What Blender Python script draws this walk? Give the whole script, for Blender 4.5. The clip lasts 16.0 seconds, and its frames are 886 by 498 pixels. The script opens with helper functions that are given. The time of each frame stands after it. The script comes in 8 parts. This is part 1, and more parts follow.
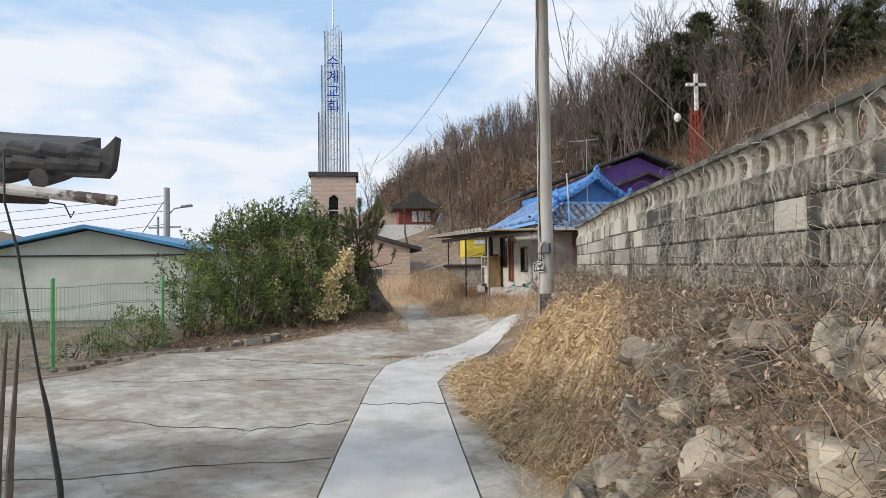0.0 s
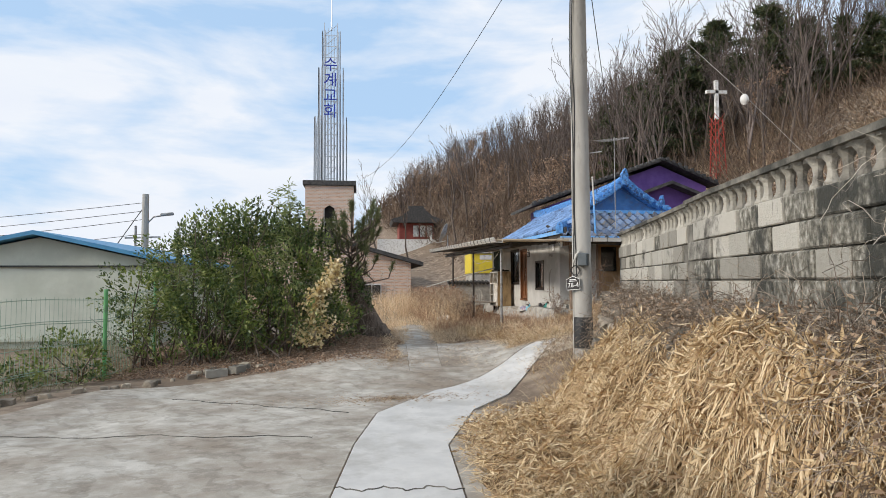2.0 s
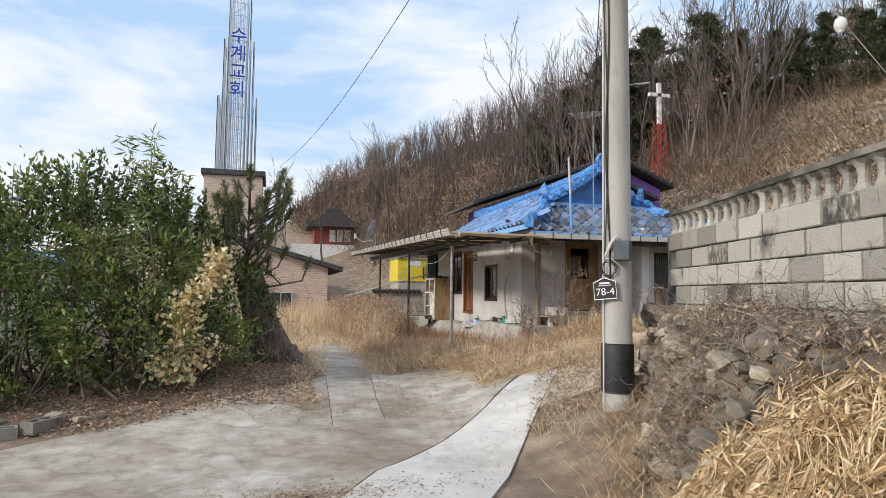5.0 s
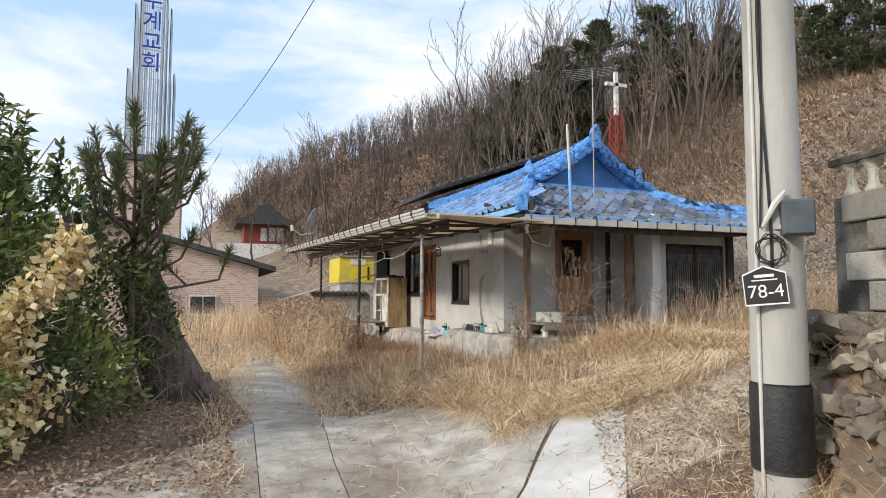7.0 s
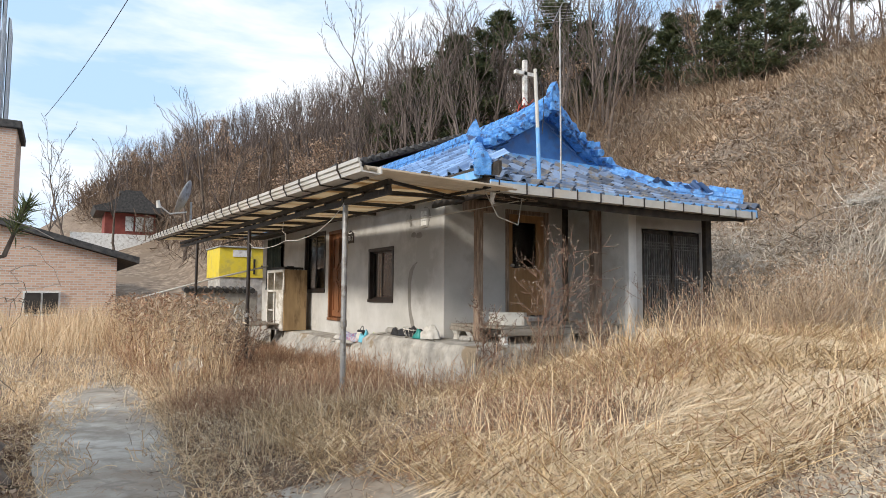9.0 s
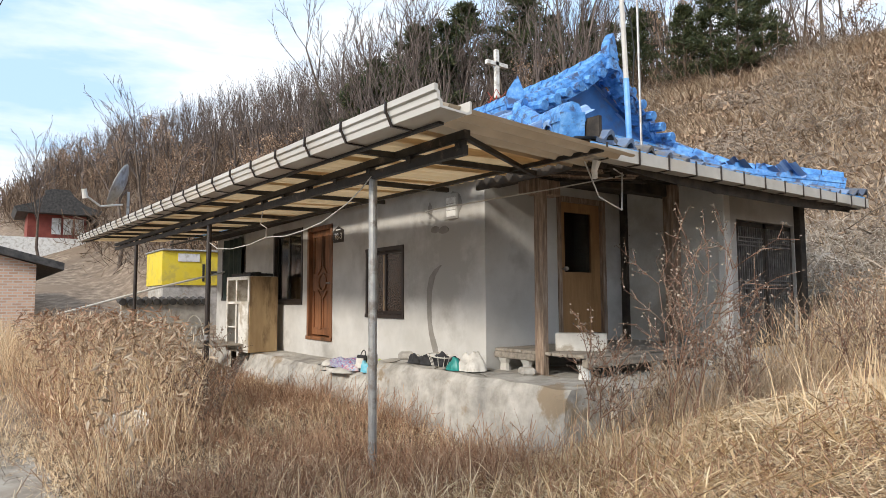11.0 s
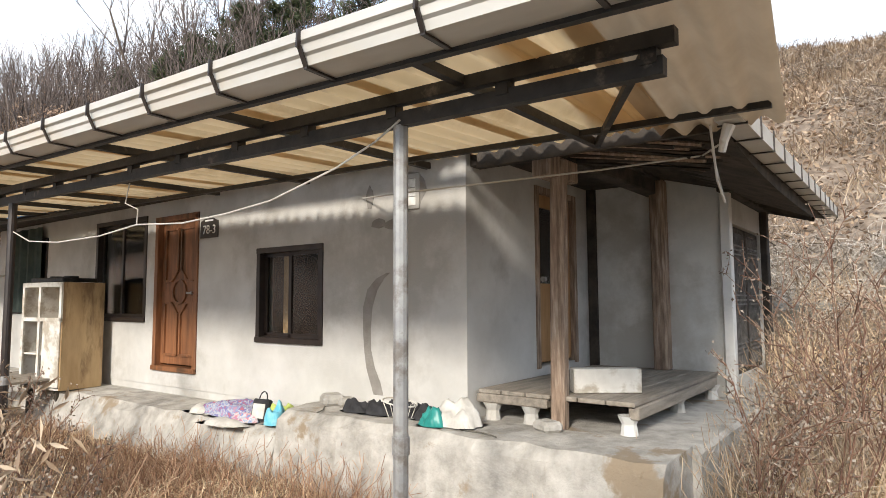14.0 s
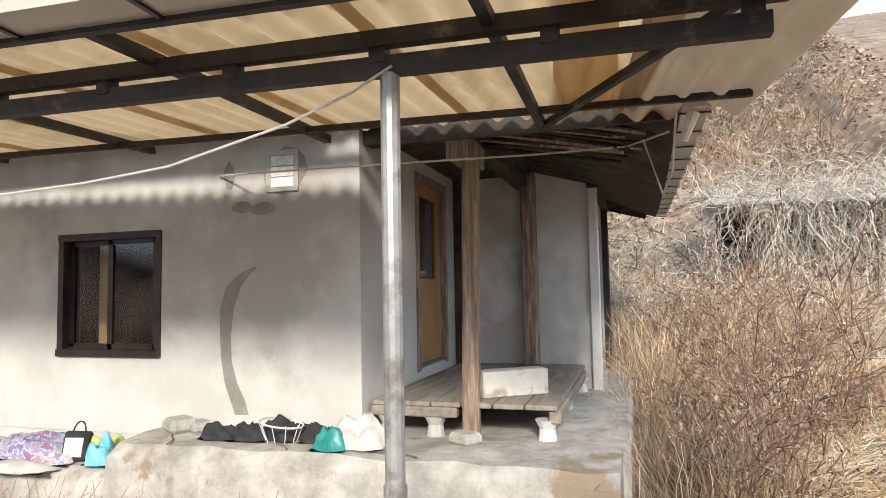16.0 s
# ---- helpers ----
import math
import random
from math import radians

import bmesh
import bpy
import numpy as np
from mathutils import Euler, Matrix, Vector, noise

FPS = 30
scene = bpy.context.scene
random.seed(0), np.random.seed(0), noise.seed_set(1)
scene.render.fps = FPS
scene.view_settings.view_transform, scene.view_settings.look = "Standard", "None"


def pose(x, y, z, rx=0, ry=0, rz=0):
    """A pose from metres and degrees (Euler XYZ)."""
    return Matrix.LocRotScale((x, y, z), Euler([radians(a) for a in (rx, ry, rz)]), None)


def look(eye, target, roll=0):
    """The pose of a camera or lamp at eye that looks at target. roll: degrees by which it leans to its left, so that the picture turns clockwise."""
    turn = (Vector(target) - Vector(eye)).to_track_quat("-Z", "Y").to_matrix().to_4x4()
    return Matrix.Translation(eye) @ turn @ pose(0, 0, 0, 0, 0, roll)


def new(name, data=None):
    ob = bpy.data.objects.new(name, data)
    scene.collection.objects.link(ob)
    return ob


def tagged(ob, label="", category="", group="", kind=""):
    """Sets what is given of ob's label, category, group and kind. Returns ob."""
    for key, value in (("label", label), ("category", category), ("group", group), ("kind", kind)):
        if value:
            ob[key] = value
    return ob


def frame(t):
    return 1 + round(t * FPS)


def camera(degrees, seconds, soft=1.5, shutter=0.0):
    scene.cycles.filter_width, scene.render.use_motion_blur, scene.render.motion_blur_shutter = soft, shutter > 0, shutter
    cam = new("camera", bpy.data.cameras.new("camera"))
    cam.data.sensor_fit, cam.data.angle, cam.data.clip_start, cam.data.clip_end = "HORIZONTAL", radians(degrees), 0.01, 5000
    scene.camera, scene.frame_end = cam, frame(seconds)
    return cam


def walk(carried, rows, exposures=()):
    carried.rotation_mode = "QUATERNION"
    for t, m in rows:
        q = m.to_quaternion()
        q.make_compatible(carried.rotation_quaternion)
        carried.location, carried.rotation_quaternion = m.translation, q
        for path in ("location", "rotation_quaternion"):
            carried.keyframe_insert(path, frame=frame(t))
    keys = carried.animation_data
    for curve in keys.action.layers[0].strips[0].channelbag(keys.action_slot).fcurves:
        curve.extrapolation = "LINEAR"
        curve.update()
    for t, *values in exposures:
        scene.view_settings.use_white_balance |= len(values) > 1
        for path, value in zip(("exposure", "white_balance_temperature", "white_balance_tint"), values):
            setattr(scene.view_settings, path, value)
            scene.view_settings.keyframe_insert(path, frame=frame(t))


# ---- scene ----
cam = camera(70.2, 16.0, soft=0.5)
PATH = [
    (0, (0.187, 0.525, 1.913), (0.443, 2.508, 1.962), -0.7),
    (0.5, (0.217, 1.246, 1.906), (0.466, 3.228, 1.988), -0.4),
    (1, (0.303, 1.972, 1.867), (0.551, 3.955, 1.959), -0.5),
    (1.5, (0.323, 2.632, 1.872), (0.573, 4.614, 1.97), -0.3),
    (2, (0.397, 3.401, 1.876), (0.651, 5.382, 1.979), -0.2),
    (2.5, (0.452, 4.116, 1.896), (0.713, 6.096, 2.005), 0.0),
    (3, (0.495, 4.833, 1.876), (0.77, 6.811, 1.991), -0.0),
    (3.5, (0.493, 5.562, 1.872), (0.788, 7.537, 1.991), 0.3),
    (4, (0.475, 6.308, 1.856), (0.82, 8.274, 1.982), 0.2),
    (4.2, (0.483, 6.613, 1.819), (0.88, 8.569, 1.946), 0.4),
    (6.3, (0.769, 10.105, 1.752), (1.376, 12.005, 1.902), 0.3),
    (6.5, (0.801, 10.439, 1.773), (1.439, 12.329, 1.919), 0.3),
    (7, (0.869, 11.235, 1.773), (1.582, 13.098, 1.92), 0.2),
    (7.5, (1.017, 11.928, 1.73), (1.854, 13.739, 1.877), 0.1),
    (8, (1.137, 12.715, 1.707), (2.115, 14.453, 1.856), 0.1),
    (8.5, (1.322, 13.465, 1.672), (2.341, 15.179, 1.822), 0.0),
    (9, (1.419, 14.29, 1.709), (2.456, 15.994, 1.855), 0.4),
    (9.2, (1.446, 14.585, 1.733), (2.487, 16.287, 1.883), 0.3),
    (11.3, (1.9, 17.435, 1.846), (3.111, 19.018, 2.004), -0.2),
    (11.5, (1.91, 17.604, 1.853), (3.145, 19.17, 2.012), -0.1),
    (12, (1.992, 18.113, 1.917), (3.277, 19.637, 2.078), -0.2),
    (12.5, (2.17, 18.547, 1.975), (3.472, 20.056, 2.135), -0.2),
    (13, (2.193, 19.016, 1.981), (3.526, 20.498, 2.142), 0.2),
    (13.5, (2.178, 19.387, 2.012), (3.652, 20.728, 2.175), -0.2),
    (14, (2.227, 19.773, 2.007), (3.825, 20.964, 2.171), -0.3),
    (14.5, (2.259, 20.053, 2.023), (3.953, 21.105, 2.181), -0.7),
    (15, (2.246, 20.429, 2.037), (4.033, 21.315, 2.19), -0.8),
    (15.5, (2.294, 20.651, 2.029), (4.127, 21.438, 2.175), -1.0),
    (16, (2.395, 20.873, 2.054), (4.303, 21.457, 2.188), -1.1),
]
walk(cam, [(t, look(eye, target, roll)) for t, eye, target, roll in PATH],
     [(0, 0.04), (4, 0.1), (9, 0.34), (11.5, 0.5), (12.5, 0.65), (14, 0.82), (16, 0.96)])

# ---- world, sun ----
SUN_DIR = Vector((-0.9, -0.26, 0.46)).normalized()      # towards the sun
world = bpy.data.worlds.new("sky")
scene.world = world
world.use_nodes = True
wt = world.node_tree
wt.nodes.clear()


def node(tree, kind, **values):
    n = tree.nodes.new(kind)
    for key, value in values.items():
        if key in n.inputs:
            n.inputs[key].default_value = value
    return n


w_out = node(wt, "ShaderNodeOutputWorld")
w_bg = node(wt, "ShaderNodeBackground", Strength=0.114)
w_sky = node(wt, "ShaderNodeTexSky")
w_sky.sky_type = "NISHITA"
w_sky.sun_disc = False
w_sky.sun_elevation = math.asin(SUN_DIR.z)
w_sky.sun_rotation = math.atan2(SUN_DIR.x, SUN_DIR.y)
w_sky.dust_density = 2.0
w_co = node(wt, "ShaderNodeTexCoord")
w_map = node(wt, "ShaderNodeMapping", Scale=(1.3, 1.3, 4.6))
w_n = node(wt, "ShaderNodeTexNoise", Scale=2.1, Detail=6.0, Roughness=0.55, Distortion=0.25)
w_ramp = node(wt, "ShaderNodeValToRGB")
w_ramp.color_ramp.elements[0].position, w_ramp.color_ramp.elements[0].color = 0.37, (0, 0, 0, 1)
w_ramp.color_ramp.elements[1].position, w_ramp.color_ramp.elements[1].color = 0.56, (1, 1, 1, 1)
w_n2 = node(wt, "ShaderNodeTexNoise", Scale=5.0, Detail=5.0, Roughness=0.5)
w_cl = node(wt, "ShaderNodeMixRGB", Color1=(6.8, 7.3, 8.2, 1), Color2=(7.9, 8.15, 8.5, 1))
w_mix = node(wt, "ShaderNodeMixRGB")
w_gain = node(wt, "ShaderNodeMixRGB", Fac=0.75, Color2=(4.6, 6.6, 9.2, 1))
wt.links.new(w_co.outputs["Generated"], w_map.inputs["Vector"])
wt.links.new(w_map.outputs[0], w_n.inputs["Vector"])
wt.links.new(w_map.outputs[0], w_n2.inputs["Vector"])
wt.links.new(w_n.outputs["Fac"], w_ramp.inputs[0])
wt.links.new(w_n2.outputs["Fac"], w_cl.inputs["Fac"])
wt.links.new(w_ramp.outputs[0], w_mix.inputs["Fac"])
wt.links.new(w_sky.outputs[0], w_gain.inputs["Color1"])
wt.links.new(w_gain.outputs[0], w_mix.inputs["Color1"])
wt.links.new(w_cl.outputs[0], w_mix.inputs["Color2"])
wt.links.new(w_mix.outputs[0], w_bg.inputs["Color"])
wt.links.new(w_bg.outputs[0], w_out.inputs[0])

sun = new("sun", bpy.data.lights.new("sun", "SUN"))
sun.data.energy, sun.data.angle, sun.data.color = 2.5, radians(9.0), (1.0, 0.92, 0.81)
sun.matrix_world = look(SUN_DIR * 80, (0, 0, 0))
scene.view_settings.exposure = 0.0


# ---- materials ----
def material(name, stops, scale=3.0, rough=0.8, metal=0.0, bump=0.0, bump_scale=40.0, detail=6.0, stretch=(1, 1, 1),
             island=False, objects=False, stain=None, stain_scale=0.6, stain_at=(0.5, 0.62), translucent=0.0, coords="Object"):
    """Noise-ramped surface: stops [(position, colour)], a larger stain layer, fine bump."""
    m = bpy.data.materials.new(name)
    m.use_nodes = True
    t = m.node_tree
    b = t.nodes["Principled BSDF"]
    b.inputs["Roughness"].default_value, b.inputs["Metallic"].default_value = rough, metal
    co = node(t, "ShaderNodeTexCoord")
    mp = node(t, "ShaderNodeMapping", Scale=stretch)
    if coords == "World":
        wp = node(t, "ShaderNodeNewGeometry")
        t.links.new(wp.outputs["Position"], mp.inputs["Vector"])
    else:
        t.links.new(co.outputs[coords], mp.inputs["Vector"])
    n = node(t, "ShaderNodeTexNoise", Scale=scale, Detail=detail, Roughness=0.6)
    t.links.new(mp.outputs[0], n.inputs["Vector"])
    ramp = node(t, "ShaderNodeValToRGB")
    while len(ramp.color_ramp.elements) < len(stops):
        ramp.color_ramp.elements.new(0.5)
    for e, (p, c) in zip(ramp.color_ramp.elements, stops):
        e.position, e.color = p, (*c, 1)
    source = n.outputs["Fac"]
    if island or objects:
        g = node(t, "ShaderNodeNewGeometry") if island else node(t, "ShaderNodeObjectInfo")
        add = node(t, "ShaderNodeMath")
        add.operation = "MULTIPLY_ADD"
        add.inputs[1].default_value = 0.75
        mul = node(t, "ShaderNodeMath")
        mul.operation = "MULTIPLY"
        mul.inputs[1].default_value = 0.3
        t.links.new(n.outputs["Fac"], mul.inputs[0])
        t.links.new(g.outputs["Random Per Island" if island else "Random"], add.inputs[0])
        t.links.new(mul.outputs[0], add.inputs[2])
        source = add.outputs[0]
    t.links.new(source, ramp.inputs[0])
    colour = ramp.outputs[0]
    if stain:
        s = node(t, "ShaderNodeTexNoise", Scale=stain_scale, Detail=8.0, Roughness=0.65)
        t.links.new(mp.outputs[0], s.inputs["Vector"])
        sr = node(t, "ShaderNodeValToRGB")
        sr.color_ramp.elements[0].position, sr.color_ramp.elements[1].position = stain_at
        t.links.new(s.outputs["Fac"], sr.inputs[0])
        mx = node(t, "ShaderNodeMixRGB", Color2=(*stain, 1))
        t.links.new(sr.outputs[0], mx.inputs["Fac"])
        t.links.new(colour, mx.inputs["Color1"])
        colour = mx.outputs[0]
    t.links.new(colour, b.inputs["Base Color"])
    if bump:
        bn = node(t, "ShaderNodeTexNoise", Scale=bump_scale, Detail=5.0, Roughness=0.6)
        t.links.new(mp.outputs[0], bn.inputs["Vector"])
        bp = node(t, "ShaderNodeBump", Strength=bump, Distance=0.02)
        t.links.new(bn.outputs["Fac"], bp.inputs["Height"])
        t.links.new(bp.outputs[0], b.inputs["Normal"])
    if translucent:
        tr = node(t, "ShaderNodeBsdfTranslucent")
        ms = node(t, "ShaderNodeMixShader", Fac=translucent)
        t.links.new(colour, tr.inputs["Color"])
        t.links.new(b.outputs[0], ms.inputs[1])
        t.links.new(tr.outputs[0], ms.inputs[2])
        t.links.new(ms.outputs[0], t.nodes["Material Output"].inputs[0])
    return m


def two(a, b, lo=0.35, hi=0.65):
    return [(lo, a), (hi, b)]


M = {}
M["earth"] = material("dry_earth", [(0.3, (0.1, 0.072, 0.05)), (0.5, (0.21, 0.155, 0.11)), (0.7, (0.36, 0.285, 0.205))], 2.2, 0.95, bump=0.6, bump_scale=14, stain=(0.2, 0.145, 0.1), stain_scale=0.35)
M["concrete"] = material("old_concrete", [(0.3, (0.29, 0.255, 0.21)), (0.5, (0.43, 0.395, 0.34)), (0.68, (0.58, 0.545, 0.485))], 2.6, 0.9, bump=0.3, bump_scale=38, detail=14.0, stretch=(1, 1.15, 1), stain=(0.26, 0.21, 0.16), stain_scale=0.42, stain_at=(0.46, 0.64))
M_SWIRL = M["concrete"].node_tree
sw = node(M_SWIRL, "ShaderNodeTexWave", Scale=0.9, Distortion=11.0, Detail=8.0)
sw.inputs["Detail Roughness"].default_value = 0.62
sw.bands_direction = "DIAGONAL"
sw.inputs["Detail Scale"].default_value = 2.4
swr = node(M_SWIRL, "ShaderNodeValToRGB")
swr.color_ramp.elements[0].position, swr.color_ramp.elements[0].color = 0.02, (0.4, 0.37, 0.33, 1)
swr.color_ramp.elements[1].position, swr.color_ramp.elements[1].color = 0.3, (1.06, 1.06, 1.06, 1)
swm = node(M_SWIRL, "ShaderNodeMixRGB", Fac=0.3)
swm.blend_type = "MULTIPLY"
swb = M_SWIRL.nodes["Principled BSDF"]
M_SWIRL.links.new(swb.inputs["Base Color"].links[0].from_socket, swm.inputs["Color1"])
M_SWIRL.links.new(sw.outputs["Fac"], swr.inputs[0])
M_SWIRL.links.new(swr.outputs[0], swm.inputs["Color2"])
M_SWIRL.links.new(swm.outputs[0], swb.inputs["Base Color"])
M_SWIRL.links.new([n for n in M_SWIRL.nodes if n.bl_idname == "ShaderNodeMapping"][0].outputs[0], sw.inputs["Vector"])
M["strip"] = material("smooth_concrete", two((0.52, 0.505, 0.48), (0.64, 0.62, 0.585)), 2.5, 0.85, bump=0.12, bump_scale=60, stain=(0.44, 0.42, 0.385), stain_scale=0.8)
M["block"] = material("cement_block", [(0.1, (0.21, 0.195, 0.165)), (0.5, (0.39, 0.37, 0.32)), (0.9, (0.54, 0.51, 0.445))], 14, 0.95, bump=0.8, bump_scale=55, stain=(0.075, 0.07, 0.06), stain_scale=1.5, stain_at=(0.55, 0.66), coords="World", objects=True)
bl = M["block"].node_tree
blg = node(bl, "ShaderNodeNewGeometry")
blm = node(bl, "ShaderNodeMapping", Scale=(14, 14, 3.2))
bln = node(bl, "ShaderNodeTexNoise", Scale=1.0, Detail=9.0, Roughness=0.72)
blr = node(bl, "ShaderNodeValToRGB")
blr.color_ramp.elements[0].position, blr.color_ramp.elements[1].position = 0.6, 0.7
blx = node(bl, "ShaderNodeMixRGB", Color2=(0.09, 0.083, 0.07, 1))
blb = bl.nodes["Principled BSDF"]
bl.links.new(blg.outputs["Position"], blm.inputs["Vector"])
bl.links.new(blm.outputs[0], bln.inputs["Vector"])
bl.links.new(bln.outputs["Fac"], blr.inputs[0])
bl.links.new(blr.outputs[0], blx.inputs["Fac"])
bl.links.new(blb.inputs["Base Color"].links[0].from_socket, blx.inputs["Color1"])
bl.links.new(blx.outputs[0], blb.inputs["Base Color"])
M["mossblock"] = material("moss_blackened_block", [(0.3, (0.05, 0.047, 0.04)), (0.46, (0.16, 0.15, 0.12)), (0.6, (0.36, 0.34, 0.29)), (0.72, (0.62, 0.6, 0.55))], 22, 0.95, bump=1.0, bump_scale=50, detail=10.0, stain=(0.05, 0.05, 0.042), stain_scale=2.6, stain_at=(0.5, 0.6), coords="World", stretch=(1, 1, 0.6))
M["mortar"] = material("mossy_cement", two((0.1, 0.095, 0.08), (0.27, 0.25, 0.21)), 4, 0.95, bump=0.5, bump_scale=50, stain=(0.05, 0.048, 0.04), stain_scale=1.2, stain_at=(0.45, 0.58))
M["stone"] = material("field_stone", [(0.15, (0.12, 0.1, 0.08)), (0.5, (0.27, 0.23, 0.18)), (0.9, (0.5, 0.43, 0.33))], 4, 0.9, bump=0.6, bump_scale=22, objects=True, stain=(0.11, 0.1, 0.08), stain_scale=3.0, coords="World")
M["plaster"] = material("cement_plaster", two((0.49, 0.48, 0.455), (0.6, 0.59, 0.565)), 1.8, 0.92, bump=0.15, bump_scale=60, stain=(0.41, 0.395, 0.365), stain_scale=0.7)
M["plaster2"] = material("dark_cement_patch", two((0.23, 0.215, 0.195), (0.31, 0.29, 0.265)), 5, 0.95, bump=0.35, bump_scale=50)
M["darkcloth"] = material("dark_green_cloth", two((0.02, 0.035, 0.032), (0.05, 0.07, 0.06)), 4, 0.9)
M["white_wall"] = material("white_lime_plaster", two((0.6, 0.6, 0.58), (0.74, 0.73, 0.7)), 2.5, 0.9, bump=0.12, bump_scale=50, stain=(0.5, 0.48, 0.44), stain_scale=0.9)
M["terrace"] = material("cracked_cement_plinth", [(0.3, (0.26, 0.25, 0.225)), (0.5, (0.42, 0.4, 0.365)), (0.68, (0.55, 0.53, 0.49))], 5.0, 0.93, bump=0.8, bump_scale=16, detail=10.0, stain=(0.3, 0.24, 0.17), stain_scale=2.2, stain_at=(0.57, 0.64))
M["blue"] = material("flaking_blue_paint", [(0.28, (0.03, 0.13, 0.38)), (0.5, (0.075, 0.27, 0.64)), (0.72, (0.2, 0.43, 0.78))], 12, 0.55, bump=0.35, bump_scale=30, stain=(0.05, 0.08, 0.17), stain_scale=8, stain_at=(0.52, 0.62))
M["blue_plain"] = material("sky_blue_paint", two((0.1, 0.34, 0.75), (0.2, 0.47, 0.86)), 5, 0.5, stain=(0.3, 0.45, 0.6), stain_scale=4)
M["tile"] = material("weathered_roof_tile", [(0.1, (0.05, 0.06, 0.085)), (0.5, (0.1, 0.14, 0.22)), (0.95, (0.19, 0.27, 0.42))], 6, 0.75, bump=0.3, bump_scale=30, objects=True, stain=(0.16, 0.145, 0.125), stain_scale=5, stain_at=(0.5, 0.62), coords="World")
M["tile_far"] = material("weathered_roof_tile_field", [(0.1, (0.09, 0.13, 0.22)), (0.5, (0.16, 0.28, 0.5)), (0.95, (0.28, 0.43, 0.7))], 6, 0.75, island=True, bump=0.3, bump_scale=30)
M["darktile"] = material("dark_clay_tile", two((0.03, 0.03, 0.032), (0.09, 0.085, 0.08)), 6, 0.8, bump=0.4, bump_scale=30)
M["gutter"] = material("painted_gutter_metal", two((0.44, 0.42, 0.38), (0.56, 0.54, 0.5)), 3, 0.4, stretch=(1, 0.3, 1), stain=(0.5, 0.44, 0.36), stain_scale=1.6, stain_at=(0.55, 0.7))
M["sheet"] = material("tan_corrugated_sheet", two((0.58, 0.425, 0.235), (0.66, 0.49, 0.285)), 1.5, 0.6, translucent=0.42, stain=(0.46, 0.32, 0.165), stain_scale=0.9)
M["greysheet"] = material("grey_corrugated_sheet", two((0.36, 0.28, 0.19), (0.46, 0.36, 0.25)), 2, 0.7, translucent=0.2)
M["blacksteel"] = material("black_painted_steel", two((0.012, 0.011, 0.01), (0.035, 0.03, 0.027)), 9, 0.6, bump=0.1, stain=(0.14, 0.11, 0.09), stain_scale=6, stain_at=(0.6, 0.72))
M["galv"] = material("galvanised_pipe", two((0.3, 0.3, 0.3), (0.42, 0.42, 0.41)), 8, 0.45, metal=0.4, stain=(0.22, 0.2, 0.18), stain_scale=7)
M["oldwood"] = material("weathered_timber", [(0.3, (0.13, 0.09, 0.065)), (0.52, (0.31, 0.225, 0.165)), (0.72, (0.52, 0.43, 0.345))], 9, 0.85, bump=0.6, bump_scale=30, stretch=(3, 3, 0.35))
M["deckwood"] = material("grey_timber_deck", two((0.2, 0.175, 0.145), (0.34, 0.3, 0.25)), 6, 0.85, bump=0.35, bump_scale=30, stretch=(0.4, 3, 3))
M["greywood"] = material("grey_weathered_lattice", two((0.09, 0.085, 0.08), (0.2, 0.185, 0.17)), 9, 0.85, bump=0.3)
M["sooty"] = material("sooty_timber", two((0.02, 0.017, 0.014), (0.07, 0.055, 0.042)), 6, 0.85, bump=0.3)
M["browndoor"] = material("brown_wood_door", two((0.16, 0.065, 0.028), (0.29, 0.125, 0.055)), 5, 0.5, stretch=(3, 3, 0.4), stain=(0.1, 0.05, 0.025), stain_scale=2)
M["ochredoor"] = material("ochre_plywood_door", two((0.33, 0.18, 0.075), (0.43, 0.25, 0.11)), 3, 0.55, stretch=(3, 3, 0.5), stain=(0.28, 0.15, 0.06), stain_scale=2)
M["frame"] = material("dark_brown_sash", two((0.018, 0.012, 0.01), (0.035, 0.025, 0.02)), 8, 0.4)
# near-black colour stands in for the shade inside rooms and openings
M["roomshade"] = material("interior_shade", two((0.02, 0.018, 0.016), (0.05, 0.045, 0.04)), 2, 0.9)
M["white"] = material("white_paint", two((0.68, 0.67, 0.64), (0.8, 0.79, 0.76)), 6, 0.5, stain=(0.5, 0.47, 0.42), stain_scale=5)
M["offwhite"] = material("scuffed_white_melamine", two((0.6, 0.58, 0.53), (0.75, 0.73, 0.68)), 5, 0.5, stain=(0.42, 0.37, 0.3), stain_scale=4)
M["plywood"] = material("bare_plywood", two((0.36, 0.24, 0.12), (0.48, 0.34, 0.18)), 3, 0.7, stretch=(2, 2, 0.5), stain=(0.22, 0.14, 0.07), stain_scale=2)
M["poleconc"] = material("spun_concrete", two((0.33, 0.31, 0.28), (0.46, 0.44, 0.4)), 3, 0.9, bump=0.2, bump_scale=60, stretch=(1, 1, 0.3), stain=(0.2, 0.19, 0.17), stain_scale=3, stain_at=(0.58, 0.7))
M["blackplastic"] = material("black_plastic", two((0.012, 0.012, 0.013), (0.03, 0.03, 0.03)), 20, 0.55, bump=0.4, bump_scale=50)
M["greybox"] = material("grey_plastic", two((0.06, 0.075, 0.085), (0.09, 0.105, 0.115)), 8, 0.5)
M["plate"] = material("dark_sign_plate", two((0.025, 0.022, 0.02), (0.035, 0.03, 0.028)), 5, 0.4)
M["letter"] = material("white_lettering", two((0.78, 0.78, 0.76), (0.82, 0.82, 0.8)), 5, 0.5)
M["bluesign"] = material("blue_lettering", two((0.015, 0.03, 0.32), (0.02, 0.05, 0.42)), 5, 0.5)
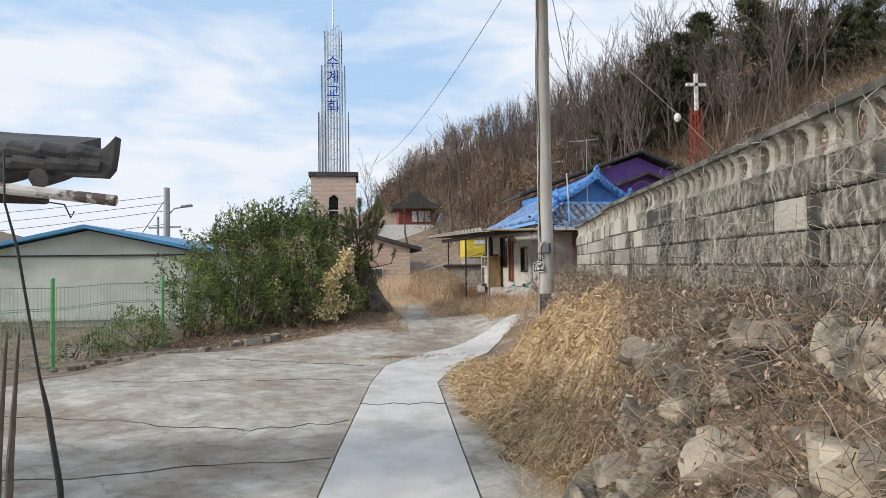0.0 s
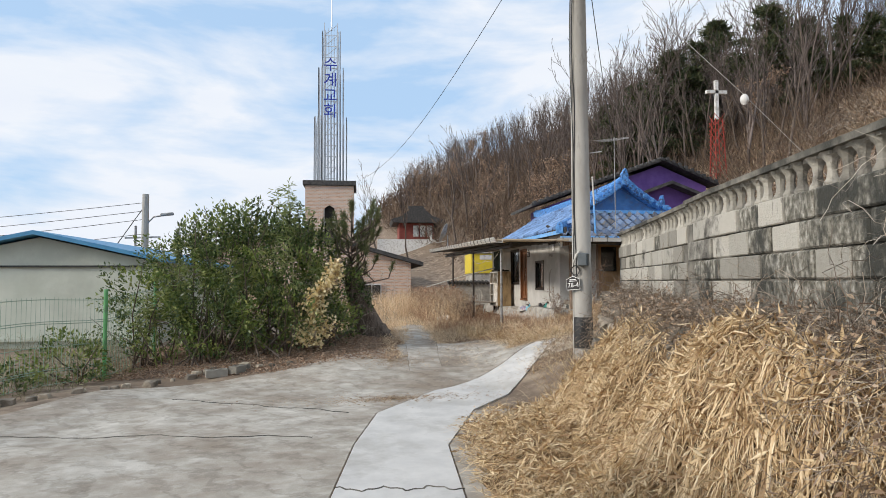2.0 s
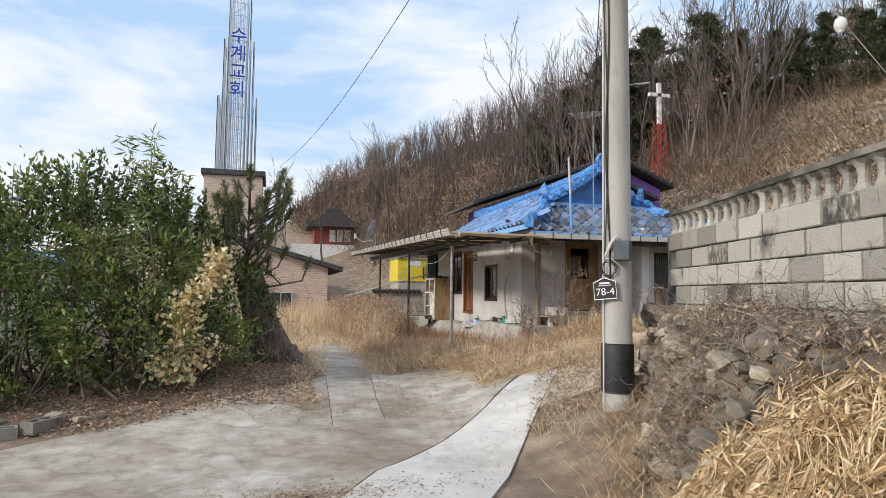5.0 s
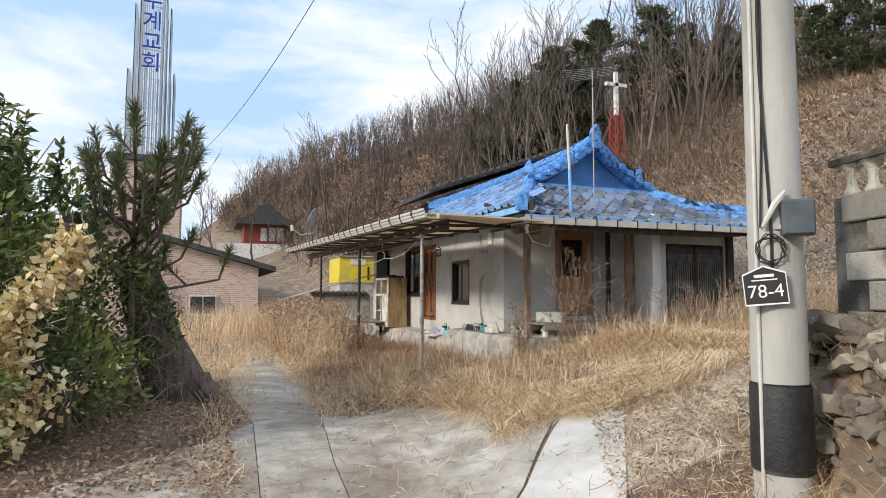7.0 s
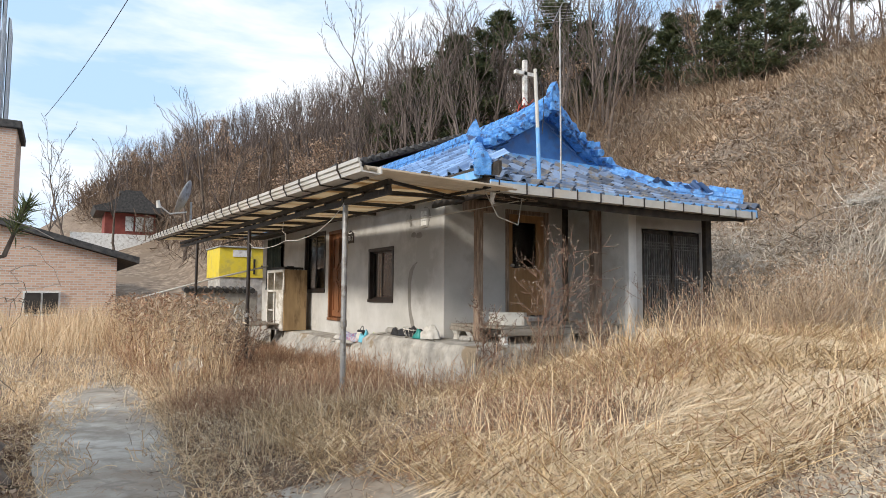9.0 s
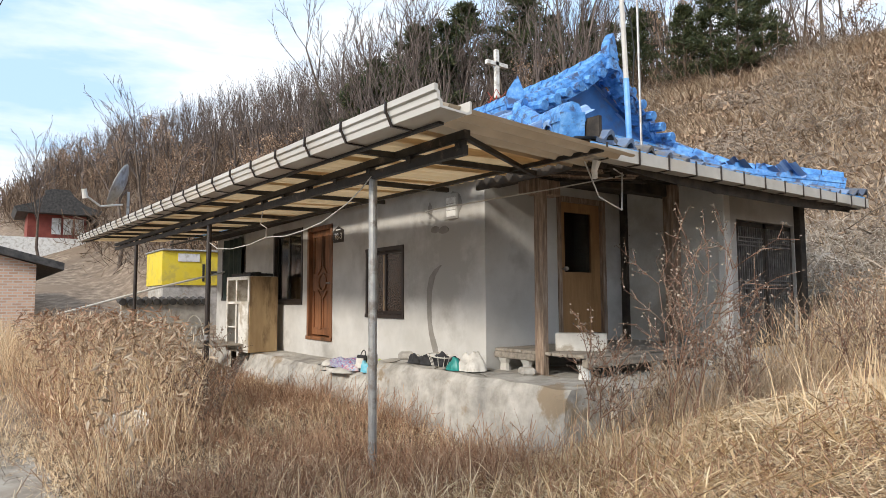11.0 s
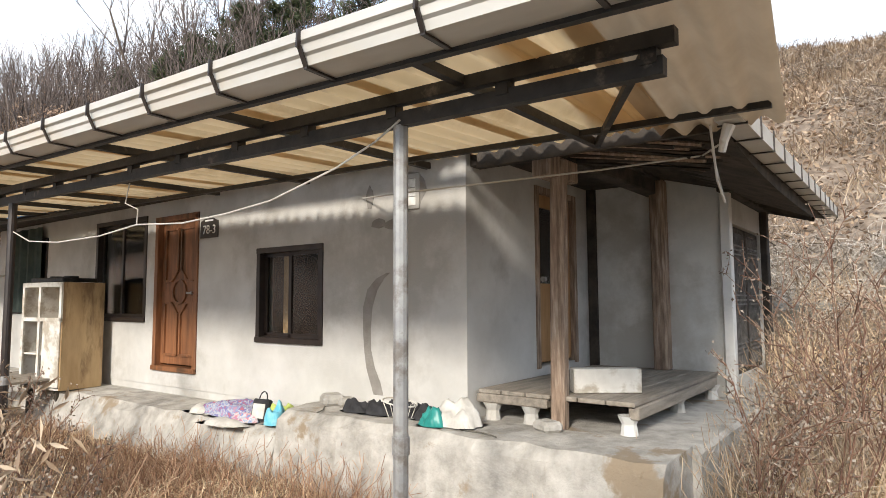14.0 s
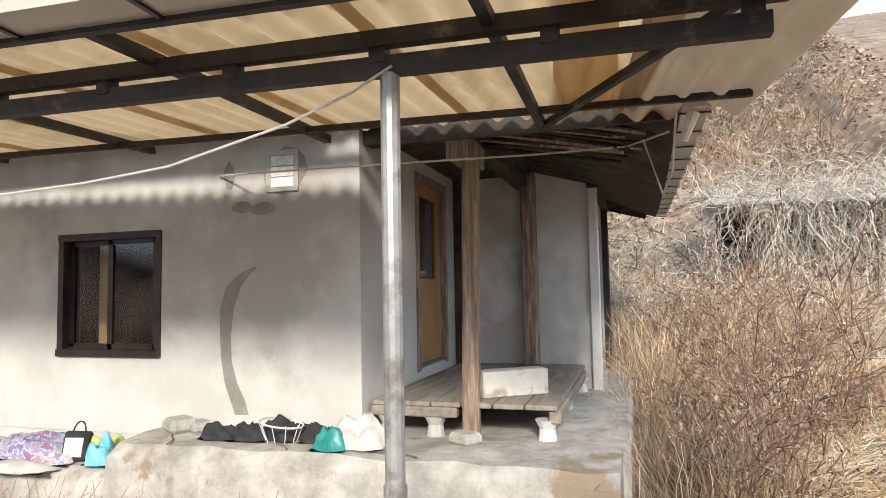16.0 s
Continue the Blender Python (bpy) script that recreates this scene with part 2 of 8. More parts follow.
M["steel"] = material("bare_steel_lattice", two((0.48, 0.52, 0.57), (0.62, 0.66, 0.7)), 5, 0.4, metal=0.25)
M["purple"] = material("purple_wall_paint", two((0.13, 0.06, 0.27), (0.18, 0.09, 0.35)), 3, 0.7)
M["cream"] = material("cream_wall_panel", two((0.5, 0.53, 0.45), (0.58, 0.6, 0.52)), 1.2, 0.7, stain=(0.46, 0.48, 0.41), stain_scale=0.4)
M["bluetrim"] = material("blue_roof_trim", two((0.05, 0.22, 0.42), (0.08, 0.29, 0.5)), 2, 0.5)
M["green"] = material("green_coated_post", two((0.11, 0.36, 0.13), (0.17, 0.45, 0.18)), 6, 0.45, stain=(0.12, 0.25, 0.12), stain_scale=6)
M["wire"] = material("green_wire", two((0.2, 0.3, 0.22), (0.28, 0.38, 0.3)), 9, 0.5)
M["red"] = material("red_lattice_paint", two((0.33, 0.045, 0.03), (0.45, 0.075, 0.05)), 4, 0.6)
M["redwall"] = material("red_shrine_wall", two((0.2, 0.045, 0.035), (0.28, 0.07, 0.05)), 2, 0.8)
M["yellow"] = material("yellow_paint", two((0.72, 0.55, 0.03), (0.82, 0.66, 0.06)), 2, 0.6, stain=(0.6, 0.47, 0.08), stain_scale=2)
# blue lowered to hold the shade of the verge overhang
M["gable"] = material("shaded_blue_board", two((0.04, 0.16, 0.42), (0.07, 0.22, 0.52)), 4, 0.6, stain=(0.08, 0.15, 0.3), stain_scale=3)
M["hill_leaf"] = material("pale_hill_litter", [(0.05, (0.1, 0.063, 0.043)), (0.5, (0.25, 0.175, 0.12)), (0.95, (0.46, 0.36, 0.255))], 0.5, 0.9, island=True)
M["bark"] = material("grey_brown_bark", two((0.075, 0.055, 0.042), (0.19, 0.15, 0.12)), 12, 0.95, bump=0.7, bump_scale=25, stretch=(1, 1, 0.3))
M["twig"] = material("bare_twigs", [(0.1, (0.05, 0.038, 0.032)), (0.5, (0.11, 0.085, 0.073)), (0.9, (0.21, 0.17, 0.15))], 6, 0.95, island=True)
M["straw"] = material("dry_straw", [(0.05, (0.17, 0.09, 0.04)), (0.35, (0.47, 0.315, 0.16)), (0.6, (0.7, 0.52, 0.3)), (0.95, (0.92, 0.77, 0.52))], 5, 0.6, island=True, translucent=0.1)
# straw base darkened so gaps between stalks read as shade
M["straw_under"] = material("shaded_straw_base", [(0.3, (0.07, 0.038, 0.018)), (0.7, (0.28, 0.175, 0.08))], 14, 0.9, bump=0.8, bump_scale=60, stretch=(1, 4, 1))
M["grass"] = material("dry_grass", [(0.05, (0.26, 0.15, 0.085)), (0.35, (0.64, 0.45, 0.27)), (0.95, (0.92, 0.76, 0.53))], 5, 0.7, island=True, translucent=0.1)
M["palestraw"] = material("bleached_straw", [(0.05, (0.4, 0.27, 0.15)), (0.35, (0.68, 0.52, 0.33)), (0.95, (0.92, 0.8, 0.6))], 5, 0.6, island=True, translucent=0.1)
M["weed"] = material("red_brown_weed", [(0.05, (0.16, 0.08, 0.05)), (0.5, (0.38, 0.225, 0.14)), (0.95, (0.58, 0.41, 0.28))], 5, 0.9, island=True, translucent=0.15)
M["redstem"] = material("dark_red_stem", [(0.05, (0.09, 0.045, 0.03)), (0.5, (0.2, 0.11, 0.075)), (0.95, (0.36, 0.24, 0.17))], 5, 0.9, island=True)
M["brush"] = material("dark_brown_brush", [(0.05, (0.05, 0.033, 0.024)), (0.5, (0.12, 0.08, 0.055)), (0.95, (0.24, 0.17, 0.115))], 5, 0.95, island=True)
M["dirt"] = material("dusty_rubble_dirt", [(0.3, (0.3, 0.25, 0.19)), (0.55, (0.5, 0.44, 0.35)), (0.75, (0.66, 0.6, 0.5))], 6, 0.95, bump=0.8, bump_scale=20, stain=(0.24, 0.17, 0.11), stain_scale=1.6)
M["tawny"] = material("tawny_dead_bracken", [(0.05, (0.17, 0.11, 0.07)), (0.5, (0.4, 0.295, 0.2)), (0.95, (0.62, 0.5, 0.37))], 5, 0.9, island=True, translucent=0.1)
M["bracken"] = material("curled_bracken", [(0.05, (0.07, 0.045, 0.03)), (0.4, (0.3, 0.2, 0.13)), (0.95, (0.6, 0.46, 0.33))], 5, 0.9, island=True)
M["fieldweed"] = material("grey_green_weed", [(0.05, (0.09, 0.1, 0.045)), (0.5, (0.2, 0.2, 0.1)), (0.95, (0.42, 0.38, 0.25))], 5, 0.9, island=True)
M["palevine"] = material("bleached_dry_vine", [(0.05, (0.2, 0.165, 0.13)), (0.5, (0.42, 0.37, 0.31)), (0.95, (0.66, 0.6, 0.52))], 5, 0.9, island=True)
M["vine"] = material("grey_dry_vine", [(0.05, (0.09, 0.067, 0.05)), (0.5, (0.22, 0.175, 0.137)), (0.95, (0.48, 0.41, 0.33))], 5, 0.9, island=True)
M["litter"] = material("brown_leaf_litter", [(0.05, (0.17, 0.1, 0.065)), (0.5, (0.33, 0.22, 0.15)), (0.95, (0.52, 0.39, 0.28))], 5, 0.9, island=True, translucent=0.1)
M["leaf"] = material("evergreen_leaf", [(0.05, (0.022, 0.045, 0.014)), (0.45, (0.065, 0.105, 0.028)), (0.75, (0.15, 0.2, 0.055)), (0.97, (0.32, 0.3, 0.12))], 5, 0.45, island=True, translucent=0.2)
M["leaf_light"] = material("yellow_green_leaf", [(0.05, (0.07, 0.12, 0.025)), (0.5, (0.17, 0.23, 0.05)), (0.95, (0.34, 0.36, 0.11))], 5, 0.45, island=True, translucent=0.25)
M["bamboo"] = material("bamboo_leaf", [(0.05, (0.12, 0.18, 0.05)), (0.5, (0.24, 0.3, 0.095)), (0.95, (0.44, 0.45, 0.19))], 5, 0.5, island=True, translucent=0.3)
M["ivy"] = material("yellowed_ivy", [(0.05, (0.5, 0.35, 0.14)), (0.5, (0.78, 0.64, 0.34)), (0.95, (0.9, 0.81, 0.55))], 5, 0.6, island=True, translucent=0.25)
M["needle"] = material("pine_needle", [(0.05, (0.02, 0.035, 0.015)), (0.5, (0.05, 0.07, 0.028)), (0.95, (0.13, 0.13, 0.05))], 5, 0.6, island=True, translucent=0.15)
M["pine_green"] = material("young_pine_needle", [(0.05, (0.05, 0.075, 0.025)), (0.5, (0.12, 0.15, 0.055)), (0.95, (0.24, 0.24, 0.1))], 5, 0.55, island=True, translucent=0.15)
M["cloth_a"] = material("patterned_cloth", [(0.36, (0.42, 0.13, 0.17)), (0.44, (0.12, 0.17, 0.4)), (0.5, (0.55, 0.53, 0.52)), (0.56, (0.16, 0.24, 0.45)), (0.64, (0.5, 0.25, 0.3))], 16, 0.9)
M["cloth_b"] = material("blue_pink_cloth", [(0.38, (0.12, 0.22, 0.5)), (0.48, (0.6, 0.6, 0.6)), (0.56, (0.55, 0.2, 0.26)), (0.66, (0.16, 0.3, 0.55))], 14, 0.9)
M["cloth_w"] = material("dirty_white_cloth", two((0.5, 0.48, 0.44), (0.72, 0.7, 0.66)), 6, 0.9)
M["cloth_k"] = material("black_fabric", two((0.015, 0.015, 0.017), (0.05, 0.05, 0.055)), 6, 0.9)
M["tealbag"] = material("teal_plastic", two((0.02, 0.22, 0.2), (0.04, 0.32, 0.29)), 6, 0.4)
M["lime"] = material("lime_plastic", two((0.4, 0.5, 0.1), (0.55, 0.62, 0.22)), 6, 0.5)
M["cyan"] = material("light_blue_plastic", two((0.1, 0.45, 0.6), (0.3, 0.6, 0.7)), 9, 0.5)
M["flaking"] = material("flaking_white_pipe", [(0.4, (0.1, 0.07, 0.06)), (0.47, (0.6, 0.57, 0.52)), (0.7, (0.72, 0.7, 0.66))], 6, 0.7, bump=0.3)
M["cable"] = material("pale_cable", two((0.5, 0.48, 0.44), (0.6, 0.58, 0.54)), 9, 0.6)


def glass_material():
    m = bpy.data.materials.new("dusty_window_glass")
    m.use_nodes = True
    b = m.node_tree.nodes["Principled BSDF"]
    b.inputs["Base Color"].default_value = (0.75, 0.78, 0.78, 1)
    b.inputs["Roughness"].default_value = 0.06
    b.inputs["Transmission Weight"].default_value = 1.0
    b.inputs["IOR"].default_value = 1.45
    return m


M["glass"] = glass_material()


def brick_material():
    m = bpy.data.materials.new("salmon_brickwork")
    m.use_nodes = True
    t = m.node_tree
    b = t.nodes["Principled BSDF"]
    b.inputs["Roughness"].default_value = 0.9
    co = node(t, "ShaderNodeTexCoord")
    sp = node(t, "ShaderNodeSeparateXYZ")
    sm = node(t, "ShaderNodeMath")
    cb = node(t, "ShaderNodeCombineXYZ")
    br = node(t, "ShaderNodeTexBrick", Color1=(0.52, 0.32, 0.22, 1), Color2=(0.68, 0.46, 0.34, 1), Mortar=(0.6, 0.55, 0.49, 1), Scale=1.0)
    br.inputs["Brick Width"].default_value, br.inputs["Row Height"].default_value = 0.25, 0.085
    br.inputs["Mortar Size"].default_value = 0.014
    t.links.new(co.outputs["Object"], sp.inputs[0])
    t.links.new(sp.outputs[0], sm.inputs[0])
    t.links.new(sp.outputs[1], sm.inputs[1])
    t.links.new(sm.outputs[0], cb.inputs[0])
    t.links.new(sp.outputs[2], cb.inputs[1])
    t.links.new(cb.outputs[0], br.inputs["Vector"])
    t.links.new(br.outputs["Color"], b.inputs["Base Color"])
    bp = node(t, "ShaderNodeBump", Strength=0.4, Distance=0.02)
    t.links.new(br.outputs["Fac"], bp.inputs["Height"])
    bp.invert = True
    t.links.new(bp.outputs[0], b.inputs["Normal"])
    return m


M["brick"] = brick_material()

# ---- mesh helpers ----
rng = np.random.default_rng(7)
BASE = {}


def mesh_data(name, V, F, mat, smooth=False):
    me = bpy.data.meshes.new(name)
    me.from_pydata([tuple(v) for v in V], [], F)
    me.materials.append(M[mat])
    if smooth:
        me.polygons.foreach_set("use_smooth", [True] * len(me.polygons))
    me.update()
    return me


def thing(name, loc, label, category, group="", kind=""):
    ob = new(name)
    ob.location = loc
    ob.empty_display_size = 0.1
    BASE[ob.name] = Vector(loc)
    return tagged(ob, label, category, group, kind)


def solid(name, geo, mat, label="", category="", group="", kind="", smooth=False, loc=None):
    """A top-level mesh, its origin at the middle of its foot."""
    V = np.array(geo[0], float)
    at = np.array(loc if loc is not None else ((V[:, 0].min() + V[:, 0].max()) / 2, (V[:, 1].min() + V[:, 1].max()) / 2, V[:, 2].min()))
    ob = new(name, mesh_data(name, V - at, geo[1], mat, smooth))
    ob.location = at
    BASE[ob.name] = Vector(at)
    return tagged(ob, label, category, group, kind)


def part(name, geo, mat, parent, label="", smooth=False, kind=""):
    """One mesh under a thing or part; geo in world metres."""
    base = BASE[parent.name]
    V = np.array(geo[0], float) - np.array(base)
    ob = new(name, mesh_data(name, V, geo[1], mat, smooth))
    ob.parent = parent
    BASE[ob.name] = base
    return tagged(ob, label, kind=kind)


def join(*geos):
    V, F = [], []
    for v, f in geos:
        k = len(V)
        V += [tuple(p) for p in v]
        F += [tuple(i + k for i in q) for q in f]
    return V, F


def box(x0, x1, y0, y1, z0, z1, c=0.0):
    """A box, its edges chamfered by c."""
    if c <= 0:
        V = [(x, y, z) for z in (z0, z1) for y in (y0, y1) for x in (x0, x1)]
        return V, [(0, 2, 3, 1), (4, 5, 7, 6), (0, 1, 5, 4), (2, 6, 7, 3), (0, 4, 6, 2), (1, 3, 7, 5)]
    bm = bmesh.new()
    bmesh.ops.create_cube(bm, size=1)
    for v in bm.verts:
        v.co = Vector((x0 if v.co.x < 0 else x1, y0 if v.co.y < 0 else y1, z0 if v.co.z < 0 else z1))
    bmesh.ops.bevel(bm, geom=bm.edges[:], offset=c, segments=1, affect="EDGES")
    bm.verts.index_update()
    out = [tuple(v.co) for v in bm.verts], [tuple(v.index for v in f.verts) for f in bm.faces]
    bm.free()
    return out


def moved(geo, m):
    return [tuple(m @ Vector(v)) for v in geo[0]], geo[1]


def tube(points, radii, n=8, cap=True):
    P = [Vector(p) for p in points]
    if not hasattr(radii, "__len__"):
        radii = [radii] * len(P)
    V, F = [], []
    for i, p in enumerate(P):
        d = (P[min(i + 1, len(P) - 1)] - P[max(i - 1, 0)]).normalized()
        a = d.cross(Vector((0, 0, 1)) if abs(d.z) < 0.9 else Vector((1, 0, 0))).normalized()
        b = d.cross(a)
        for k in range(n):
            w = 2 * math.pi * k / n
            V.append(tuple(p + radii[i] * (math.cos(w) * a + math.sin(w) * b)))
    for i in range(len(P) - 1):
        for k in range(n):
            q = (k + 1) % n
            F.append((i * n + k, i * n + q, (i + 1) * n + q, (i + 1) * n + k))
    if cap:
        F.append(tuple(range(n)))
        F.append(tuple(reversed(range((len(P) - 1) * n, len(P) * n))))
    return V, F


def bar(a, b, w, h):
    """A rectangular bar from a to b, w wide and h deep."""
    a, b = Vector(a), Vector(b)
    d = (b - a).normalized()
    s = d.cross(Vector((0, 0, 1)) if abs(d.z) < 0.95 else Vector((0, 1, 0))).normalized()
    u = s.cross(d)
    V = [tuple(p + sx * w / 2 * s + sz * h / 2 * u) for p in (a, b) for sx, sz in ((-1, -1), (1, -1), (1, 1), (-1, 1))]
    return V, [(0, 3, 2, 1), (4, 5, 6, 7), (0, 1, 5, 4), (1, 2, 6, 5), (2, 3, 7, 6), (3, 0, 4, 7)]


def prism(profile, axis, lo, hi):
    """A closed outline (pairs) pushed along an axis: x -> (y, z), y -> (x, z), z -> (x, y)."""
    n = len(profile)
    put = {"x": lambda p, s: (s, p[0], p[1]), "y": lambda p, s: (p[0], s, p[1]), "z": lambda p, s: (p[0], p[1], s)}[axis]
    V = [put(p, lo) for p in profile] + [put(p, hi) for p in profile]
    F = [(i, (i + 1) % n, n + (i + 1) % n, n + i) for i in range(n)] + [tuple(reversed(range(n))), tuple(range(n, 2 * n))]
    return V, F


def wall_holes(axis, at, thick, u0, u1, z0, z1, holes):
    """A wall at x or y = at, thick towards the plus side, with square openings (u0, u1, z0, z1) through it."""
    us = sorted({u0, u1, *[h[0] for h in holes], *[h[1] for h in holes]})
    zs = sorted({z0, z1, *[h[2] for h in holes], *[h[3] for h in holes]})
    geos = []
    for a, b in zip(us, us[1:]):
        for c, d in zip(zs, zs[1:]):
            inside = any(h[0] <= (a + b) / 2 <= h[1] and h[2] <= (c + d) / 2 <= h[3] for h in holes)
            if not inside:
                geos.append(box(at, at + thick, a, b, c, d) if axis == "x" else box(a, b, at, at + thick, c, d))
    V, F = join(*geos)
    bm = bmesh.new()
    vs = [bm.verts.new(v) for v in V]
    for f in F:
        bm.faces.new([vs[i] for i in f])
    bmesh.ops.remove_doubles(bm, verts=bm.verts[:], dist=1e-4)
    seen = {}
    for f in bm.faces[:]:
        key = tuple(round(c, 4) for c in f.calc_center_median())
        seen.setdefault(key, []).append(f)
    bmesh.ops.delete(bm, geom=[f for fs in seen.values() if len(fs) > 1 for f in fs], context="FACES_ONLY")
    bmesh.ops.recalc_face_normals(bm, faces=bm.faces[:])
    bm.verts.index_update()
    out = [tuple(v.co) for v in bm.verts], [tuple(v.index for v in f.verts) for f in bm.faces]
    bm.free()
    return out


def strips(P, tip, width, side):
    """Many blades at once: roots P, tips, half-widths, side vectors; each a bent blade of three triangles."""
    n = len(P)
    mid = (P + tip) / 2
    mid[:, 2] += 0.14 * np.linalg.norm(tip - P, axis=1)
    w = side * width[:, None]
    V = np.stack([P - w, P + w, mid - w * 0.8, mid + w * 0.8, tip], 1).reshape(-1, 3)
    k = (np.arange(n) * 5)[:, None]
    F = np.concatenate([k + np.array([[0, 1, 3]]), k + np.array([[0, 3, 2]]), k + np.array([[2, 3, 4]])], 1).reshape(-1, 3)
    return V, F


def leaves(P, N, size, aspect=2.0):
    """Many leaves: a folded diamond of two triangles at each place P, pointing along N."""
    n = len(P)
    d = N / np.maximum(np.linalg.norm(N, axis=1, keepdims=True), 1e-6)
    s = np.cross(d, rng.normal(size=(n, 3)))
    s /= np.maximum(np.linalg.norm(s, axis=1, keepdims=True), 1e-6)
    L = size[:, None]
    up = np.cross(s, d)
    V = np.stack([P, P + d * L * 0.45 + s * L / aspect * 0.5 + up * L * 0.06, P + d * L, P + d * L * 0.45 - s * L / aspect * 0.5 + up * L * 0.06], 1).reshape(-1, 3)
    k = (np.arange(n) * 4)[:, None]
    F = np.concatenate([k + np.array([[0, 1, 2]]), k + np.array([[0, 2, 3]])], 1).reshape(-1, 3)
    return V, F


def fast_mesh(name, V, F, mat):
    me = bpy.data.meshes.new(name)
    V, F = np.asarray(V, np.float32), np.asarray(F, np.int32)
    me.vertices.add(len(V))
    me.vertices.foreach_set("co", V.ravel())
    me.loops.add(F.size)
    me.loops.foreach_set("vertex_index", F.ravel())
    me.polygons.add(len(F))
    me.polygons.foreach_set("loop_start", np.arange(len(F), dtype=np.int32) * F.shape[1])
    me.update(calc_edges=True)
    me.materials.append(M[mat])
    return me


def stuff(name, V, F, mat, label, category, parent=None):
    V = np.asarray(V)
    at = V.mean(0) if parent is None else np.array(BASE[parent.name])
    if parent is None:
        at[2] = V[:, 2].min()
    ob = new(name, fast_mesh(name, V - at, F, mat))
    if parent is None:
        ob.location = at
        BASE[ob.name] = Vector(at)
        return tagged(ob, label, category, kind="stuff")
    ob.parent = parent
    BASE[ob.name] = BASE[parent.name]
    return tagged(ob, label, kind="stuff")


def cat(*geos):
    V = np.concatenate([g[0] for g in geos])
    k, F = 0, []
    for g in geos:
        F.append(g[1] + k)
        k += len(g[0])
    return V, np.concatenate(F)


def letters(text, size, depth=0.004):
    """Built-in letters as a mesh in the xy plane, centred."""
    cu = bpy.data.curves.new("letters", "FONT")
    cu.body, cu.size, cu.extrude, cu.align_x, cu.align_y = text, size, depth, "CENTER", "CENTER"
    ob = bpy.data.objects.new("letters", cu)
    scene.collection.objects.link(ob)
    me = bpy.data.meshes.new_from_object(ob.evaluated_get(bpy.context.evaluated_depsgraph_get()))
    out = [tuple(v.co) for v in me.vertices], [tuple(p.vertices) for p in me.polygons]
    bpy.data.objects.remove(ob)
    bpy.data.meshes.remove(me)
    return out


# ---- ground ----
def ss(a, b, t):
    t = np.clip((t - a) / (b - a), 0, 1)
    return t * t * (3 - 2 * t)


def wall_line(y):
    return 3.67 + 0.19 * (y - 9.0) + 0.056 * np.clip(y - 9.0, 0, None)


def bank_foot(y):
    return 1.95 + 0.13 * (y - 5.75) + 0.45 * np.clip(y - 11.0, 0, None)


def ground(x, y):
    x, y = np.asarray(x, float), np.asarray(y, float)
    z = -0.075 * np.clip(-x, 0, 8) - 0.1 * ss(4, 9, y) * (1 - ss(12, 16, y))
    z = z + 0.36 * ss(13.5, 18.5, y) + 0.1 * ss(18.5, 24, y)
    side = (0.38 + 0.3 * (1 - ss(15, 17.5, y))) * (1 - 1.15 * ss(18.8, 21.6, y) * ss(2.6, 4.4, x) * (1 - ss(8.0, 9.5, x)))
    z = z + side * ss(2.3, 4.9, x) * ss(12, 14, y) + 0.4 * ss(4.9, 6.4, x) * ss(12, 14, y) * (1 - ss(18, 20.5, y))
    z = z + 0.08 * ss(5.0, 6.6, x) * ss(17, 19, y) * (1 - ss(20.4, 21.2, y))
    z = z + 0.3 * np.exp(-(((x + 1.9) / 2.4) ** 2 + ((y - 19.2) / 1.9) ** 2))
    bank = 1.5 * ss(0, 1, (x - bank_foot(y)) / np.maximum(wall_line(y) - 0.15 - bank_foot(y), 0.3)) * (1 - ss(14.3, 15.6, y)) + 0.9 * ss(0, 3, x - wall_line(y)) * (1 - ss(12, 17, y))
    z = np.maximum(z, bank)
    foot = np.where(y > 20, 12.2 - 0.15 * (y - 20), 12.2)
    D = np.clip(x - foot, 0, None)
    hill = (0.5 - 0.13 * ss(42, 80, y)) * (D - 0.9 * (1 - np.exp(-D / 0.9)))
    hill = np.where(hill > 13, 13 + 8 * (1 - np.exp(-(hill - 13) / 8)), hill)
    z = z + hill + 0.2 * np.clip(y - 52, 0, 60) * ss(-30, 10, x) + 0.05 * np.clip(y - 30, 0, 20) * ss(0, 6, x)
    rough = 0.05 * np.sin(1.7 * x + 0.6 * y) * np.sin(1.3 * y - 0.4 * x) + 0.35 * np.sin(0.31 * x + 1.1) * np.sin(0.27 * y) * ss(2, 12, D)
    z = z + 30 * np.exp(-(((x + 230) / 90) ** 2 + ((y - 330) / 90) ** 2)) + 40 * np.exp(-(((x + 420) / 130) ** 2 + ((y - 420) / 130) ** 2))
    return z + rough * ss(0, 1.5, np.abs(x - 0.7) - 2.2) * 0.8


def spaced(dense0, dense1, step, lo, hi):
    a = list(np.arange(dense0, dense1 + 1e-6, step))
    d, v = step, dense1
    while v < hi:
        d *= 1.16
        v += d
        a.append(v)
    d, v = step, dense0
    while v > lo:
        d *= 1.16
        v -= d
        a.insert(0, v)
    return np.array(a)


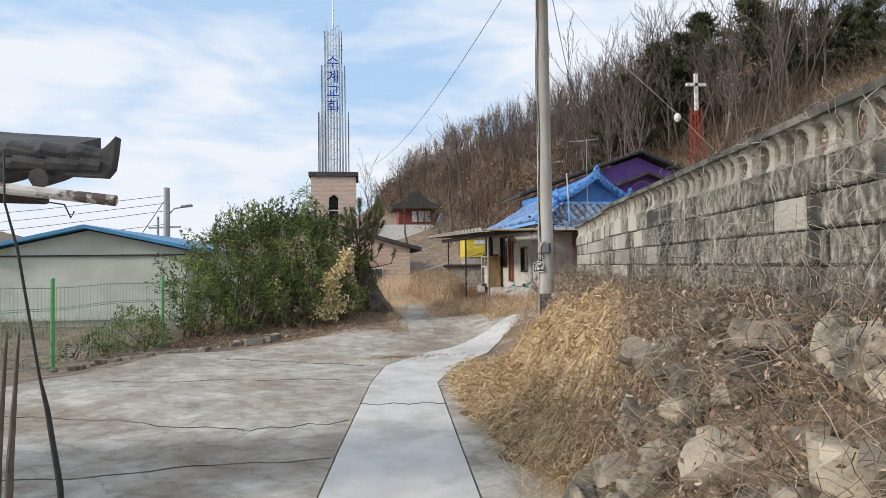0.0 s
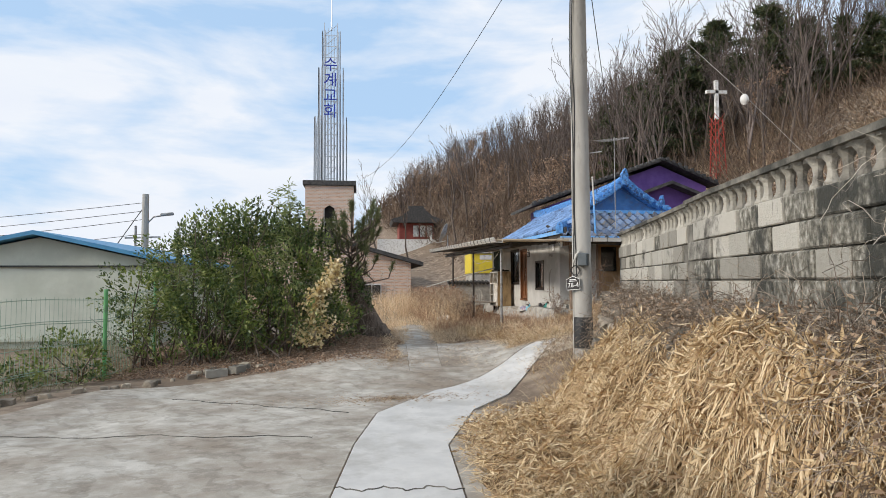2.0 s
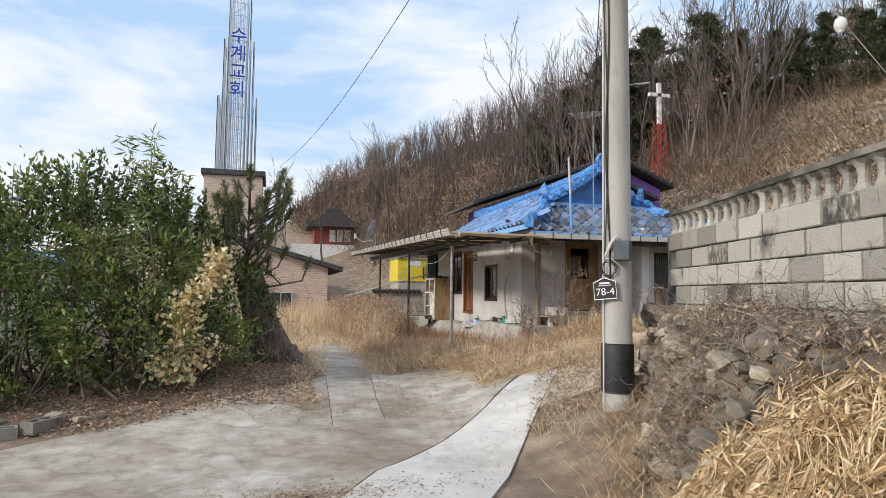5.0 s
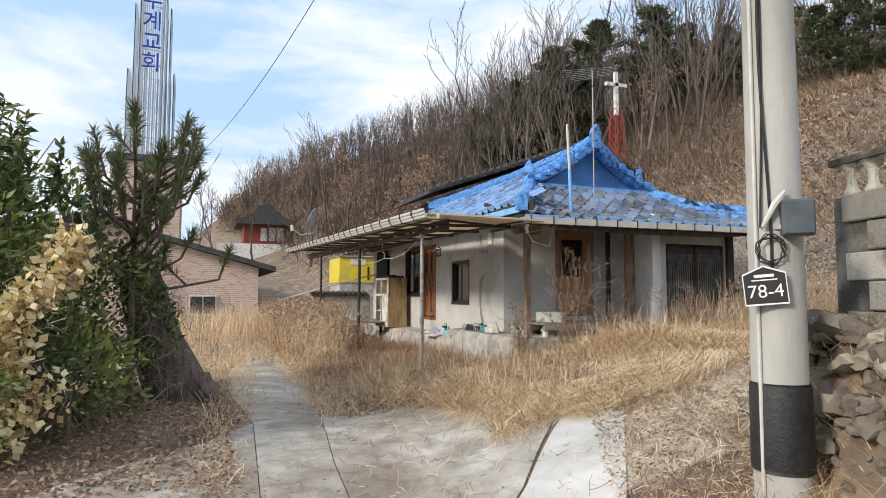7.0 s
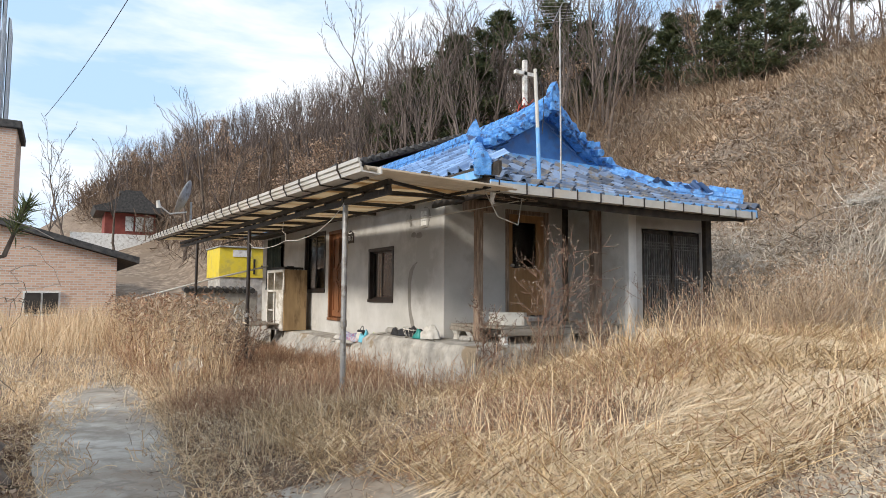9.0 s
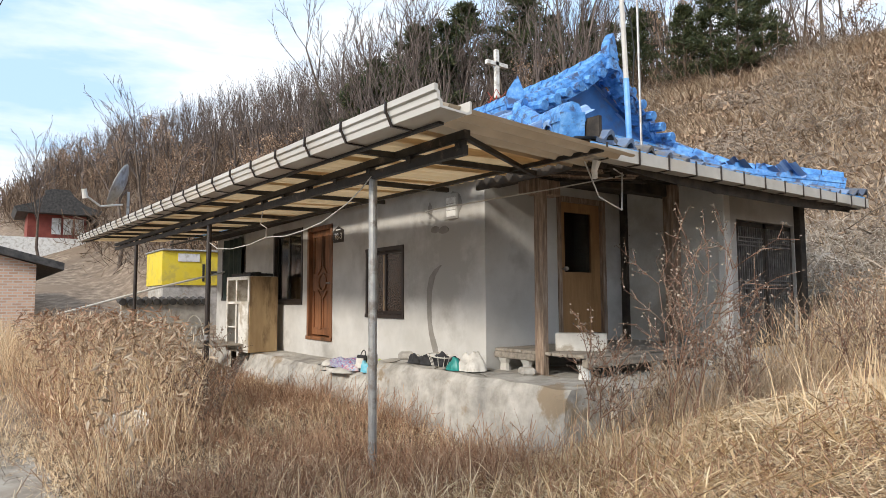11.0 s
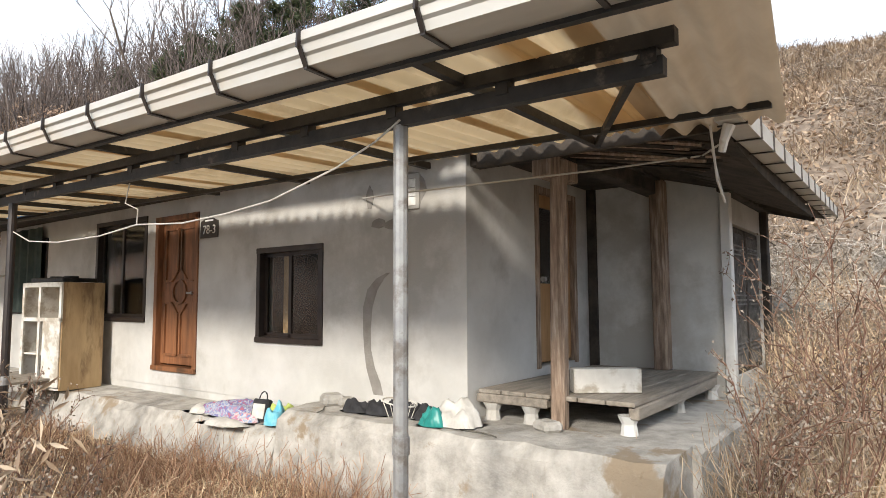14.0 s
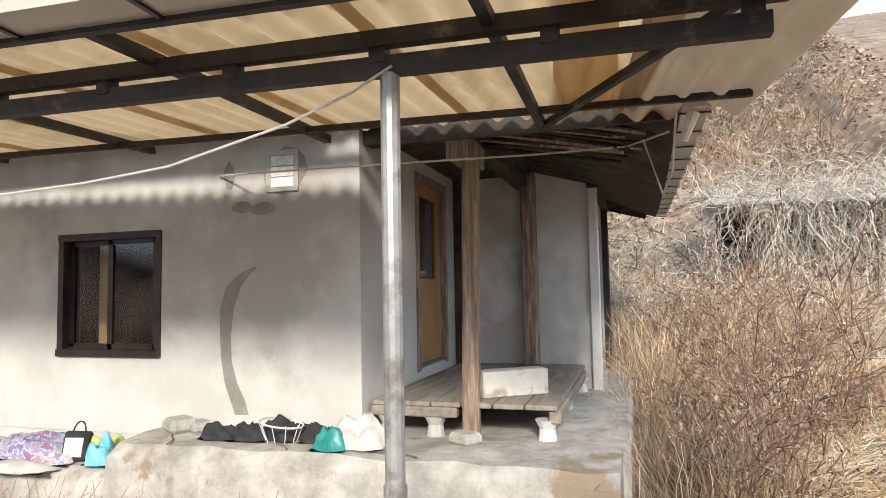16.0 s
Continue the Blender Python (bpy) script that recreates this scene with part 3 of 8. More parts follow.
gx, gy = spaced(-8, 17, 0.2, -900, 900), spaced(-3, 40, 0.22, -600, 1500)
GX, GY = np.meshgrid(gx, gy)
GZ = ground(GX, GY)
nx, ny = len(gx), len(gy)
idx = np.arange(nx * ny).reshape(ny, nx)
quads = np.stack([idx[:-1, :-1], idx[:-1, 1:], idx[1:, 1:], idx[1:, :-1]], -1).reshape(-1, 4)
g_ob = new("ground", fast_mesh("ground", np.stack([GX, GY, GZ], -1).reshape(-1, 3), quads, "earth"))
g_ob.data.polygons.foreach_set("use_smooth", [True] * len(g_ob.data.polygons))
tagged(g_ob, "dry brown earth with dead grass and leaf litter", "ground", kind="structure")


def slab(name, outline, lift, mat, label, step=0.25, thick=0.1):
    """A concrete slab whose top follows the ground, inside a plan outline."""
    bm = bmesh.new()
    f = bm.faces.new([bm.verts.new((x, y, 0)) for x, y in outline])
    xs, ys = [p[0] for p in outline], [p[1] for p in outline]
    for axis, lo, hi in (((1, 0, 0), min(xs), max(xs)), ((0, 1, 0), min(ys), max(ys))):
        for v in np.arange(lo + step, hi, step):
            bmesh.ops.bisect_plane(bm, geom=bm.verts[:] + bm.edges[:] + bm.faces[:], plane_co=Vector(axis) * v, plane_no=axis)
    bmesh.ops.recalc_face_normals(bm, faces=bm.faces[:])
    if sum(f.normal.z for f in bm.faces) < 0:
        bmesh.ops.reverse_faces(bm, faces=bm.faces[:])
    top = bmesh.ops.extrude_face_region(bm, geom=bm.faces[:])
    up = {v for v in top["geom"] if isinstance(v, bmesh.types.BMVert)}
    for v in bm.verts:
        v.co.z = float(ground(v.co.x, v.co.y)) + (lift if v in up else lift - thick)
    bmesh.ops.recalc_face_normals(bm, faces=bm.faces[:])
    bm.verts.index_update()
    geo = [tuple(v.co) for v in bm.verts], [tuple(v.index for v in q.verts) for q in bm.faces]
    bm.free()
    return solid(name, geo, mat, label, "paving", kind="structure")

# ---- paving ----
slab("yard", [(-7.5, -2.5), (-0.98, -2.5), (-0.08, 7.1), (0.3, 10.8), (0.6, 12.5), (1.6, 14.2), (3.2, 15.6), (4.2, 16.75), (3.9, 17.7), (3.4, 18.5), (2.18, 18.5), (2.02, 16.9), (1.98, 15.9), (1.3, 15.6), (1.36, 17.0), (1.42, 18.3), (0.9, 17.6), (-0.9, 16.3), (-2.5, 15.7), (-4.0, 14.9), (-4.9, 12.4), (-6.0, 10.5), (-7.5, 9.4)], 0.02, "concrete", "old rough grey concrete yard with swirls and cracks")
slab("path_strip", [(-0.96, -2.5), (0.74, -2.5), (1.18, 6.9), (1.37, 10.6), (2.0, 12.5), (3.4, 14.6), (4.5, 16.1), (4.25, 16.7), (3.22, 15.58), (1.62, 14.18), (0.62, 12.48), (0.32, 10.78), (-0.06, 7.1)], 0.026, "strip", "smooth pale concrete path strip curving to the right")
slab("path_edge", [(0.76, -2.5), (2.0, -2.5), (1.95, 5.0), (2.15, 8.5), (2.6, 12.5), (2.02, 12.48), (1.39, 10.6), (1.2, 6.9)], 0.02, "concrete", "worn concrete beside the path strip")
slab("path_far", [(1.31, 15.62), (1.97, 15.9), (2.01, 16.9), (2.17, 18.5), (2.35, 20.5), (2.4, 23.0), (2.2, 24.5), (1.7, 24.2), (1.4, 23.0), (1.25, 20.5), (1.43, 18.3), (1.37, 17.0)], 0.016, "concrete", "narrow dusty concrete path running on between weeds")
for a, b in (((-5.4, 6.4), (-0.15, 6.9)), ((-5.2, 3.2), (-0.45, 3.55)), ((-0.3, 4.6), (1.05, 4.55)), ((0.15, 9.2), (1.3, 9.1)), ((-4.6, 9.6), (-1.2, 8.1)), ((-1.2, 8.1), (0.0, 8.3)), ((-3.4, 4.9), (-1.4, 5.9)), ((-4.0, 11.8), (-0.2, 11.2)), ((-2.6, 14.0), (0.2, 12.6)), ((-1.6, 2.4), (-0.7, 3.5))):
    pts = [(a[0] + (b[0] - a[0]) * s + 0.015 * math.sin(40 * s), a[1] + (b[1] - a[1]) * s + 0.05 * math.sin(17 * s + 9 * a[1]) + 0.02 * math.sin(53 * s)) for s in np.linspace(0, 1, 30)]
    solid("paving_joint", tube([(x, y, float(ground(x, y)) + (0.022 if a[0] < -1 else 0.028)) for x, y in pts], 0.008, 5), "mortar", "dark cracked joint in the concrete", "joint", kind="structure")

# ---- block wall above the rubble bank ----
bw = thing("block_wall", (3.6, 5.0, 1.2), "stained grey cement block wall with a pierced top course", "wall")


def wall_x(y):
    return float(wall_line(y)) + (0.05 if y > 9.8 else 0.0)


for y0, y1 in ((-2.6, 9.0), (9.0, 9.8), (9.81, 14.4)):
    a, b = wall_x(y0 + 0.01), wall_x(y1 - 0.001)
    core = prism([(a + 0.012, y0), (a + 0.14, y0), (b + 0.14, y1), (b + 0.012, y1)], "z", 1.25, 2.47)
    part("mortar_core", core, "mortar", bw)
    cap = prism([(a - 0.03, y0), (a + 0.2, y0), (b + 0.2, y1), (b - 0.03, y1)], "z", 2.69, 2.735)
    part("coping", cap, "mortar", bw, "thin crumbling coping slab")
block_me = mesh_data("block", *box(-0.01, 0.15, -0.193, 0.193, -0.094, 0.094, 0.008), "block")
mossy_me = mesh_data("block", *box(-0.01, 0.15, -0.193, 0.193, -0.094, 0.094, 0.012), "mossblock")
wall_turn = math.atan(0.19)


def wall_piece(name, me, y, z, dx=0.0, turn=0.0):
    ob = new(name, me)
    ob.parent = bw
    ob.location = Vector((wall_x(y) + dx, y, z)) - BASE[bw.name]
    ob.rotation_euler = (random.uniform(-0.006, 0.006), random.uniform(-0.006, 0.006), -(wall_turn if y < 9 else math.atan(0.246)) + turn)


for row in range(6):
    y = -2.4 + (0.2 if row % 2 else 0.0)
    while y < 14.22:
        if not 9.6 < y < 9.98 and random.random() > 0.015:
            wall_piece("block", mossy_me if random.random() < float(np.interp(y, [6.3, 7.6, 9.0, 14], [0.96, 0.6, 0.22, 0.1])) else block_me, y, 1.38 + 0.2 * row, random.uniform(-0.014, 0.014))
        y += 0.398
spindle = tube([(0.07, 0, -0.115), (0.07, 0, -0.085), (0.07, 0, -0.05), (0.07, 0, 0.0), (0.07, 0, 0.05), (0.07, 0, 0.085), (0.07, 0, 0.11)], [0.05, 0.056, 0.036, 0.028, 0.036, 0.06, 0.078], 7)
arch = join(box(0.02, 0.12, -0.086, 0.086, 0.088, 0.112), box(0.02, 0.12, -0.086, 0.086, -0.115, -0.1))
pierced_me = mesh_data("pierced_block", *join(spindle, arch), "block")
y = -2.4
while y < 14.3:
    wall_piece("pierced_block", pierced_me, y, 2.58, random.uniform(-0.012, 0.012), random.uniform(-0.12, 0.12))
    y += 0.172

# ---- house ----
house = thing("house", (8.8, 26.0, 0.95), "low abandoned farmhouse with grey plaster walls and a blue tiled roof", "house")
ZF = 0.95
wall_w = part("wall_west", wall_holes("x", 6.62, 0.2, 22.8, 33.2, ZF, 3.45, [(24.59, 25.6, 1.59, 2.58), (26.8, 27.75, 1.18, 3.1), (28.03, 29.4, 1.77, 3.15), (31.15, 32.75, 1.85, 3.05), (23.32, 23.56, 2.86, 3.14)]), "plaster", house)
part("wall_foot", box(6.634, 6.82, 24.46, 33.2, 0.4, 0.95), "plaster", house)
part("wall_porch", wall_holes("y", 22.8, 0.18, 6.82, 9.15, ZF, 3.5, [(7.85, 8.75, 1.35, 3.15)]), "plaster", house)
part("wall_side_room", box(9.15, 9.32, 21.3, 22.98, ZF, 3.4), "white_wall", house, "whitewashed side wall of the porch")
part("wall_south", wall_holes("y", 21.3, 0.17, 9.32, 11.15, ZF, 3.3, [(9.45, 10.95, 1.2, 2.82)]), "plaster", house)
part("wall_east", box(10.98, 11.15, 21.47, 33.2, ZF, 3.4), "plaster", house)
part("wall_north", box(6.82, 10.98, 33.02, 33.2, ZF, 3.4), "plaster", house)
# unseen floor and partition, coloured near-black so the rooms look unlit
part("floor", box(6.82, 10.98, 22.98, 33.02, ZF, 1.12), "roomshade", house)
part("inner_wall", box(8.6, 8.7, 23.0, 33.0, 1.12, 3.4), "roomshade", house)


def sash_window(x, y0, y1, z0, z1, split, wood=False):
    """A dark two-leaf sliding window in the west wall."""
    w = part("window", box(x + 0.05, x + 0.13, y0, y1, z0, z0 + 0.05, 0.004), "frame", house, "dark brown sliding window")
    part("frame", join(box(x - 0.015, x + 0.13, y0 - 0.03, y0 + 0.03, z0, z1, 0.004), box(x - 0.015, x + 0.13, y1 - 0.03, y1 + 0.03, z0, z1, 0.004), box(x - 0.02, x + 0.13, y0 - 0.03, y1 + 0.03, z1 - 0.04, z1 + 0.02, 0.004), box(x - 0.03, x + 0.13, y0 - 0.03, y1 + 0.03, z0 - 0.025, z0 + 0.035, 0.004)), "frame", w)
    for a, b, d in ((y0 + 0.03, split, 0.02), (split, y1 - 0.03, 0.06)):
        part("sash", join(box(x + d, x + d + 0.03, a, a + 0.045, z0 + 0.03, z1 - 0.03), box(x + d, x + d + 0.03, b - 0.045, b, z0 + 0.03, z1 - 0.03), box(x + d, x + d + 0.03, a, b, z0 + 0.03, z0 + 0.08), box(x + d, x + d + 0.03, a, b, z1 - 0.08, z1 - 0.03)), "frame", w)
        part("pane", box(x + d + 0.012, x + d + 0.018, a + 0.045, b - 0.045, z0 + 0.08, z1 - 0.08), "glass", w, "dusty dark pane").visible_shadow = False
    return w


w1 = sash_window(6.62, 24.59, 25.6, 1.59, 2.58, 25.12)
part("plank", box(6.71, 6.73, 25.16, 25.28, 1.66, 2.5), "plywood", w1, "pale plank leaning behind the pane")
sash_window(6.62, 28.03, 29.4, 1.77, 3.15, 28.72)
sash_window(6.62, 31.15, 32.75, 1.85, 3.05, 31.95)
vent = part("vent", join(box(6.6, 6.72, 23.3, 23.34, 2.84, 3.16), box(6.6, 6.72, 23.54, 23.58, 2.84, 3.16), box(6.6, 6.72, 23.34, 23.54, 3.12, 3.16), box(6.6, 6.72, 23.34, 23.54, 2.84, 2.87)), "plaster", house, "small pierced vent block")
# white colour imitates daylight coming through the vent
for k in range(3):
    part("louvre", box(6.606, 6.622, 23.34, 23.54, 2.875 + 0.083 * k, 2.95 + 0.083 * k), "white", vent, "vent slat coloured white for the daylight behind")

# panelled front door
fd = part("door", box(6.68, 6.73, 26.84, 27.71, 1.22, 3.06, 0.006), "browndoor", house, "brown panelled wooden front door")
part("door_frame", join(box(6.6, 6.78, 26.78, 26.85, 1.16, 3.1, 0.004), box(6.6, 6.78, 27.7, 27.77, 1.16, 3.1, 0.004), box(6.6, 6.78, 26.78, 27.77, 3.05, 3.12, 0.004), box(6.58, 6.78, 26.78, 27.77, 1.14, 1.2, 0.004)), "browndoor", fd)


def ring_panel(pts, x, w):
    n = len(pts)
    return join(*[bar((x, *pts[i]), (x, *pts[(i + 1) % n]), w, w) for i in range(n)])


for pts in ([(26.95, 1.34), (27.24, 1.34), (27.24, 1.86), (27.1, 2.0), (26.95, 2.0)], [(27.31, 1.34), (27.6, 1.34), (27.6, 2.0), (27.45, 2.0), (27.31, 1.86)],
            [(26.95, 2.28), (27.1, 2.28), (27.24, 2.42), (27.24, 2.95), (26.95, 2.95)], [(27.31, 2.42), (27.45, 2.28), (27.6, 2.28), (27.6, 2.95), (27.31, 2.95)],
            [(27.275 + 0.15 * math.cos(k * math.pi / 6), 2.14 + 0.15 * math.sin(k * math.pi / 6)) for k in range(12)]):
    part("moulding", ring_panel(pts, 6.672, 0.03), "browndoor", fd)
part("door_handle", join(tube([(6.67, 26.92, 2.12), (6.61, 26.92, 2.12)], 0.02, 8), tube([(6.625, 26.92, 2.12), (6.625, 27.03, 2.12)], 0.012, 8)), "galv", fd, "metal lever handle")

# porch door with a dark glazed upper half
pd = part("door", wall_holes("y", 22.84, 0.04, 7.9, 8.7, 1.38, 3.1, [(8.01, 8.53, 2.18, 2.97)]), "ochredoor", house, "ochre plywood door with a dark glazed upper half")
part("pane", box(8.01, 8.53, 22.855, 22.865, 2.18, 2.97), "glass", pd, "dark glass pane").visible_shadow = False
part("door_frame", join(box(7.83, 7.9, 22.78, 22.9, 1.33, 3.12, 0.004), box(8.7, 8.77, 22.78, 22.9, 1.33, 3.12, 0.004), box(7.83, 8.77, 22.78, 22.9, 3.1, 3.17, 0.004)), "oldwood", pd)
part("door_handle", join(tube([(7.96, 22.84, 2.22), (7.96, 22.78, 2.22)], 0.012, 8), tube([(7.96, 22.79, 2.22), (7.96, 22.75, 2.22)], [0.03, 0.025], 10)), "galv", pd, "round metal knob")

# paired lattice doors on the south front
for x0, x1 in ((9.47, 10.19), (10.21, 10.93)):
    ld = part("lattice_door", join(box(x0, x0 + 0.05, 21.33, 21.37, 1.2, 2.8), box(x1 - 0.05, x1, 21.33, 21.37, 1.2, 2.8), box(x0, x1, 21.33, 21.37, 1.2, 1.26), box(x0, x1, 21.33, 21.37, 2.74, 2.8)), "sooty", house, "dark wooden lattice door")
    for k in range(11):
        x = x0 + 0.05 + (x1 - x0 - 0.1) * (k + 0.5) / 11
        part("lattice_bar", box(x - 0.009, x + 0.009, 21.325, 21.345, 1.26, 2.74), "greywood", ld)
    for z in (1.42, 1.47, 1.52, 1.95, 2.0, 2.05, 2.5, 2.55, 2.6):
        part("lattice_bar", box(x0 + 0.05, x1 - 0.05, 21.318, 21.334, z - 0.009, z + 0.009), "greywood", ld)
# sheet behind the lattice, its colour holding the room's darkness
part("door_backing", box(9.4, 11.0, 21.4, 21.44, 1.15, 2.85), "roomshade", house)

# porch posts, lintel and corner timbers
p1 = part("post", moved(box(-0.058, 0.058, -0.058, 0.058, 0, 2.12, 0.018), pose(6.74, 22.02, 1.0, 1.2, -0.8, 4)), "oldwood", house, "split weathered timber porch post")
part("post", box(8.98, 9.16, 21.88, 22.03, 1.26, 3.3, 0.02), "oldwood", house, "weathered timber post set in the wall")
part("post", box(9.09, 9.17, 22.7, 22.8, 1.0, 3.4, 0.01), "sooty", house)
part("post", box(9.08, 9.2, 21.24, 21.34, 1.0, 3.3, 0.01), "white_wall", house)
part("post", box(10.97, 11.13, 21.22, 21.36, 1.0, 3.3, 0.01), "sooty", house)
part("lintel", join(box(6.6, 9.2, 21.95, 22.1, 3.14, 3.32, 0.01), box(6.68, 6.84, 20.9, 22.8, 3.16, 3.32, 0.01), box(9.0, 11.2, 21.2, 21.34, 3.1, 3.28, 0.01)), "sooty", house, "sooty round-edged timber beams")
part("bracket", box(6.5, 7.0, 21.94, 22.1, 2.96, 3.13, 0.01), "oldwood", house)
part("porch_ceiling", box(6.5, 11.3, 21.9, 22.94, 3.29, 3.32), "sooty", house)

# ---- roof ----
EX0, EX1, EY, RY1, RX = 6.0, 11.6, 20.62, 31.6, 8.75
roof = part("roof", prism([(6.15, 3.32), (RX, 4.86), (11.4, 3.32)], "y", 22.95, 33.3), "sooty", house, "blue painted tile roof with ridges")


def skirt(x, s):
    """South slope: s from 0 at the eave to 1 at the foot of the gable."""
    lift = 0.16 * (abs((x - RX) / 2.85) ** 3) * (1 - s)
    return Vector((x, EY + 2.3 * s, 3.05 + 1.02 * s - 0.08 * math.sin(math.pi * s) + lift))


under = []
for i in range(13):
    for s in (0.0, 0.5, 1.0):
        lo, hi = 5.95 + 1.35 * s, 11.55 - 1.35 * s
        v = skirt(lo + (hi - lo) * i / 12, s)
        under += [tuple(v - Vector((0, 0, 0.03))), tuple(v - Vector((0, 0, 0.16)))]
UF = []
for i in range(12):
    for s in range(2):
        a, b, c, d = [2 * (3 * ii + jj) for ii, jj in ((i, s), (i + 1, s), (i + 1, s + 1), (i, s + 1))]
        UF += [(a, b, c, d), (a + 1, d + 1, c + 1, b + 1)]
    UF.append((6 * i, 6 * i + 1, 6 * i + 7, 6 * i + 6))
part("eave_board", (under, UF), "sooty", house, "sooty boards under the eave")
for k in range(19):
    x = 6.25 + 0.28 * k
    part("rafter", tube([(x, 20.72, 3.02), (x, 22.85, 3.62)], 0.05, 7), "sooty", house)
part("fascia", bar((5.95, EY - 0.01, 3.09), (11.5, EY - 0.01, 3.12), 0.03, 0.12), "blue_plain", house, "sky blue fascia board")


def tile_geo(w=0.27, l=0.34):
    """A pantile: a raised cover roll and a shallow pan, with a thick lower lip."""
    V, F = [], []
    prof = [(-0.5, 0.012), (-0.34, 0.0), (-0.17, 0.0), (-0.06, 0.03), (0.02, 0.075), (0.14, 0.092), (0.26, 0.075), (0.34, 0.03), (0.5, 0.012)]
    for s, dz in ((0.0, 0.02), (1.0, 0.0)):
        for u, h in prof:
            V.append((u * w, s * l, h + dz))
    n = len(prof)
    for i in range(n - 1):
        F.append((i, i + 1, n + i + 1, n + i))
    for u, h in prof:
        V.append((u * w, 0.0, max(h - 0.02, -0.012)))
    for i in range(n - 1):
        F.append((2 * n + i, 2 * n + i + 1, i + 1, i))
    V += [(0.04 * w, -0.004, 0.03), (0.26 * w, -0.004, 0.03)]
    return V, F


tile_me = mesh_data("tile", *tile_geo(), "tile", smooth=False)
for c in range(20):
    x = 6.0 + 0.28 * (c + 0.5)
    for r in range(8):
        s = r / 8
        if not 5.98 + 1.35 * s < x < 11.52 - 1.35 * s:
            continue
        a, b = skirt(x, s), skirt(x, s + 1 / 8)
        ob = new("tile", tile_me)
        ob.parent = roof
        ob.location = a + Vector((random.uniform(-0.012, 0.012), -0.02, 0.0)) - BASE[roof.name]
        ob.rotation_euler = (math.atan2(b.z - a.z, b.y - a.y) + random.uniform(-0.02, 0.02), random.uniform(-0.04, 0.04), random.uniform(-0.04, 0.04))
# long slopes: the same tiles joined
tv, tf = tile_geo()
for side in (-1, 1):
    VV, FF = [], []
    for c in range(40):
        for r in range(10):
            s = r / 10
            y = 21.3 + 0.29 * c
            e = 2.62
            x = RX + side * e * (1 - s)
            if y < 22.95 - (2.1 * max(0, 1 - s * 2.1)) or y > 32.9:
                continue
            z = 3.4 + 1.5 * s - 0.12 * math.sin(math.pi * s)
            m = Matrix.Translation((x, y, z)) @ Matrix.Rotation(side * math.pi / 2, 4, "Z") @ Matrix.Rotation(math.atan2(1.5, e), 4, "X")
            g = moved((tv, tf), m)
            k = len(VV)
            VV += g[0]
            FF += [tuple(i + k for i in q) for q in g[1]]
    part("tile_field", (VV, FF), "tile_far", roof, "weathered blue tile rows", kind="stuff")
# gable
# board's colour carries the shade cast by the verge tiles
part("gable_wall", prism([(7.35, 3.98), (10.15, 3.98), (RX + 0.06, 5.05), (RX - 0.06, 5.05)], "y", 22.94, 23.02), "gable", roof, "blue gable board, colour darkened for the verge's shade")
part("gable_shelf", bar((7.2, 22.92, 4.11), (10.3, 22.92, 4.11), 0.2, 0.1), "blue_plain", roof, "blue ridge band under the gable")


def ridge_run(points, w, h, name, mat="blue", caps=0.26):
    """A stacked ridge: a tapered band with round cap tiles along it."""
    P = [Vector(p) for p in points]
    band = join(*[bar(a, b, w, h) for a, b in zip(P, P[1:])])
    ob = part(name, band, mat, roof, "stacked ridge tiles painted blue")
    for a, b in zip(P, P[1:]):
        n = max(1, int((b - a).length / caps))
        for k in range(n):
            p, q = a.lerp(b, k / n), a.lerp(b, (k + 0.96) / n)
            u = Vector((0, 0, h / 2 + 0.01))
            part("cap_tile", tube([p + u, q + u], [w * 0.48, w * 0.4], 8), mat, ob)
            part("side_tile", bar(p + Vector((0, 0, h * 0.2)), q + Vector((0, 0, h * 0.2)), w + 0.03, h * 0.12), mat, ob)
    return ob


def fin(at, h, turn, name="ridge_ornament"):
    """A pointed leaf-shaped ridge end."""
    prof = [(-0.11, 0), (-0.13, 0.3), (-0.1, 0.55), (-0.02, 0.85), (0.03, 1.0), (0.06, 0.8), (0.1, 0.55), (0.12, 0.3), (0.1, 0)]
    g = prism([(u, z * h) for u, z in prof], "y", -0.06, 0.06)
    return part(name, moved(g, Matrix.Translation(at) @ Matrix.Rotation(turn, 4, "Z")), "blue", roof, "upright pointed blue ridge ornament")


ridge_run([(RX, 22.55, 5.08), (RX, 23.6, 4.98), (RX, 26.5, 4.93), (RX, 31.4, 4.98), (RX, 33.1, 5.1)], 0.2, 0.24, "main_ridge")
fin((RX, 22.62, 5.14), 0.36, 0.2)
fin((RX, 22.7, 5.1), 0.2, 0.2)
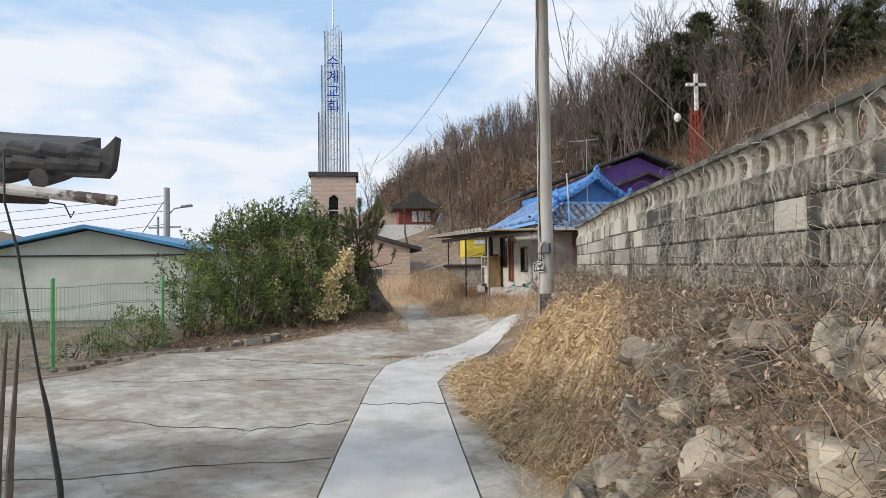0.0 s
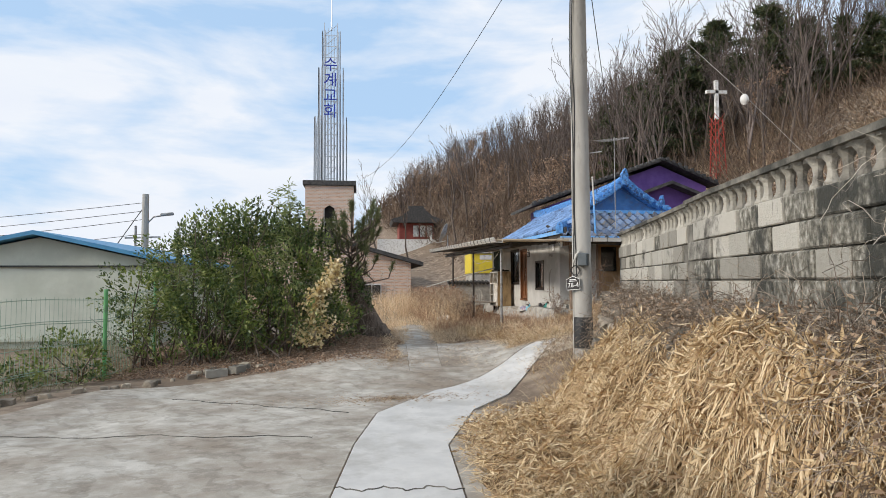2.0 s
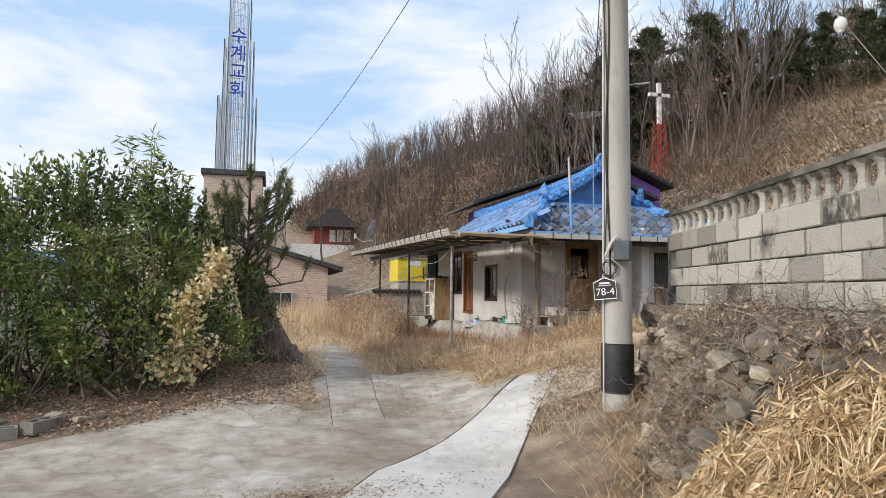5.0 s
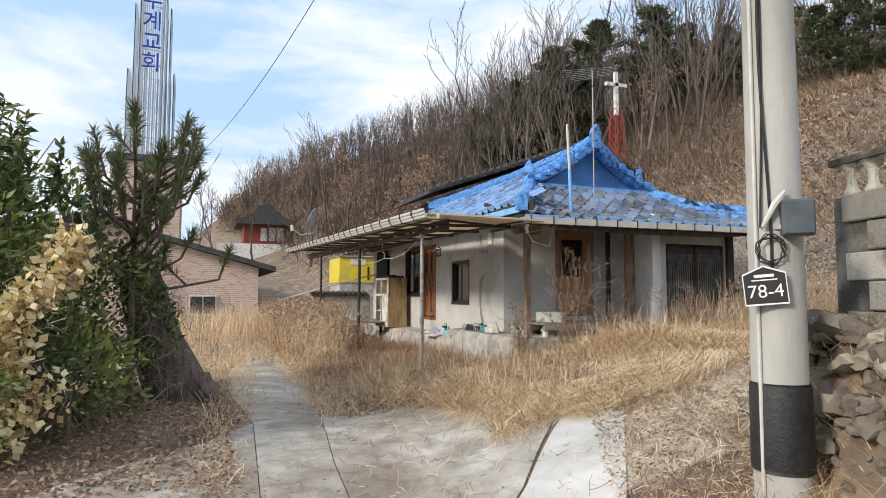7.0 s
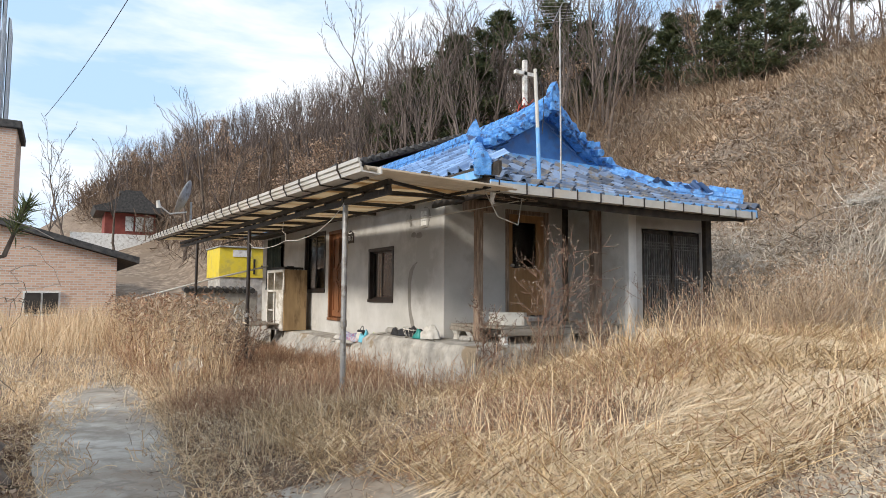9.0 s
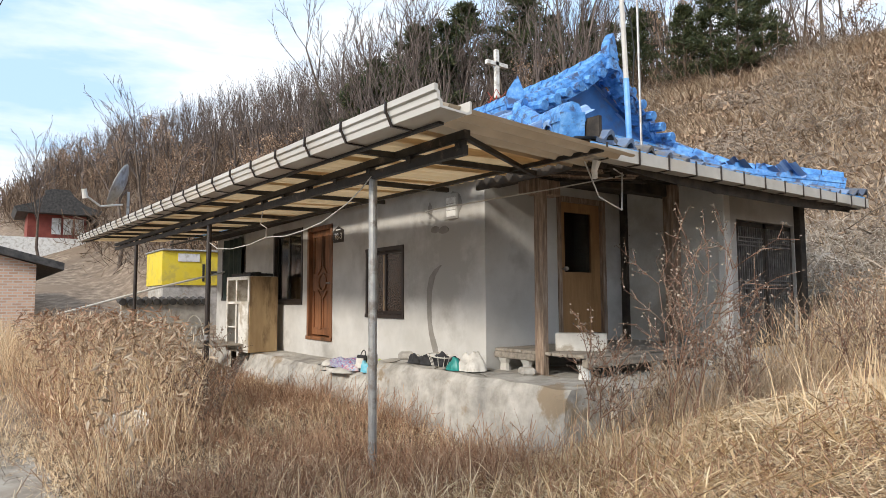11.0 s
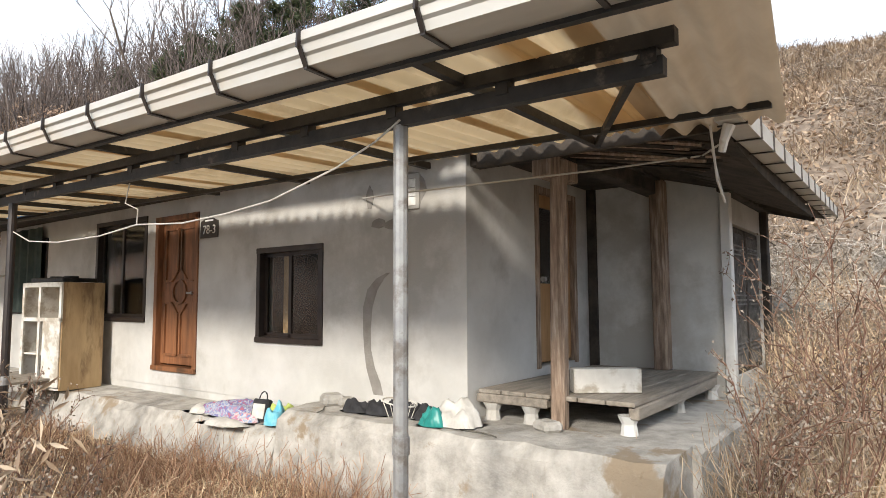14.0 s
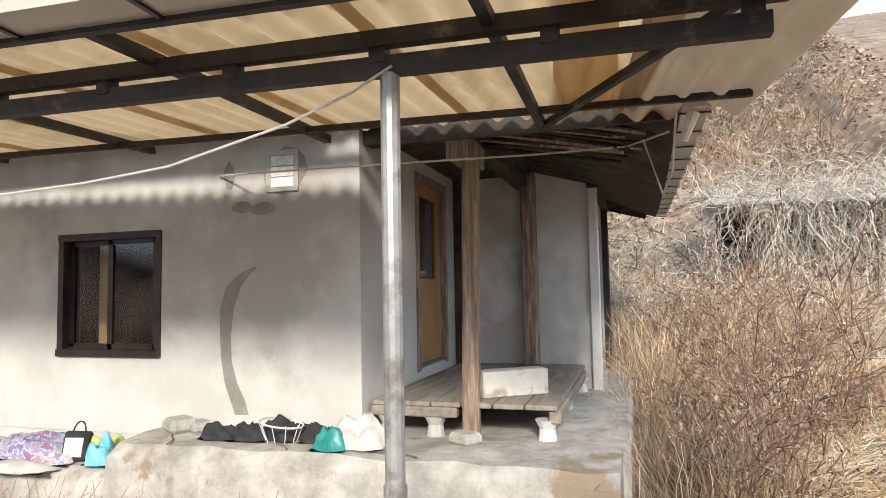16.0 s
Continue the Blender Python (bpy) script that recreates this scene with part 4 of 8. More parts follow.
for side in (-1, 1):
    ridge_run([(RX + side * 0.05, 22.7, 5.06), (RX + side * 0.5, 22.75, 4.7), (RX + side * 1.0, 22.85, 4.4), (RX + side * 1.42, 22.98, 4.2)], 0.2, 0.2, "verge_ridge", caps=0.2)
    for k in range(6):
        s = (k + 0.5) / 6
        x, z = RX + side * (0.1 + 1.35 * s), 5.0 - 0.88 * s + 0.1 * s * s
        part("verge_tile", tube([(x, 22.56, z - 0.05), (x, 23.0, z + 0.01)], [0.07, 0.07], 8), "blue", roof)
    ridge_run([(RX + side * 1.4, 22.95, 4.12), (RX + side * 2.0, 22.0, 3.62), (RX + side * 2.75, 20.85, 3.36)], 0.22, 0.22, "hip_ridge")
    fin((RX + side * 1.43, 23.0, 4.27), 0.42, 0.6 * side)
    part("end_tile", moved(tube([(0, 0, 0), (0, 0.12, 0)], [0.19, 0.15], 12), Matrix.Translation((RX + side * 1.46, 22.78, 4.16)) @ Matrix.Rotation(-side * 0.5, 4, "Z")), "blue", roof, "round moulded end tile")

part("west_fascia", bar((6.08, 21.0, 3.3), (6.08, 33.3, 3.42), 0.04, 0.11), "blue_plain", house, "sky blue eave board")
# board added among the eave timbers to keep sun patches off the porch
part("corner_board", box(6.12, 6.16, 20.66, 22.35, 3.0, 3.42), "sooty", house, "sooty boards added at the eave corner to stop the sun")
rl = random.Random(4)
for k in range(16):
    x = 6.2 + 0.06 * k
    part("broken_lath", tube([(x + rl.uniform(-0.05, 0.05), 22.2 + rl.uniform(-0.3, 0.1), 3.2), (x + 0.12 + rl.uniform(-0.1, 0.1), 20.75 + rl.uniform(0, 0.25), 2.97 + rl.uniform(0, 0.04))], 0.012 + 0.01 * rl.random(), 5), "oldwood" if k % 3 == 0 else "sooty", house)
# south eave gutter
sg = part("gutter", join(bar((5.86, 20.54, 3.0), (11.25, 20.54, 3.02), 0.13, 0.025), bar((5.86, 20.48, 3.04), (11.25, 20.48, 3.06), 0.02, 0.11), bar((5.86, 20.6, 3.04), (11.25, 20.6, 3.06), 0.02, 0.1)), "gutter", house, "cream metal eave gutter")
for k in range(13):
    x = 5.98 + 0.43 * k
    part("gutter_strap", join(bar((x, 20.465, 2.985), (x, 20.465, 3.12), 0.018, 0.008), bar((x, 20.46, 2.982), (x, 20.62, 2.985), 0.018, 0.008)), "frame", sg)
part("gutter_outlet", tube([(5.95, 20.55, 2.98), (5.95, 20.58, 2.9), (5.98, 20.6, 2.84)], [0.036, 0.026, 0.022], 8), "white", sg)

# ---- canopy on the west side ----
canopy = thing("canopy", (4.9, 27.0, 0.7), "lean-to canopy of tan corrugated sheets on a black steel frame", "canopy")


def rise(y):
    return 0.03 * (y - 20.0)


def corrugated(x0, x1, y0, y1, za, zb, pitch=0.172, amp=0.03, skew=0.0):
    n = int((y1 - y0) / pitch * 8)
    V, F = [], []
    for i in range(n + 1):
        y = y0 + (y1 - y0) * i / n
        w = amp * math.sin(2 * math.pi * y / pitch)
        for k in range(3):
            s = k / 2
            V.append((x0 + (x1 - x0) * s, y + skew * s, za + (zb - za) * s + w + rise(y)))
    for i in range(n):
        for k in range(2):
            a = 3 * i + k
            F.append((a, a + 1, a + 4, a + 3))
    return V, F


part("corrugated_sheet", corrugated(4.05, 6.0, 20.6, 21.05, 2.975, 3.045, skew=0.25), "sheet", canopy, smooth=True)
y = 20.9
while y < 36.2:
    part("corrugated_sheet", corrugated(4.05, 6.05, y, min(y + 0.9, 36.4), 2.965, 3.04), "sheet", canopy, smooth=True)
    y += 0.86
part("corrugated_sheet", corrugated(4.05, 6.12, 20.05, 20.74, 3.0, 3.01, skew=0.24), "greysheet", canopy, "dull grey-brown corrugated end sheet", smooth=True)


def run_y(x, z, w, h, y0, y1):
    return bar((x, y0, z + 0.6 * rise(y0)), (x, y1, z + 0.6 * rise(y1)), w, h)


part("lower_beam", run_y(4.48, 2.84, 0.05, 0.07, 20.45, 34.2), "blacksteel", canopy)
part("upper_beam", run_y(4.46, 2.935, 0.05, 0.06, 20.4, 34.2), "blacksteel", canopy)
part("inner_beam", run_y(5.72, 2.985, 0.035, 0.035, 20.3, 34.2), "blacksteel", canopy)
part("edge_beam", bar((4.1, 20.2, 2.925), (4.1, 36.3, 2.925 + rise(36.1)), 0.035, 0.04), "blacksteel", canopy)
y = 20.5
while y < 34:
    part("spacer", box(4.45, 4.51, y - 0.03, y + 0.03, 2.85 + 0.6 * rise(y), 2.95 + 0.6 * rise(y)), "blacksteel", canopy)
    y += 0.62
y = 21.31
while y < 34:
    part("rafter", bar((4.08, y, 2.925 + rise(y)), (6.05, y + 0.06, 2.975 + rise(y)), 0.045, 0.05), "blacksteel", canopy)
    y += 1.39
part("brace", bar((4.5, 20.5, 2.96), (6.0, 21.35, 3.0), 0.035, 0.035), "blacksteel", canopy)
for y in (21.7, 26.4, 31.7):
    foot = float(ground(4.48, y))
    po = part("post", tube([(4.48, y, foot - 0.05), (4.48, y, 2.81 + 0.6 * rise(y))], 0.036, 12), "galv" if y < 26 else "frame", canopy, "thin steel pipe post")
    part("clamp", tube([(4.48, y, foot + 0.9), (4.48, y, foot + 0.98)], 0.042, 12), "galv", po)
prof = [(3.60, 2.86), (3.80, 2.84), (3.83, 2.86), (3.83, 2.97), (3.815, 2.97), (3.815, 2.875), (3.79, 2.86), (3.62, 2.88), (3.615, 2.93), (3.6, 2.945), (3.6, 3.0), (3.585, 3.015), (3.585, 3.06), (3.56, 3.065), (3.56, 3.005), (3.58, 2.995), (3.58, 2.935), (3.595, 2.92)]
G = prism([(x, 3.06 - (3.06 - z) * 0.66) for x, z in prof], "y", 0.0, 1.0)
gut = part("gutter", ([(x + 0.33, 19.98 + 16.5 * t, z + rise(19.98 + 16.5 * t)) for x, t, z in G[0]], G[1]), "gutter", canopy, "ribbed cream metal gutter")
y = 20.5
while y < 36.3:
    o = rise(y)
    part("gutter_strap", join(bar((3.88, y, 2.99 + o), (3.883, y, 3.068 + o), 0.02, 0.01), bar((3.925, y, 2.92 + o), (3.885, y, 3.0 + o), 0.02, 0.01), bar((3.92, y, 2.918 + o), (4.12, y, 2.912 + o), 0.02, 0.01)), "frame", gut)
    y += 0.62

# ---- terrace and porch deck ----
ter = thing("terrace", (6.8, 25.0, 0.3), "cracked cement plinth along the house front", "plinth")


def rough_block(x0, x1, y0, y1, z0, z1, seed, lean=0.12, n=9):
    """A cement block with a battered, uneven west face and worn top edge."""
    r = random.Random(seed)
    V, F = [], []
    rows = []
    for i in range(n + 1):
        y = y0 + (y1 - y0) * i / n
        j = [r.uniform(-0.035, 0.035) for _ in range(5)]
        rows.append([(x0 - lean + j[0], y, z0), (x0 - lean * 0.6 + j[1], y, z0 + (z1 - z0) * 0.4), (x0 - 0.01 + j[2], y, z1 - 0.09), (x0 + 0.05 + j[3], y, z1 - 0.01 + j[4] * 0.4), ((x0 + x1) / 2, y, z1 + j[3] * 0.3), (x1, y, z1), (x1, y, z0)])
    for row in rows:
        V += row
    for i in range(n):
        for k in range(6):
            a = 7 * i + k
            F.append((a, a + 1, a + 8, a + 7))
    F += [tuple(range(7)), tuple(reversed(range(7 * n, 7 * n + 7)))]
    return V, [tuple(reversed(f)) for f in F]


part("plinth", rough_block(6.02, 6.63, 21.0, 24.45, 0.1, 1.04, 3, 0.12, 18), "terrace", ter)
part("plinth", rough_block(5.98, 6.63, 24.46, 29.6, 0.1, 0.86, 5, 0.3, 22), "terrace", ter)
part("plinth", rough_block(6.3, 6.63, 29.61, 33.4, 0.1, 0.9, 6, 0.3), "terrace", ter)
part("plinth", box(6.6, 11.3, 20.95, 22.82, 0.1, 1.02, 0.03), "terrace", ter)
for a, b in (((6.1, 23.1), (6.5, 23.6)), ((6.05, 24.0), (6.55, 24.3)), ((6.1, 22.2), (6.3, 22.9))):
    part("crack", tube([(a[0] + (b[0] - a[0]) * s + 0.03 * math.sin(9 * s), a[1] + (b[1] - a[1]) * s, 1.043) for s in np.linspace(0, 1, 9)], 0.006, 4), "mortar", ter)

deck = thing("porch_deck", (7.9, 22.0, 1.02), "low weathered wooden porch deck on stub posts", "deck")
for k in range(6):
    y0 = 21.42 + 0.225 * k
    part("plank", box(6.9 if 21.9 < y0 < 22.0 else 6.72, 9.12, y0, y0 + 0.215, 1.235, 1.27, 0.006), "deckwood", deck)
part("edge_beam", join(box(6.72, 6.8, 22.12, 22.78, 1.16, 1.233, 0.01), box(6.75, 9.0, 21.4, 21.48, 1.14, 1.233, 0.01)), "deckwood", deck)
for x, y in ((6.78, 22.65), (6.8, 22.3), (6.82, 21.5), (8.0, 21.5), (8.95, 21.45)):
    part("leg", tube([(x, y, 1.0), (x, y, 1.1), (x, y, 1.16)], [0.07, 0.055, 0.085], 10), "white_wall", deck, "stub post of pale stone")
bx = thing("panel_box", (7.2, 21.75, 1.275), "scuffed white board box lying on the porch deck", "box")
part("box_body", moved(box(-0.27, 0.27, -0.08, 0.08, 0, 0.19, 0.006), pose(7.12, 21.8, 1.272, 0, 0, -52)), "offwhite", bx)

# ---- utility pole ----
pole = thing("utility_pole", (4.28, 14.22, 0.5), "tall concrete utility pole with a black wrap at its foot", "utility pole")
part("shaft", tube([(4.28, 14.22, 0.2), (4.28, 14.22, 4.0), (4.28, 14.22, 9.6)], [0.168, 0.152, 0.112], 28), "poleconc", pole, smooth=True)
part("wrap", tube([(4.28, 14.22, 0.7), (4.28, 14.22, 0.73), (4.28, 14.22, 1.22), (4.28, 14.22, 1.24)], [0.172, 0.182, 0.178, 0.168], 28), "blackplastic", pole, "black mesh wrap", smooth=True)
PX, PY = 4.28, 14.22
ax = Vector((-0.62, -0.78, 0))          # side of the pole that faces the path
sd = Vector((-0.78, 0.62, 0))


def on_pole(out, side, z):
    return Vector((PX, PY, z)) + ax * out + sd * side


part("conduit", tube([on_pole(0.12, 0.13, 0.5), on_pole(0.12, 0.13, 1.9), on_pole(0.11, 0.125, 3.6), on_pole(0.1, 0.11, 9.0)], 0.012, 8), "cable", pole, "thin pale conduit strapped to the pole")
part("cable", tube([on_pole(0.17 - 0.004 * z, 0.07 + 0.02 * math.sin(2.3 * z), z) for z in np.linspace(1.9, 9.0, 40)], 0.009, 6), "blackplastic", pole, "black cable")
part("cable", tube([on_pole(0.16 - 0.004 * z, 0.1 + 0.03 * math.sin(1.3 * z), z) for z in np.linspace(2.2, 9.0, 40)], 0.007, 6), "blackplastic", pole)
loop = [on_pole(0.19 + 0.01 * math.cos(5 * a), 0.06 + 0.075 * math.cos(a) * (1 + 0.2 * math.sin(3.7 * a)), 2.06 + 0.085 * math.sin(a) * (1 + 0.2 * math.cos(2.3 * a))) for a in np.linspace(0, 8 * math.pi, 70)]
part("cable_coil", tube(loop, 0.0045, 5), "blackplastic", pole, "coiled spare black cable")
rot = Matrix((-sd, -ax, Vector((0, 0, 1)))).transposed().to_4x4()
mbx = part("junction_box", moved(moved(box(-0.09, 0.09, -0.05, 0.05, -0.11, 0.11, 0.012), rot), Matrix.Translation(on_pole(0.2, -0.09, 2.25))), "greybox", pole, "dark grey junction box")
part("box_lid", moved(moved(box(-0.08, 0.08, -0.012, 0.0, -0.1, 0.1, 0.004), rot), Matrix.Translation(on_pole(0.252, -0.09, 2.25))), "greybox", mbx)
part("bracket", bar(on_pole(0.1, 0.1, 2.2), on_pole(0.2, -0.03, 2.2), 0.02, 0.03), "galv", pole)
part("tape", tube([on_pole(0.18, 0.1, 2.2), on_pole(0.2, 0.03, 2.34), on_pole(0.2, 0.0, 2.38), on_pole(0.19, -0.03, 2.42)], [0.012, 0.022, 0.02, 0.008], 7), "cloth_w", pole, "torn white tape")
for z in (1.86, 3.6, 5.2):
    part("band", tube([(PX, PY, z), (PX, PY, z + 0.025)], 0.165 - 0.005 * z, 24), "galv", pole, "steel band")
part("step_bolt", tube([(PX, PY, 4.15), (PX + 0.33, PY - 0.18, 4.17)], 0.011, 6), "galv", pole)
sign_m = Matrix.Translation(on_pole(0.2, 0.1, 1.83)) @ rot @ Matrix.Rotation(radians(-5), 4, "Y") @ Matrix.Scale(0.8, 4)
pl = part("number_plate", moved(prism([(-0.15, -0.13), (0.15, -0.13), (0.15, 0.1), (0.0, 0.16), (-0.15, 0.1)], "y", -0.004, 0.004), sign_m), "plate", pole, "dark house number plate reading 78-4")
part("rim", moved(join(*[bar((a[0], -0.006, a[1]), (b[0], -0.006, b[1]), 0.006, 0.012) for a, b in zip([(-0.15, -0.13), (0.15, -0.13), (0.15, 0.1), (0, 0.16), (-0.15, 0.1)], [(0.15, -0.13), (0.15, 0.1), (0, 0.16), (-0.15, 0.1), (-0.15, -0.13)])]), sign_m), "letter", pl)
upright = Matrix.Rotation(math.pi / 2, 4, "X")
part("digits", moved(letters("78-4", 0.14, 0.002), sign_m @ Matrix.Translation((0, -0.008, -0.035)) @ upright), "letter", pl, "white digits 78-4")
part("small_writing", moved(join(box(-0.07, 0.07, -0.008, -0.005, 0.075, 0.098), box(-0.09, 0.09, -0.008, -0.005, 0.05, 0.06)), sign_m), "letter", pl)

# house number on the wall
hp = part("number_plate", prism([(26.38, 2.78), (26.74, 2.78), (26.74, 2.98), (26.56, 3.05), (26.38, 2.98)], "x", 6.605, 6.617), "plate", house, "dark house number plate reading 78-3")
part("digits", moved(letters("78-3", 0.15, 0.002), Matrix.Translation((6.602, 26.55, 2.875)) @ Matrix.Rotation(-math.pi / 2, 4, "Z") @ upright), "letter", hp, "white digits 78-3")
part("small_writing", box(6.598, 6.603, 26.47, 26.63, 2.98, 3.0), "letter", hp)


# plaster patches on the west wall
def patch(cy, cz, ry, rz, seed, lift=0.004):
    r = random.Random(seed)
    return prism([(cy + ry * math.cos(a) * r.uniform(0.75, 1.1), cz + rz * math.sin(a) * r.uniform(0.75, 1.1)) for a in np.linspace(0, 2 * math.pi, 13)[:-1]], "x", 6.62 - lift, 6.621)


for cy, cz, ry, rz in ((23.92, 3.0, 0.05, 0.12), (23.62, 2.72, 0.12, 0.055), (23.8, 2.74, 0.1, 0.05), (23.42, 3.0, 0.2, 0.2)):
    part("plaster_patch", patch(cy, cz, ry, rz, int(cy * 100), 0.005), "plaster2", house, "rough patch of darker cement")
arc = [(23.68, 2.27), (23.78, 2.22), (23.88, 2.12), (23.94, 1.95), (23.95, 1.75), (23.94, 1.55), (23.9, 1.38), (23.84, 1.25), (23.8, 1.14)]
wid = [0.02, 0.05, 0.065, 0.06, 0.05, 0.045, 0.055, 0.065, 0.06]
part("damp_mark", prism([(y - w, z) for (y, z), w in zip(arc, wid)] + [(y + w, z) for (y, z), w in reversed(list(zip(arc, wid)))], "x", 6.6165, 6.6205), "plaster2", house, "curved dark smear of fresh cement")

# white cable slung under the canopy
pts = [(4.45, 21.68, 2.86), (4.45, 21.84, 2.78), (4.46, 22.12, 2.69), (4.47, 22.66, 2.575), (4.48, 23.1, 2.54), (4.48, 23.57, 2.52), (4.48, 24.15, 2.555), (4.48, 24.7, 2.51), (4.48, 25.42, 2.505), (4.48, 26.0, 2.55), (4.48, 26.37, 2.66)]
solid("cable", tube([(4.48, 24.15, 2.555), (4.47, 24.12, 2.66), (4.47, 24.3, 2.72), (4.47, 24.25, 2.86)], 0.005, 6), "cable", "short wire holding the slung cable to the beam", "cable")
solid("cable", tube(pts, 0.0055, 6), "cable", "thin white cable slung under the canopy", "cable")
solid("cable", tube([(6.6, 24.0, 3.0), (6.0, 22.9, 2.86), (6.4, 21.5, 2.92), (6.75, 20.9, 3.0), (6.3, 20.66, 2.97)], 0.007, 6), "cable", "thin white cable hanging below the eave", "cable")
solid("cable", tube([(5.9, 20.64, 2.98), (6.1, 20.66, 2.7), (6.45, 20.7, 2.62), (6.6, 20.8, 3.0)], 0.007, 6), "cable", "loop of pale cable hanging from the gutter", "cable")

# roof masts and aerial
mast = thing("roof_mast", (7.19, 21.15, 3.25), "thin pole half blue half bare on the roof slope", "mast")
part("pole_lower", tube([(7.19, 21.15, 3.2), (7.16, 21.15, 4.1)], 0.03, 8), "blue_plain", mast)
part("pole_upper", tube([(7.16, 21.15, 4.1), (7.12, 21.15, 4.95)], 0.026, 8), "cable", mast)
part("wire", tube([(7.12, 21.12, 4.9), (7.2, 21.1, 4.7), (7.24, 21.1, 4.4), (7.2, 21.1, 4.0)], 0.006, 5), "blackplastic", mast)
aer = thing("tv_aerial", (8.0, 21.6, 3.4), "old television aerial on a thin pole above the roof", "aerial")
part("pole", tube([(8.0, 21.6, 3.35), (8.0, 21.6, 6.25)], 0.014, 8), "galv", aer)
part("boom", bar((7.7, 21.2, 6.1), (8.3, 22.1, 6.28), 0.012, 0.012), "galv", aer)
for k in range(7):
    c = Vector((7.7, 21.2, 6.1)).lerp(Vector((8.3, 22.1, 6.28)), k / 6)
    part("rod", tube([c - Vector((0.45 - 0.03 * k, -0.3, 0)), c + Vector((0.45 - 0.03 * k, -0.3, 0))], 0.0035, 5), "galv", aer)

# satellite dish at the far end of the gutter
dish = thing("satellite_dish", (3.75, 29.9, 3.2), "grey satellite dish fixed to the canopy edge", "satellite dish")
V, F = [], []
for i in range(6):
    for k in range(18):
        r, a = 0.42 * i / 5, 2 * math.pi * k / 18
        V.append((r * math.cos(a), 0.55 * r * r, r * math.sin(a)))
for i in range(5):
    for k in range(18):
        F.append((18 * i + k, 18 * i + (k + 1) % 18, 18 * i + 18 + (k + 1) % 18, 18 * i + 18 + k))
nv = len(V)
V += [(x, y - 0.012, z) for x, y, z in V]
F += [tuple(reversed([i + nv for i in f])) for f in F]
F += [(90 + k, 90 + (k + 1) % 18, nv + 90 + (k + 1) % 18, nv + 90 + k) for k in range(18)]
part("reflector", moved((V, F), Matrix.Translation((3.9, 29.9, 3.92)) @ pose(0, 0, 0, 22, 0, 72)), "galv", dish, smooth=True)
part("arm", tube([(3.9, 29.9, 3.6), (3.5, 29.6, 3.5), (3.25, 29.45, 3.65)], 0.018, 7), "cable", dish)
part("receiver", tube([(3.25, 29.45, 3.6), (3.22, 29.43, 3.76)], [0.05, 0.04], 9), "cable", dish)
part("mount", tube([(4.0, 29.95, 3.2), (4.0, 29.95, 3.85)], 0.025, 8), "galv", dish)

# ---- things along the house front ----
cab = thing("kitchen_cabinet", (6.2, 29.2, 0.86), "scuffed white cabinet with a bare plywood side and open shelves", "cabinet")
cm = pose(6.12, 29.25, 0.86, 0, 0, 8)
part("side_panel", moved(box(-0.28, 0.3, -0.46, -0.43, 0, 1.42, 0.004), cm), "plywood", cab, "bare plywood side")
part("side_panel", moved(box(-0.28, 0.3, 0.43, 0.46, 0, 1.42, 0.004), cm), "offwhite", cab)
part("back_panel", moved(box(0.28, 0.3, -0.43, 0.43, 0, 1.42), cm), "plywood", cab)
for z in (0.0, 0.45, 0.9, 1.4):
    part("shelf", moved(box(-0.27, 0.28, -0.43, 0.43, z, z + 0.025), cm), "offwhite", cab)
part("door", moved(box(-0.3, -0.28, -0.44, -0.05, 0.04, 0.9, 0.004), cm), "offwhite", cab)
part("stile", moved(join(box(-0.3, -0.275, 0.02, 0.07, 0, 1.42), box(-0.3, -0.275, 0.41, 0.46, 0, 1.42), box(-0.3, -0.275, -0.46, -0.41, 0.9, 1.42), box(-0.3, -0.275, -0.46, 0.46, 1.36, 1.42), box(-0.3, -0.275, -0.46, 0.46, 0.9, 0.95)), cm), "offwhite", cab)
hood = thing("cooker_hood", (6.1, 29.3, 2.3), "flat black cooker plate lying on the cabinet", "cooker")
part("body", moved(box(-0.25, 0.25, -0.36, 0.36, 0, 0.06, 0.012), pose(6.12, 29.25, 2.285, 0, 0, 10)), "blackplastic", hood)
part("burner", moved(tube([(0, -0.15, 0.06), (0, -0.15, 0.09)], 0.09, 12), pose(6.12, 29.25, 2.285, 0, 0, 10)), "blackplastic", hood)
part("burner", moved(tube([(0, 0.17, 0.06), (0, 0.17, 0.09)], 0.09, 12), pose(6.12, 29.25, 2.285, 0, 0, 10)), "blackplastic", hood)
cur = thing("curtain", (6.55, 31.8, 1.9), "dark green cloth hanging on the wall", "cloth")
part("cloth", ([(6.55 - 0.03 * math.sin(i * 1.9), 31.2 + 0.11 * i, z) for z in (3.25, 2.6, 1.85 ) for i in range(12)], [(r * 12 + i, r * 12 + i + 1, r * 12 + i + 13, r * 12 + i + 12) for r in range(2) for i in range(11)]), "darkcloth", cur)

bench = thing("low_bench", (5.4, 29.7, 0.5), "broken low wooden bench platform", "bench")
for k in range(5):
    part("board", moved(box(-0.9, 0.9, 0.22 * k, 0.22 * k + 0.2, 0, 0.03, 0.004), pose(5.35, 28.9, 0.98, 1.5, -1, 4)), "deckwood", bench)
for x, y in ((4.65, 29.0), (6.0, 29.0), (4.65, 29.9), (6.0, 29.9)):
    part("leg", box(x - 0.04, x + 0.04, y - 0.04, y + 0.04, float(ground(x, y)) - 0.03, 0.98), "sooty", bench)
ch = thing("chair", (5.5, 30.9, 0.6), "white bent-metal garden chair", "chair")
cz0 = float(ground(5.5, 30.8))
